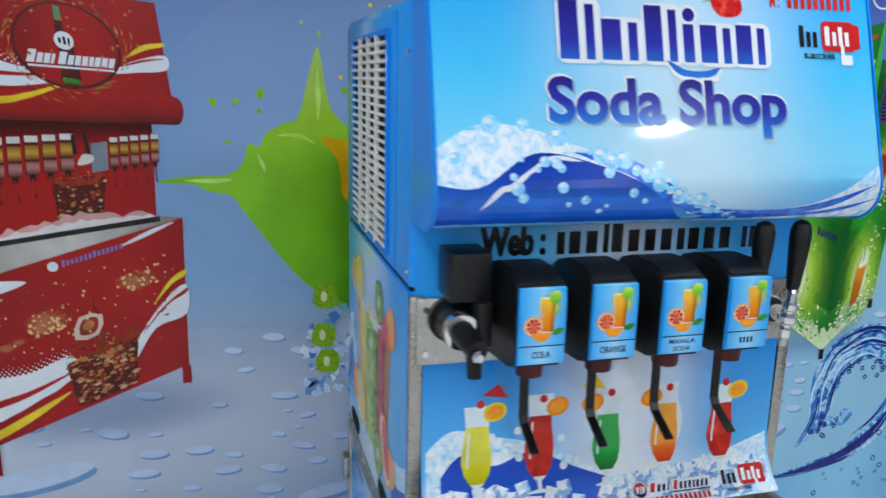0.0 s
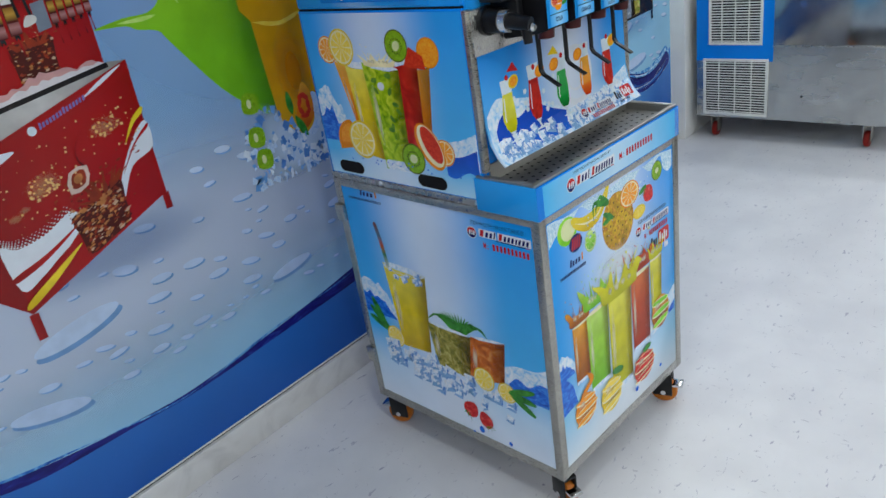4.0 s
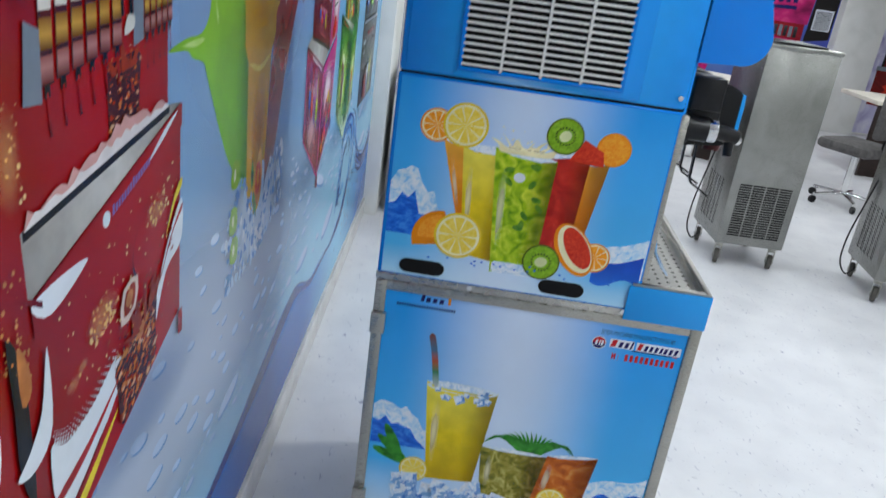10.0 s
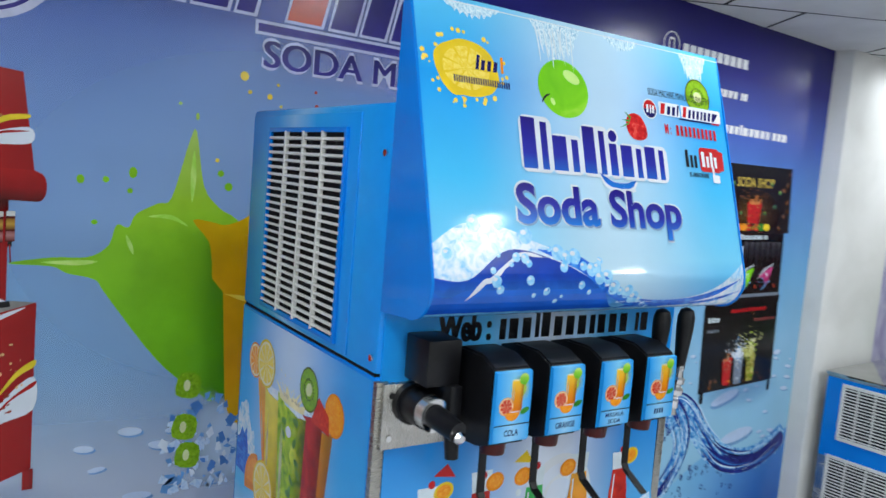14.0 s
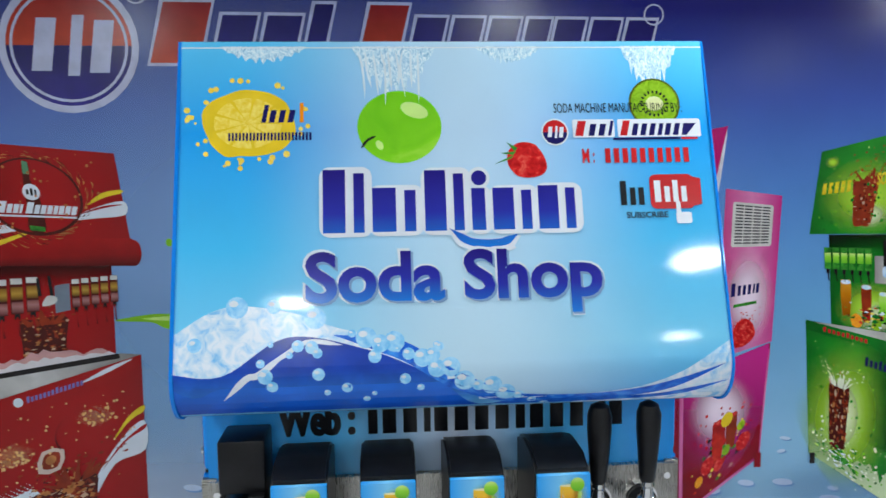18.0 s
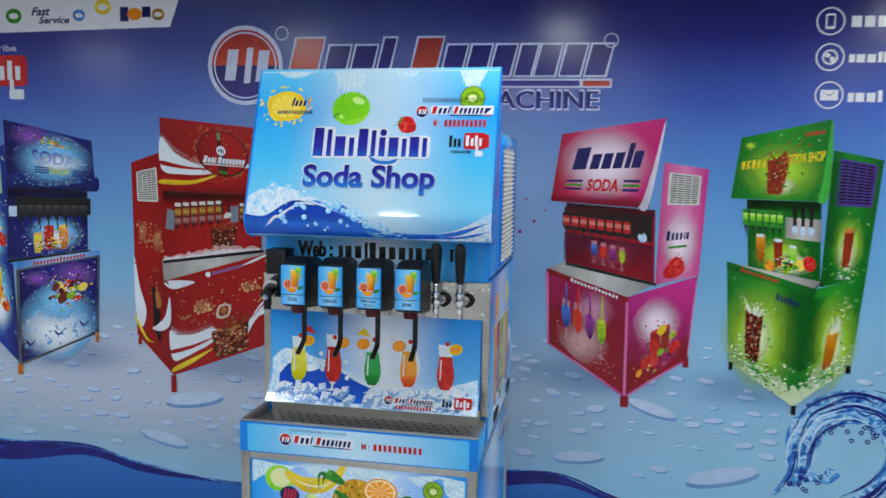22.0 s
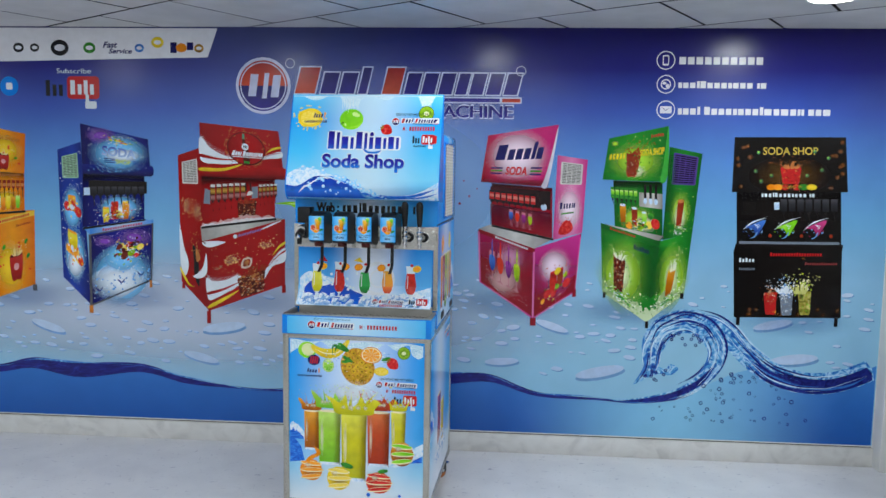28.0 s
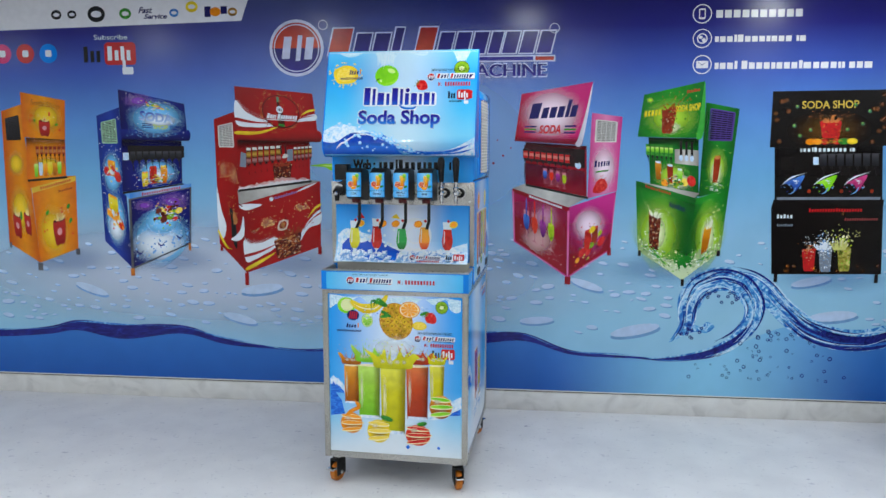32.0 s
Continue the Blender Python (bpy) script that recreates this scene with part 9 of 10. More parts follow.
for u, mt in ((0.18, BERRY_BLUE), (0.48, APPLE_GREEN), (0.76, BERRY_PINK)):
    scatter(s, bq, u, 0.3, 0.13, 0.2, (BLACK_VALVE, mt, ICE_MID), 91, 14, 0.022)
    s.draw("printed_cocktail", [on(bq, flow([(u - 0.1, 0.3), (u - 0.03, 0.3), (u + 0.01, 0.16), (u + 0.05, 0.26), (u + 0.1, 0.46), (u + 0.0, 0.4)], 3))], mt)
    s.draw("printed_cocktail_stem", [on(bq, ribbon([(u - 0.06, 0.1), (u - 0.01, 0.14), (u + 0.02, 0.24)], 0.014, (0.3, 0.1)))], ICE_MID)
    s.draw("printed_cocktail_rim", [on(bq, ribbon([(u - 0.12, 0.27), (u - 0.02, 0.42), (u + 0.13, 0.52)], 0.024, (0.5, 0.5)))], ICE_WHITE)
    scatter(s, bq, u + 0.01, 0.36, 0.1, 0.14, (ICE_WHITE, mt), 92, 12, 0.014)
    s.draw("printed_cocktail_fruit", [on(bq, ell(u + 0.14, 0.16, 0.018, 0.036, 10))], COLA[1])
s.draw("printed_tray_line", [on(bq, rect(0.02, 0.0, 0.98, 0.05))], INK_GREY)
quad_bars(s, lq, 0.34, 0.93, 0.82, 0.985, 20, INK_RED, 0.02)
quad_bars(s, lq, 0.66, 0.8, 0.96, 0.84, 14, ink("printed_dim_red", C(140, 60, 60), rough=0.24), 0.02)
quad_bars(s, lq, 0.05, 0.84, 0.2, 0.9, 5, GLASS_PALE, 0.02)
quad_bars(s, lq, 0.05, 0.72, 0.2, 0.76, 8, INK_GREY, 0.02)
fizz(s, lq, 0.34, 0.06, 0.12, 0.32, [COLA[1], BLOOD_FLESH, ORANGE_FLESH, COLA[3]], 34, 0.8, 14, 0.2, INK_RED)
fizz(s, lq, 0.49, 0.05, 0.12, 0.36, [INK_GREY, ICE_MID, ICE_WHITE, ICE_WHITE], 35, 0.8, 16, 0.3, INK_GREY)
fizz(s, lq, 0.66, 0.06, 0.12, 0.34, [MOJITO, JUICE_LIME, LEAF, COLA[3]], 36, 0.8, 14, 0.2, MOJITO)
scatter(s, hq, 0.52, 0.09, 0.24, 0.09, (BERRY, ORANGE_FLESH, LEAF, LEMON_FLESH, COLA[0]), 96, 20, 0.02)
scatter(s, lq, 0.48, 0.42, 0.16, 0.24, (ICE_WHITE, ICE_MID, ICE_WHITE), 93, 40, 0.02)
scatter(s, lq, 0.64, 0.48, 0.14, 0.26, (JUICE_GREEN, SPLASH_PALE), 94, 36, 0.018)
scatter(s, lq, 0.34, 0.4, 0.1, 0.2, (COLA[2], COLA[3]), 95, 20, 0.014)
spray(s, lq, 0.46, 0.38, 0.16, 0.22, ICE_WHITE, 37, 6)
spray(s, lq, 0.62, 0.38, 0.18, 0.3, ink("printed_pale_lime", C(206, 206, 120), rough=0.24), 38, 8)
for r_ in (rect(2.312, 0.735, 2.33, 0.78), rect(2.805, 0.74, 2.823, 0.785)):
    s.draw("printed_foot", [r_], DARK_INK)

# ---- headings of the printed wall ----
ws.layer = 60
STRIP = ink("printed_white_strip", C(232, 232, 238), rough=0.24, vary=0.03)
ws.draw("printed_badge_strip", [[(-3.4, 2.02), (-0.488, 2.088), (-0.433, 2.238), (-3.4, 2.243)]], STRIP)
EM = [(-1.53, INK_BLACK, 0.03), (-1.44, INK_BLACK, 0.026), (-1.30, INK_BLACK, 0.05), (-1.135, LEAF, 0.034), (-0.86, MIDWAVE, 0.026), (-0.76, BANANA, 0.034), (-0.535, GOLD, 0.026)]
for x, mt, r in EM:
    ws.draw("printed_badge", [ell(x, 2.135 + (0.03 if mt is BANANA else 0), r, r * 0.85, 20)], mt)
    ws.draw("printed_badge_core", [ell(x, 2.135 + (0.03 if mt is BANANA else 0), r * 0.6, r * 0.35, 16)], STRIP)
ws.draw("lettering", letters("Fast", -1.06, 2.135, -0.98, 2.168, 0.3, 0.03), INK_NAVY)
ws.draw("lettering", letters("Service", -1.03, 2.105, -0.9, 2.132, 0.3, 0.03), INK_NAVY)
ws.draw("printed_flag", [rect(-0.69, 2.11, -0.655, 2.165), rect(-0.60, 2.125, -0.565, 2.165)], INK_NAVY, kind="stuff")
ws.draw("printed_handshake", [ell(-0.63, 2.137, 0.03, 0.024, 14)], ORANGE_RIND)
ws.draw("lettering", letters("Subscribe", -1.322, 2.0, -1.13, 2.026, 0, 0.0), GLASS_PALE)
video_badge(ws, -1.385, 1.835, -1.086, 1.985, True, False)
for x, mt in ((-1.86, PINK_M), (-1.725, INK_RED), (-1.59, BLUE_VINYL)):
    ws.draw("round_badge", [ell(x, 1.93, 0.052, n=30)], mt)
    ws.draw("round_badge_mark", [rrect(x - 0.018, 1.912, x + 0.018, 1.948, 0.008)], INK_WHITE)
HALO = ink("printed_halo", C(206, 210, 236), rough=0.24)
HALO_SOFT = soft("printed_halo_glow", C(190, 186, 234), 0.3, 6.0, 0.4)
LOGO_RED = ink("printed_logo_red", [(0.0, C(206, 70, 40)), (1.0, C(160, 24, 30))], rough=0.24)
LOGO_NAVY = ink("printed_logo_navy", [(0.0, C(52, 44, 140)), (1.0, C(30, 26, 100))], rough=0.24)
mark(ws, -0.19, 1.943, 0.132, LOGO_RED, LOGO_NAVY, HALO)
ws.draw("emblem_ring", ring(-0.19, 1.943, 0.118, 0.124), HALO)
ws.draw("wordmark_glow", [rect(-0.08, 1.83, 1.24, 2.075)], soft("printed_faint_glow", C(120, 120, 200), 0.35, 6.0, 0.3))
brand_line(ws, -0.02, 1.868, 1.165, 2.04, LOGO_RED, LOGO_NAVY, HALO, 0.78, 0.007)
ws.draw("registered_mark", ring(1.165, 2.027, 0.022, 0.026, 20) + ring(-0.045, 2.06, 0.022, 0.026, 20), HALO, kind="stuff")
ws.draw("lettering_glow", [rect(0.345, 1.75, 1.17, 1.885)], HALO_SOFT)
ws.draw("lettering_outline", letters("SODA MACHINE", 0.383, 1.781, 1.133, 1.857, 0, 0.035), HALO, kind="stuff", overlap=True)
for d in (-0.0026, 0.0026, 0.0):
    ws.draw("lettering", letters("SODA MACHINE", 0.39 + d, 1.788, 1.126 + d, 1.85, 0, 0.0), LOGO_NAVY)
for x, z in ((1.895, 2.086), (1.9, 1.966), (1.905, 1.838)):
    ws.draw("contact_ring", ring(x, z, 0.042, 0.047), STRIP)
ws.draw("phone_symbol", [rrect(1.879, 2.06, 1.911, 2.112, 0.006)], STRIP)
ws.draw("phone_screen", [rect(1.884, 2.069, 1.906, 2.105)], LOGO_NAVY)
ws.draw("globe_symbol", ring(1.9, 1.966, 0.02, 0.026, 24), STRIP)
ws.draw("globe_land", [ell(1.892, 1.972, 0.01, 0.008, 10), ell(1.908, 1.958, 0.009, 0.011, 10)], STRIP, kind="stuff")
ws.draw("envelope_symbol", [rect(1.876, 1.82, 1.934, 1.856)], STRIP)
ws.draw("envelope_flap", [[(1.878, 1.854), (1.905, 1.834), (1.932, 1.854), (1.905, 1.838)]], LOGO_NAVY)
ws.draw("number_line", bars(1.962, 2.066, 2.385, 2.103, [1.0] * 10, 0, range(10), 0.78), STRIP, kind="stuff")
ws.draw("address_line", bars(1.962, 1.948, 2.405, 1.983, [0.7, 1, 1, 0.5, 1, 1, 1, 1, 0.7, 1, 1, 1, 0.45, 0.5, 1], 0, (3, 4), 0.78), STRIP, kind="stuff")
ws.draw("mail_line", bars(1.966, 1.815, 2.73, 1.855, [0.7, 1, 1, 0.5, 0.45, 1, 1, 1, 1, 0.7, 1, 1, 1, 0.6, 1.3, 1, 1.3, 1, 0.5, 0.5, 0.45, 1, 1, 1.3], 0, (3, 5, 13), 0.78), STRIP, kind="stuff")

# ---- posters on the farther walls ----
POSTER_PURPLE = ink("poster_purple", [(0.0, C(70, 60, 130)), (0.5, C(48, 34, 96)), (1.0, C(40, 26, 84))], rough=0.25)
POSTER_LILAC = mottle("poster_lilac", [(0.3, C(160, 152, 200)), (0.55, C(206, 204, 230)), (0.8, C(236, 236, 244))], 3.0, 7, 1.6, 0.25)
POSTER_GREEN = mottle("poster_green", [(0.3, C(20, 80, 24)), (0.55, C(60, 150, 40)), (0.8, C(150, 200, 70))], 5, 6, 1.4, 0.25)


def poster(name_label, m, x0, x1, z0, z1, mt):
    p = tagged(part("wall_poster", add_box(bmesh.new(), x0, z0, 0.0, x1, z1, 0.004), mt, None), name_label, "wall poster", "posters on the far walls")
    p.matrix_basis = m
    return Sheet(p, None, None, 254)


def small_machine(s, x0, x1, z0, z1, mt, dark, lean=0.0):
    """A far printed machine: hood, valve row, tray and cabinet."""
    w, h = x1 - x0, z1 - z0
    q = lambda u, v: (x0 + w * u, z0 + h * v + lean * w * (u - 0.5) * (v - 0.45))
    s.draw("printed_cabinet", [on(q, rect(0.04, 0.0, 0.98, 0.42))], mt)
    s.draw("printed_tray", [on(q, rect(0.0, 0.42, 1.0, 0.46))], dark)
    s.draw("printed_body", [on(q, rect(0.08, 0.46, 0.94, 0.72))], dark)
    s.draw("printed_valves", [on(q, rect(0.14 + 0.11 * k, 0.6, 0.22 + 0.11 * k, 0.68)) for k in range(7)], INK_GREY, kind="stuff")
    s.draw("printed_hood", [on(q, [(0.0, 0.7), (1.0, 0.7), (0.93, 1.0), (0.05, 1.0)])], mt)
    s.draw("printed_hood_word", [on(q, p) for p in bars(0.25, 0.82, 0.75, 0.9, [1.0] * 5, 0, range(5))], INK_WHITE, kind="stuff")
    s.draw("printed_burst", [blob(random.Random(int(x0 * 50) + 90), *q(0.5, 0.22), w * 0.22, h * 0.1, 0.4, 18)], BLOOD_FLESH if mt is not RED_M else COLA[1])


POSTER_DEEP = print2d("poster_deep_blue", [(0.0, C(36, 28, 84)), (0.3, C(58, 52, 132)), (0.55, C(74, 92, 178)), (0.72, C(64, 76, 160)), (1.0, C(44, 40, 112))], C(110, 150, 214), 0.5, 0.4, axes=(0, 1), rough=0.25, gain=0.5)
POSTER_ICE = mottle("poster_ice", [(0.36, C(50, 50, 130)), (0.48, C(86, 104, 178)), (0.56, C(158, 178, 218)), (0.64, C(98, 120, 190)), (0.8, C(58, 62, 146))], 9, 9, 2.2, 0.25)
POSTER_ICE_FADE = veil("poster_ice_fade", C(70, 84, 170), [(0.0, 1.0), (1.0, 0.0)], 1)
POSTER_NAVY = mottle("poster_navy_machine", [(0.3, C(14, 12, 40)), (0.55, C(34, 34, 92)), (0.8, C(80, 90, 170))], 6)
POSTER_LIT = mottle("poster_lit_panel", [(0.3, C(30, 24, 110)), (0.45, C(60, 150, 200)), (0.55, C(190, 220, 210)), (0.65, C(90, 170, 90)), (0.8, C(60, 30, 130))], 7, 5, 1.6, 0.2)
POSTER_TEAL = mottle("poster_dark_machine", [(0.3, C(8, 16, 18)), (0.7, C(26, 58, 60))], 6)
POSTER_RED = mottle("poster_red_machine", [(0.25, C(50, 6, 10)), (0.5, C(112, 16, 18)), (0.7, C(140, 24, 22)), (0.9, C(166, 70, 40))], 4, 5, 1.2, 0.25)
POSTER_MAGENTA = mottle("poster_magenta_machine", [(0.3, C(120, 10, 70)), (0.6, C(196, 30, 110)), (0.85, C(226, 90, 150))], 4, 5, 1.0, 0.25)


def far_machine(s, hood, low, hood_mt, body_mt, cab_mt, panel_mt=None, sign=(0.2, 0.35, 0.8, 0.7), sign_mt=INK_WHITE, splash=None, side=None, side_mt=None):
    """A printed machine far off: hood (lower left, lower right, upper right, upper left), dark body with valves, tray and cabinet."""
    (ax, ay), (bx, by), (cx, cy), (dx, dy) = hood
    h, (lx, lz), (rx, rz) = quad(*hood), low[0], low[1]
    w = bx - ax
    body = quad((ax + 0.06 * w, ay - 0.42 * (ay - lz)), (bx - 0.04 * w, by - 0.42 * (by - rz)), (bx - 0.05 * w, by + 0.02), (ax + 0.07 * w, ay + 0.02))
    cab = quad((lx, lz), (rx, rz), (bx, by - 0.46 * (by - rz)), (ax, ay - 0.46 * (ay - lz)))
    if side:
        s.draw("printed_side", [side], side_mt)
    s.draw("printed_body", [on(body, rect(0, 0, 1, 1))], body_mt)
    s.draw("printed_splash_panel", [on(body, rect(0.06, 0.05, 0.94, 0.5))], splash or cab_mt)
    for k in range(7):
        s.draw("printed_valve", [on(body, rect(0.1 + 0.115 * k, 0.56, 0.18 + 0.115 * k, 0.86))], INK_GREY if k % 2 else BLACK_VALVE)
    s.draw("printed_tray", [on(cab, rect(-0.02, 0.97, 1.02, 1.12))], INK_GREY)
    s.draw("printed_cabinet", [on(cab, rect(0, 0, 1, 1))], cab_mt)
    s.draw("printed_cabinet_shade", [on(cab, rect(0.03, 0.05, 0.97, 0.32))], GLASS_SHADE)
    r = random.Random(int(ax * 100) + 7)
    s.draw("printed_burst", [blob(r, *cab(0.52, 0.5), 0.26 * w, 0.16 * (ay - lz), 0.45, 22)], splash or BLOOD_FLESH)
    s.draw("printed_hood", [on(h, rect(0, 0, 1, 1))], hood_mt)
    if panel_mt:
        s.draw("printed_hood_panel", [on(h, rect(0.05, 0.1, 0.94, 0.9))], panel_mt)
    s.draw("printed_hood_word", [on(h, p) for p in bars(*sign, [1.2, 1, 1, 1], 0, (0,), low=0.8)], sign_mt, kind="stuff")
    s.draw("printed_hood_line", [on(h, rect(sign[0] + 0.04, sign[1] - 0.14, sign[2] - 0.04, sign[1] - 0.06))], sign_mt)


def far_ground(s, x0, x1, z1=2.24):
    s.draw("printed_ice_sky", [rect(x0, 1.72, x1, z1)], POSTER_ICE)
    s.draw("printed_ice_fade", [rect(x0, 1.7, x1, 2.0)], POSTER_ICE_FADE)


EAST = LEFT(8.75)
s = poster("deep blue splash poster with red and navy soda machines", EAST, -1.48, 0.445, 0.02, 2.24, POSTER_DEEP)
far_ground(s, -1.48, 0.445)
far_machine(s, ((-1.063, 1.39), (-0.617, 1.346), (-0.646, 1.818), (-1.076, 1.938)), ((-1.13, 0.65), (-0.648, 0.83)), POSTER_RED, BLACK_M, POSTER_RED, None, (0.3, 0.4, 0.75, 0.62), BLACK_VALVE)
far_machine(s, ((0.179, 1.27), (0.45, 1.22), (0.452, 1.537), (0.179, 1.621)), ((0.2, 0.76), (0.42, 0.7)), POSTER_TEAL, BLACK_M, POSTER_NAVY, None, (0.3, 0.4, 0.7, 0.6), INK_GREY)
far_machine(s, ((-0.43, 1.255), (0.181, 1.293), (0.16, 1.815), (-0.386, 1.594)), ((-0.442, 0.33), (0.183, 0.152)), POSTER_NAVY, BLACK_M, POSTER_NAVY, POSTER_LIT, (0.22, 0.28, 0.72, 0.56), INK_WHITE, BLOOD_FLESH)
mark(s, -0.342, 2.126, 0.05)
brand_line(s, -0.729, 1.9, -0.086, 2.0)
s = poster("deep blue splash poster with pink soda machines", EAST, 0.815, 3.49, 0.02, 2.24, POSTER_DEEP)
far_ground(s, 0.815, 3.49)
far_machine(s, ((1.164, 1.151), (2.063, 1.109), (2.08, 1.507), (1.179, 1.683)), ((1.1, 0.25), (1.95, 0.1)), PALEWAVE, CRIMSON, POSTER_MAGENTA, CRIMSON, (0.22, 0.42, 0.78, 0.62), BERRY_BLUE, None, [(0.931, 1.015), (1.164, 0.96), (1.179, 1.683), (0.962, 1.383)], POSTER_MAGENTA)
far_machine(s, ((2.537, 1.258), (3.16, 1.25), (3.192, 1.845), (2.421, 1.75)), ((2.5, 0.35), (3.3, 0.25)), POSTER_MAGENTA, CRIMSON, POSTER_MAGENTA, None, (0.2, 0.42, 0.75, 0.72), INK_NAVY, None, [(3.16, 1.05), (3.47, 1.1), (3.48, 1.6), (3.19, 1.6)], DARK_INK)
s.draw("printed_vent", [rect(3.22, 1.2, 3.45, 1.45)], INK_WHITE)
s.draw("printed_vent_slots", [rect(3.235, 1.215 + 0.02 * k, 3.435, 1.226 + 0.02 * k) for k in range(11)], VENT_GAP, kind="stuff")
mark(s, 1.504, 2.121, 0.055)
brand_line(s, 1.024, 1.86, 1.8, 1.98)
s = poster("pale blue poster with a red soda machine", EAST, 4.07, 4.95, 0.02, 2.24, POSTER_LILAC)
far_machine(s, ((4.2, 1.2), (4.8, 1.2), (4.78, 1.6), (4.22, 1.65)), ((4.2, 0.4), (4.8, 0.35)), POSTER_RED, BLACK_M, POSTER_RED)
NFAR = FRONT(1.75)
s = poster("pale splash poster strip on white wall", NFAR, 3.64, 4.66, 0.05, 2.23, POSTER_LILAC)
s = poster("green poster with drinks and fruit", NFAR, 4.67, 5.42, 0.3, 2.23, POSTER_DEEP)
small_machine(s, 4.7, 5.38, 1.25, 2.14, POSTER_GREEN, GREEN_D, 0.2)
small_machine(s, 4.72, 5.3, 0.36, 1.12, BLUE_M, CRIMSON, 0.2)
s = poster("dark purple glossy poster on white wall", NFAR, 5.43, 6.48, 0.05, 2.23, POSTER_PURPLE)
s = poster("lilac glossy poster with drinks", NFAR, 6.49, 7.05, 0.05, 2.23, POSTER_LILAC)
small_machine(s, 6.55, 6.98, 1.0, 1.9, PINK_L, GREEN_D, 0.2)
s = poster("blue poster beside the corner pier", NFAR, 7.56, 8.49, 0.05, 2.23, POSTER_DEEP)
small_machine(s, 7.7, 8.3, 0.9, 1.9, BLUE_M, BLACK_M, 0.2)

cctv = tagged(new("security_camera"), "small black security camera on a white bracket", "security camera")
block("bracket", 7.09, 1.54, 2.06, 7.15, 1.6, 2.12, WHITE_PLASTIC, cctv, 0.004)
cyl("camera_body", (7.12, 1.56, 2.1), (6.97, 1.45, 2.06), 0.032, BLACK, cctv)
cyl("sunshade", (7.11, 1.55, 2.112), (6.95, 1.435, 2.07), 0.036, BLACK, cctv, r1=0.038)


# ---- vents for the steel machines ----
def grille(parent, x, y0, y1, z0, z1, frame_mt, n, ups=3, rim=0.014):
    g = new("vent_grille")
    g.parent = parent
    block("vent_backing", x - 0.003, y0 + 0.004, z0 + 0.004, x - 0.001, y1 - 0.004, z1 - 0.004, DARK, g)
    for a in ((y0, z0, y1, z0 + rim), (y0, z1 - rim, y1, z1), (y0, z0 + rim, y0 + rim, z1 - rim), (y1 - rim, z0 + rim, y1, z1 - rim)):
        block("vent_frame", x - 0.012, a[0], a[1], x, a[2], a[3], frame_mt, g, 0.003)
    first = None
    for k in range(n):
        z = z0 + rim + (z1 - z0 - 2 * rim) * (k + 0.5) / n
        if first is None:
            first = block("slat", 0, y0 + rim, -0.0026, 0.007, y1 - rim, 0.0026, frame_mt, g)
            o = first
        else:
            o = new("slat", first.data)
            o.parent = g
        o.matrix_basis = Matrix.Translation((x - 0.0095, 0, z)) @ Matrix.Rotation(radians(14), 4, "Y")
    for k in range(1, ups + 1):
        y = y0 + (y1 - y0) * k / (ups + 1)
        block("upright", x - 0.0105, y - 0.002, z0 + rim, x - 0.003, y + 0.002, z1 - rim, frame_mt, g)


# ---- the long steel soda counter ----
CX0, CX1 = 3.098, 5.32
counter = tagged(new("soda_counter"), "long scuffed stainless steel soda counter on small red wheels", "soda counter")
ON_COUNTER = Matrix.Translation((-0.01, -0.075, 0.052))
counter.matrix_basis = ON_COUNTER
prof = [(1.55, 0.085), (0.62, 0.085)] + [(0.62 - 0.2 * math.sin(radians(a)), 0.27 - 0.185 * math.cos(radians(a))) for a in range(0, 91, 10)][1:] + [(0.42, 0.475), (0.615, 0.485), (0.612, 0.765), (1.55, 0.765)]
SCUFFED = metal_of("scuffed_steel", (0.5, 0.5, 0.485), 0.16, 0.34, (1, 1, 3), 5.0)
part("body", extrude_profile(prof, CX0, CX1), SCUFFED, counter)
MIRROR_STEEL = metal_of("mirror_steel", (0.5, 0.5, 0.485), 0.05, 0.16, (1, 1, 1), 5.0)
block("top", CX0 - 0.004, 0.6, 0.765, CX1 + 0.004, 1.56, 0.782, MIRROR_STEEL, counter, 0.003)
block("glass_cover", 3.62, 0.98, 0.784, 4.55, 1.53, 0.792, mottle("green_sticker", [(0.3, C(14, 46, 24)), (0.55, C(40, 120, 50)), (0.8, C(120, 180, 120))], 7, 6, 1.6, 0.1), counter, 0.002, "green printed sheet under glass")
part("upper_end", extrude_profile([(1.14, 0.487), (0.62, 0.487), (0.617, 0.763), (1.14, 0.763)], CX0 - 0.004, CX0), MIRROR_STEEL, counter, "polished steel end panel")
block("panel_joint", CX0 - 0.006, 0.62, 0.478, CX0, 1.14, 0.486, STEEL_H, counter, 0.001)
grille(counter, CX0, 1.195, 1.48, 0.487, 0.742, WHITE_PLASTIC, 16)
grille(counter, CX0, 1.16, 1.51, 0.10, 0.412, WHITE_PLASTIC, 20)
# flat blue strip on the counter's end, around the upper grille
block("blue_patch", CX0 - 0.0015, 1.14, 0.40, CX0, 1.55, 0.76, BLUE_VINYL, counter, 0, "flat blue strip on the end panel")
cyl("lock", (CX0 - 0.006, 1.0, 0.69), (CX0 + 0.002, 1.0, 0.69), 0.018, CHROME, counter)
cyl("screw", (CX0 - 0.003, 0.99, 0.22), (CX0 + 0.002, 0.99, 0.22), 0.006, DARK, counter, seg=10)
block("drip_tray", CX0 + 0.02, 0.425, 0.478, CX1 - 0.02, 0.6, 0.496, STEEL_H, counter, 0.002)
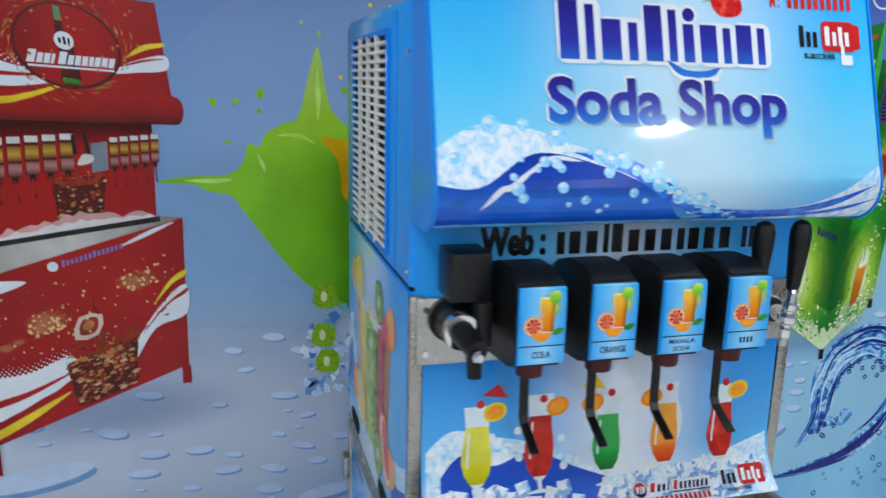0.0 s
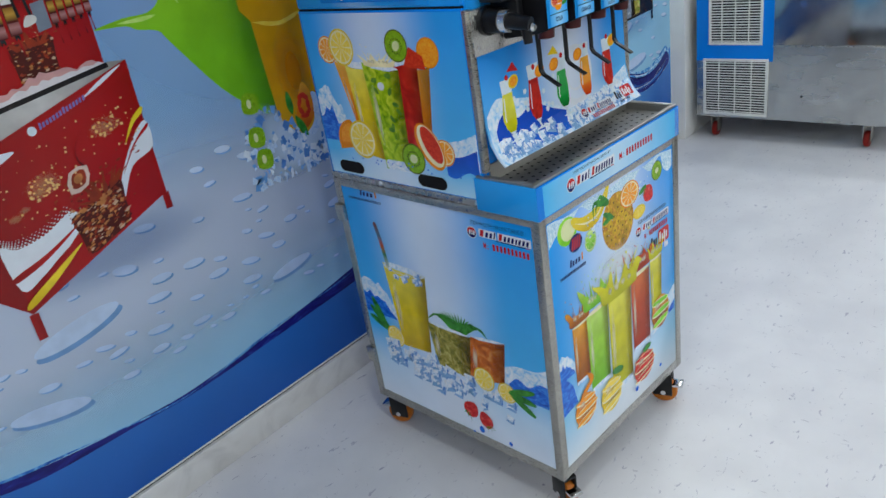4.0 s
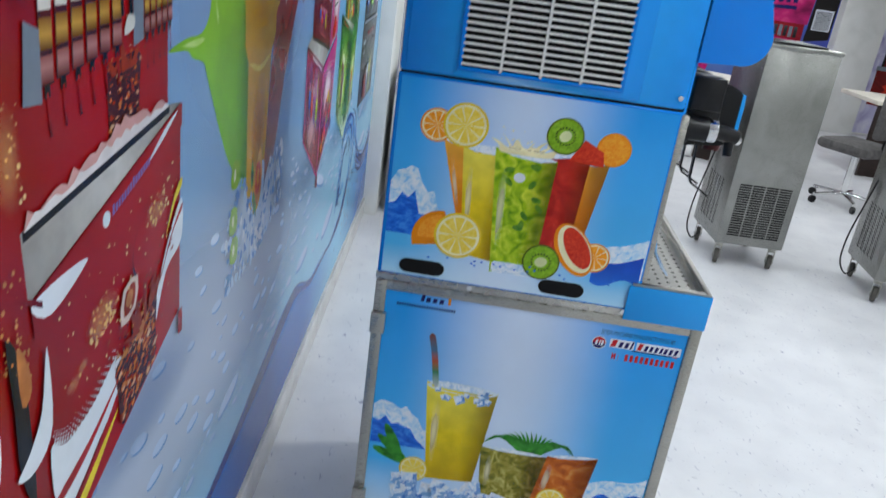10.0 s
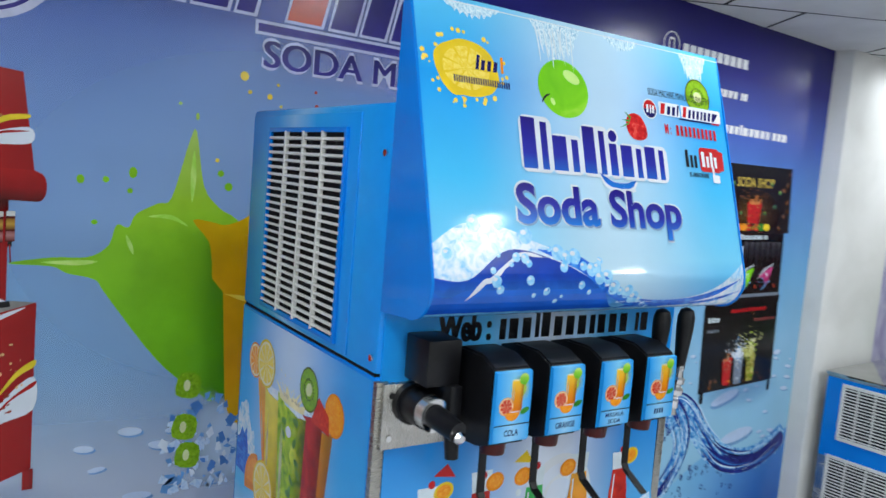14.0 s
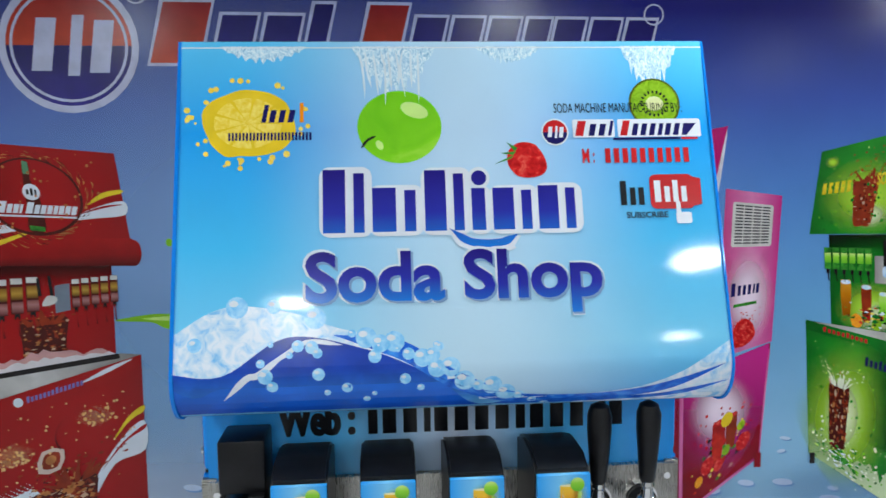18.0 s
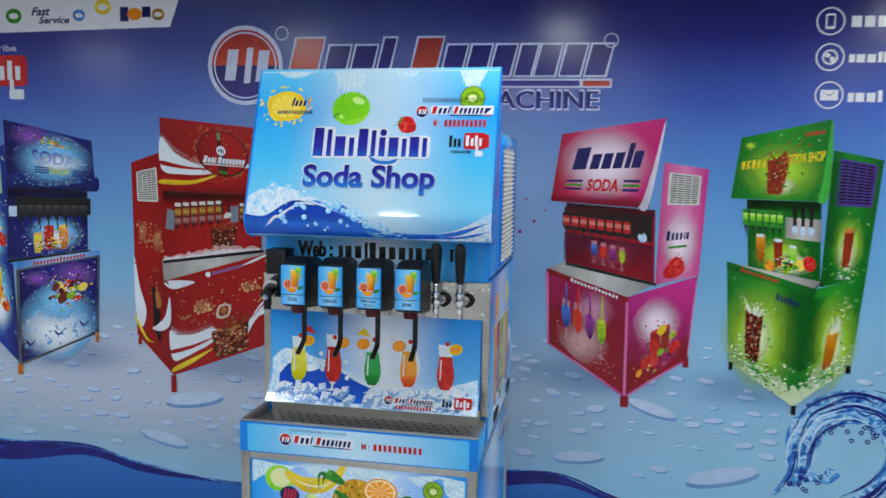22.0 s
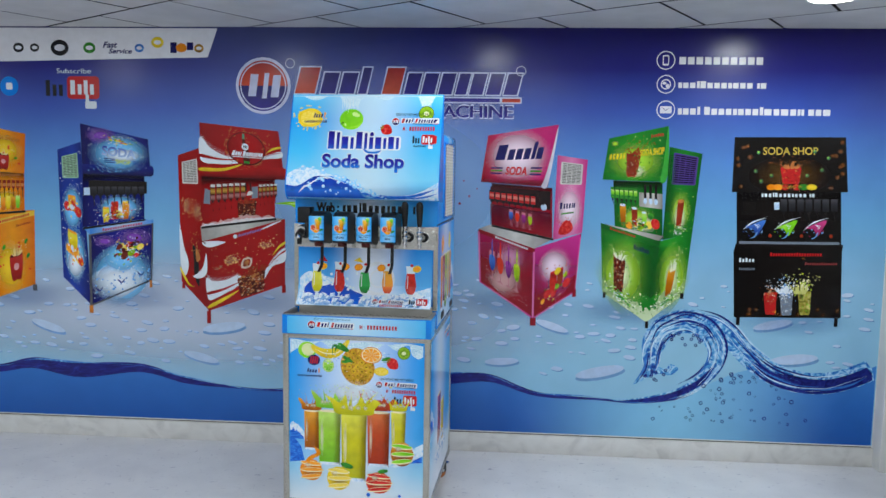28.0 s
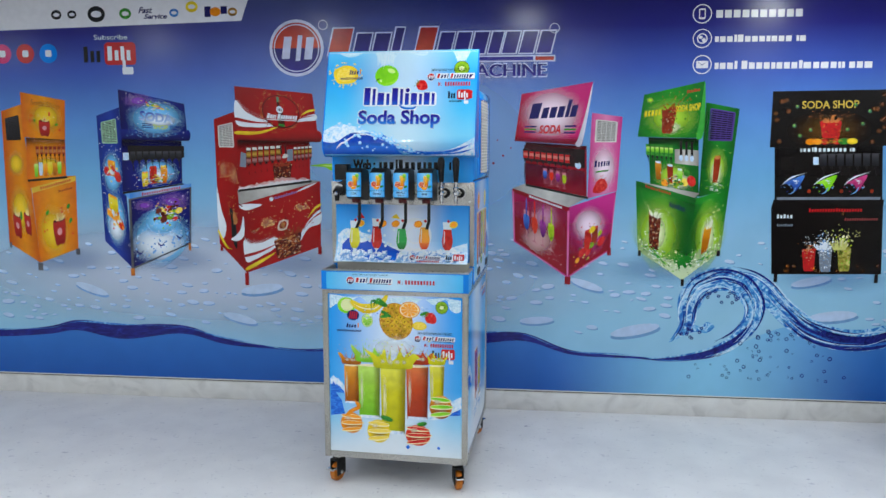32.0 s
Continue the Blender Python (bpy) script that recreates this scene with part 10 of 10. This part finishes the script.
block("tray_print", CX0 + 0.02, 0.43, 0.497, CX0 + 0.3, 0.585, 0.5, BLUE_VINYL, counter, 0, "blue printed tray cover")
for k in range(7):
    x = CX0 + 0.14 + 0.15 * k
    block("valve", x, 0.49, 0.6, x + 0.07, 0.612, 0.74, BLACK, counter, 0.006)
    block("valve_nozzle", x + 0.02, 0.51, 0.575, x + 0.05, 0.545, 0.602, BLACK, counter, 0.003)
cyl("tap", (CX0 + 0.05, 0.61, 0.70), (CX0 + 0.05, 0.53, 0.70), 0.014, CHROME, counter)
cyl("tap_spout", (CX0 + 0.05, 0.54, 0.70), (CX0 + 0.05, 0.535, 0.64), 0.01, CHROME, counter)
RED_WHEEL = mottle("red_wheel", [(0.3, C(110, 20, 16)), (0.8, C(160, 36, 28))], 30, rough=0.4)
for x, y in ((3.19, 0.68), (3.19, 1.47), (5.25, 0.68), (5.25, 1.47)):
    caster(x, y, 90, RED_WHEEL, 0.042, False, 0.138, counter).location.z = -0.052

TOWER_STEEL = metal_of("dull_tower_steel", (0.33, 0.33, 0.31), 0.2, 0.4, (1, 1, 10))
upper = tagged(new("dispenser_tower"), "tall scuffed stainless steel dispenser tower on the counter", "dispenser")
upper.matrix_basis = Matrix.Translation((0, -0.072, 0.056))
block("body", 4.62, 1.06, 0.793, 5.2, 1.55, 1.55, TOWER_STEEL, upper, 0.006)
grille(upper, 4.62, 1.16, 1.46, 1.21, 1.53, WHITE_PLASTIC, 22)
for y in (1.16, 1.43):
    part("hand_hole", extrude_profile([(y + (0.035 if abs(a) < 90 or a > 270 else -0.035) + 0.016 * math.cos(radians(a)), 0.86 + 0.016 * math.sin(radians(a))) for a in range(0, 360, 15)], 4.617, 4.622), DARK, upper)
block("board", 4.64, 1.04, 1.552, 5.1, 1.4, 1.575, mottle("brown_board", [(0.3, C(96, 50, 28)), (0.7, C(140, 84, 52))], 12, rough=0.6), upper, 0.003)
part("hood", extrude_profile([(1.058, 1.3), (0.84, 1.33), (0.78, 1.37), (0.80, 1.44), (0.90, 1.66), (1.058, 1.66)], 4.6, 5.25), TOWER_STEEL, upper)
block("sign_panel", 4.596, 0.82, 1.36, 4.6, 0.98, 1.62, TOWER_STEEL, upper, 0.002)
block("front_plate", 4.62, 1.0, 0.793, 5.2, 1.06, 1.3, TOWER_STEEL, upper)

bottle = tagged(new("spray_bottle"), "red plastic squeeze bottle lying on the counter", "bottle")
bottle.matrix_basis = ON_COUNTER
bm = lathe([(0.01, 0.0), (0.032, 0.004), (0.035, 0.03), (0.035, 0.12), (0.028, 0.15), (0.016, 0.165)])
part("body", bm, mottle("red_plastic", [(0.3, C(170, 20, 24)), (0.8, C(206, 36, 36))], 20, rough=0.3), bottle, smooth=True).matrix_basis = pose(3.42, 0.80, 0.817, 0, 90, 105)
cyl("cap", (3.4, 0.985, 0.817), (3.39, 1.02, 0.817), 0.016, WHITE_PLASTIC, bottle)


def cloth(label, name, cx, cy, z, w, d, h, mt, seed, drop=0.0):
    """A crumpled cloth: a folded sheet with thickness."""
    r = random.Random(seed)
    n, bm = 30, bmesh.new()
    off = [r.uniform(0, 6) for _ in range(4)]
    f = lambda u, v: h * (0.35 + 0.3 * math.sin(3.3 * u + off[0]) + 0.25 * math.sin(5.1 * v + off[1]) + 0.18 * math.sin(9 * u + 7 * v + off[2]) + 0.12 * math.sin(17 * u - 11 * v + off[3])) * max(0.08, math.sin(math.pi * (0.06 + u * 0.88)) * math.sin(math.pi * (0.06 + v * 0.88))) ** 0.5
    g = [[bm.verts.new((cx + (u - 0.5) * w, cy + (v - 0.5) * d, z + max(0.003, f(u, v)) - (drop * max(0, 0.25 - v) * 4 if drop else 0))) for v in [j / n for j in range(n + 1)]] for u in [i / n for i in range(n + 1)]]
    for i in range(n):
        for j in range(n):
            bm.faces.new((g[i][j], g[i + 1][j], g[i + 1][j + 1], g[i][j + 1]))
    ob = part(name, bm, mt, None, smooth=True)
    md = ob.modifiers.new("thick", "SOLIDIFY")
    md.thickness = 0.004
    if cx < 4:
        ob.matrix_basis = ON_COUNTER
    return tagged(ob, label, "cloth")


CLOTH = mottle("white_cloth", [(0.3, C(196, 194, 186)), (0.7, C(228, 227, 220))], 18, rough=0.9, bump=0.4)
cloth("crumpled white cloth draped on the counter", "cleaning_cloth", 3.36, 0.72, 0.783, 0.34, 0.3, 0.22, CLOTH, 3)
cloth("crumpled white cloth draped on the counter", "cleaning_cloth", 3.34, 0.58, 0.742, 0.24, 0.22, 0.22, CLOTH, 9)
cloth("black crumpled bag lying on the counter", "black_bag", 3.68, 0.82, 0.783, 0.5, 0.42, 0.34, mottle("black_cloth", [(0.3, C(20, 20, 22)), (0.8, C(44, 44, 48))], 14, rough=0.85), 5)
cloth("green and blue printed packet on the counter", "packet", 3.75, 0.6, 0.783, 0.26, 0.2, 0.28, mottle("packet_print", [(0.35, C(20, 60, 130)), (0.5, C(40, 130, 60)), (0.7, C(60, 160, 90))], 8, rough=0.35), 12)


# ---- the steel chillers on wheels ----
CHILLER_STEEL = metal_of("dull_chiller_steel", (0.3, 0.3, 0.285), 0.24, 0.42, (1, 1, 14))


def chiller():
    c = tagged(new("chiller"), "upright brushed stainless steel chiller on castors, with a black lead", "chiller", "steel chillers")
    X0, X1, Y0, Y1, Z0, Z1 = 0.0, 0.46, -0.4, 0.0, 0.135, 1.262
    block("body", X0, Y0, Z0, X1, Y1, Z1, CHILLER_STEEL, c, 0.004)
    block("top_cap", X0 - 0.006, Y0 - 0.006, Z1, X1 + 0.006, Y1 + 0.006, Z1 + 0.022, CHILLER_STEEL, c, 0.003)
    for k in range(4):
        block("top_grate", X0 + 0.05 + 0.09 * k, Y0 + 0.06, Z1 + 0.022, X0 + 0.12 + 0.09 * k, Y1 - 0.06, Z1 + 0.034, BLACK, c, 0.004)
    for k in range(22):
        for j in range(4):
            y = Y0 + 0.045 + 0.078 * j
            z = 0.19 + 0.0145 * k
            if k == 0 and j == 0:
                first = block("vent_slot", X0 - 0.001, 0, 0, X0 + 0.001, 0.07, 0.009, DARK, c)
                o = first
            else:
                o = new("vent_slot", first.data)
                o.parent = c
            o.matrix_basis = Matrix.Translation((0, y, z))
    for k in range(15):
        for j in range(5):
            if k == 0 and j == 0:
                second = block("side_slot", 0, Y1 - 0.001, 0, 0.034, Y1 + 0.001, 0.006, DARK, c)
                o = second
            else:
                o = new("side_slot", second.data)
                o.parent = c
            o.matrix_basis = Matrix.Translation((X0 + 0.12 + 0.055 * j, 0, 0.21 + 0.019 * k)) @ Matrix.Rotation(radians(-18), 4, "Y")
    for x in (X0 + 0.04, X1 - 0.04):
        for y in (Y0 + 0.04, Y1 - 0.04):
            caster(x, y, 70, RUBBER, 0.045, False, 0.137, c)
    for z in (0.7, 1.15):
        cyl("screw", (X0 + 0.02, Y1, z), (X0 + 0.02, Y1 + 0.003, z), 0.006, CHROME, c, seg=8)
    tube("power_lead", [(X1 - 0.1, Y1 + 0.008, 0.62), (X1 - 0.06, Y1 + 0.02, 0.45), (X1 - 0.02, Y1 + 0.035, 0.25), (X1 - 0.06, Y1 + 0.05, 0.1), (X1 - 0.16, Y1 + 0.04, 0.05), (X1 - 0.2, Y1 + 0.015, 0.1)], 0.005, BLACK, c)
    return c


ch = chiller()
ch.matrix_basis = pose(2.985, -0.487, 0, 0, 0, 0)
copy_thing(ch, pose(2.68, -1.29, 0, 0, 0, -8))

# ---- the desk and what stands by it ----
DM = pose(6.56, 0.05, 0, 0, 0, -27)
desk = tagged(new("office_desk"), "dark brown office desk with a white top and pale drawer bands", "desk")
desk.matrix_basis = DM
DARKWOOD = mottle("dark_laminate", [(0.3, C(34, 24, 22)), (0.6, C(46, 34, 30)), (0.85, C(58, 44, 38))], 10, 6, 0.6, 0.4, (1, 1, 6))
PALE = mottle("pale_laminate", [(0.3, C(212, 204, 190)), (0.8, C(230, 224, 212))], 8, rough=0.4)
block("front_panel", 0.02, -2.3, 0.0, 0.05, -0.02, 0.71, DARKWOOD, desk, 0.002)
block("side_panel", 0.05, -0.05, 0.0, 0.62, -0.02, 0.71, DARKWOOD, desk, 0.002)
block("side_panel", 0.05, -2.3, 0.0, 0.62, -2.27, 0.71, DARKWOOD, desk, 0.002)
block("top_edge", 0.0, -2.32, 0.69, 0.66, 0.0, 0.735, DARKWOOD, desk, 0.002)
block("desktop", 0.01, -2.31, 0.735, 0.65, -0.01, 0.75, PALE, desk, 0.003)
for z in (0.2, 0.36, 0.52):
    part("drawer_band", extrude_profile([(-1.9, z), (-0.66, z), (-0.69, z + 0.055), (-1.9, z + 0.055)], 0.012, 0.021), PALE, desk)
monitor = tagged(new("computer_monitor"), "black computer monitor on a desk", "monitor")
monitor.matrix_basis = DM
block("screen", 0.27, -0.86, 0.86, 0.30, -0.42, 1.14, BLACK, monitor, 0.006)
block("stand", 0.3, -0.67, 0.765, 0.33, -0.61, 0.96, INK_GREY, monitor, 0.004)
block("foot", 0.24, -0.74, 0.751, 0.42, -0.54, 0.766, BLACK, monitor, 0.004)
papers = tagged(part("paper_stack", add_box(add_box(bmesh.new(), 0.1, -0.4, 0.751, 0.4, -0.08, 0.765), 0.14, -0.46, 0.766, 0.42, -0.2, 0.772), mottle("red_paper", [(0.4, C(170, 40, 50)), (0.7, C(220, 200, 190))], 9), None), "stack of red and white papers on the desk", "papers")
papers.matrix_basis = DM
folder = tagged(block("document_folder", 0.12, -1.1, 0.751, 0.36, -0.84, 0.765, mottle("orange_card", [(0.4, C(220, 100, 30)), (0.7, C(232, 130, 60))], 9), None, 0.003), "orange paper folder on the desk", "folder")
folder.matrix_basis = DM
bag = cloth("yellow plastic bag hanging over the desk end", "plastic_bag", 6.62, 0.14, 0.25, 0.34, 0.3, 0.62, mottle("yellow_plastic", [(0.3, C(176, 160, 30)), (0.6, C(214, 200, 60)), (0.8, C(236, 230, 150))], 12, rough=0.35), 21)
carton = tagged(part("cardboard_box", add_box(bmesh.new(), 6.62, 0.06, 0.0, 6.92, 0.34, 0.27, 0.004), mottle("cardboard", [(0.3, C(150, 112, 66)), (0.7, C(182, 142, 92))], 10, rough=0.8), None), "brown cardboard box on the floor beside the desk", "box")
block("flap_tape", 6.61, 0.18, 0.001, 6.619, 0.22, 0.268, mottle("tape", [(0.4, C(170, 130, 80)), (0.7, C(196, 160, 110))], 9, rough=0.3), carton)
roll = tagged(part("vinyl_roll", add_cyl(bmesh.new(), (6.52, -0.05, 0.072), (5.92, -1.2, 0.072), 0.072, seg=32), mottle("white_vinyl", [(0.3, C(214, 214, 214)), (0.8, C(234, 234, 234))], 6, rough=0.35), None, smooth=True), "white roll of vinyl lying on the floor", "vinyl roll")
part("roll_end", add_cyl(bmesh.new(), (6.5205, -0.049, 0.072), (6.5225, -0.045, 0.072), 0.04, seg=24), INK_GREY, roll)

chair = tagged(new("office_chair"), "grey padded office chair on a chrome star base", "chair")
chair.matrix_basis = pose(4.85, -2.15, 0, 0, 0, 30)
GREYPAD = mottle("grey_upholstery", [(0.3, C(70, 68, 68)), (0.7, C(98, 95, 94))], 24, rough=0.8, bump=0.3)
block("seat", -0.23, -0.23, 0.44, 0.23, 0.23, 0.53, GREYPAD, chair, 0.04)
block("backrest", -0.26, -0.21, 0.6, -0.19, 0.21, 1.0, GREYPAD, chair, 0.03)
block("back_arm", -0.25, -0.03, 0.47, -0.2, 0.03, 0.64, BLACK, chair, 0.006)
cyl("column", (0, 0, 0.1), (0, 0, 0.45), 0.025, CHROME, chair)
for k in range(5):
    a = radians(72 * k)
    c, sn = math.cos(a), math.sin(a)
    cyl("base_leg", (0, 0, 0.1), (0.27 * c, 0.27 * sn, 0.075), 0.017, CHROME, chair, r1=0.012, seg=12)
    cyl("castor", (0.27 * c - 0.012 * sn, 0.27 * sn + 0.012 * c, 0.03), (0.27 * c + 0.012 * sn, 0.27 * sn - 0.012 * c, 0.03), 0.03, BLACK, chair, seg=16)
table = tagged(new("side_table"), "dark laminate table against the end wall", "table")
block("panel", 6.1, -4.2, 0.0, 6.13, -2.9, 0.7, DARKWOOD, table, 0.002)
block("tabletop", 6.05, -4.25, 0.7, 6.8, -2.85, 0.74, PALE, table, 0.003)
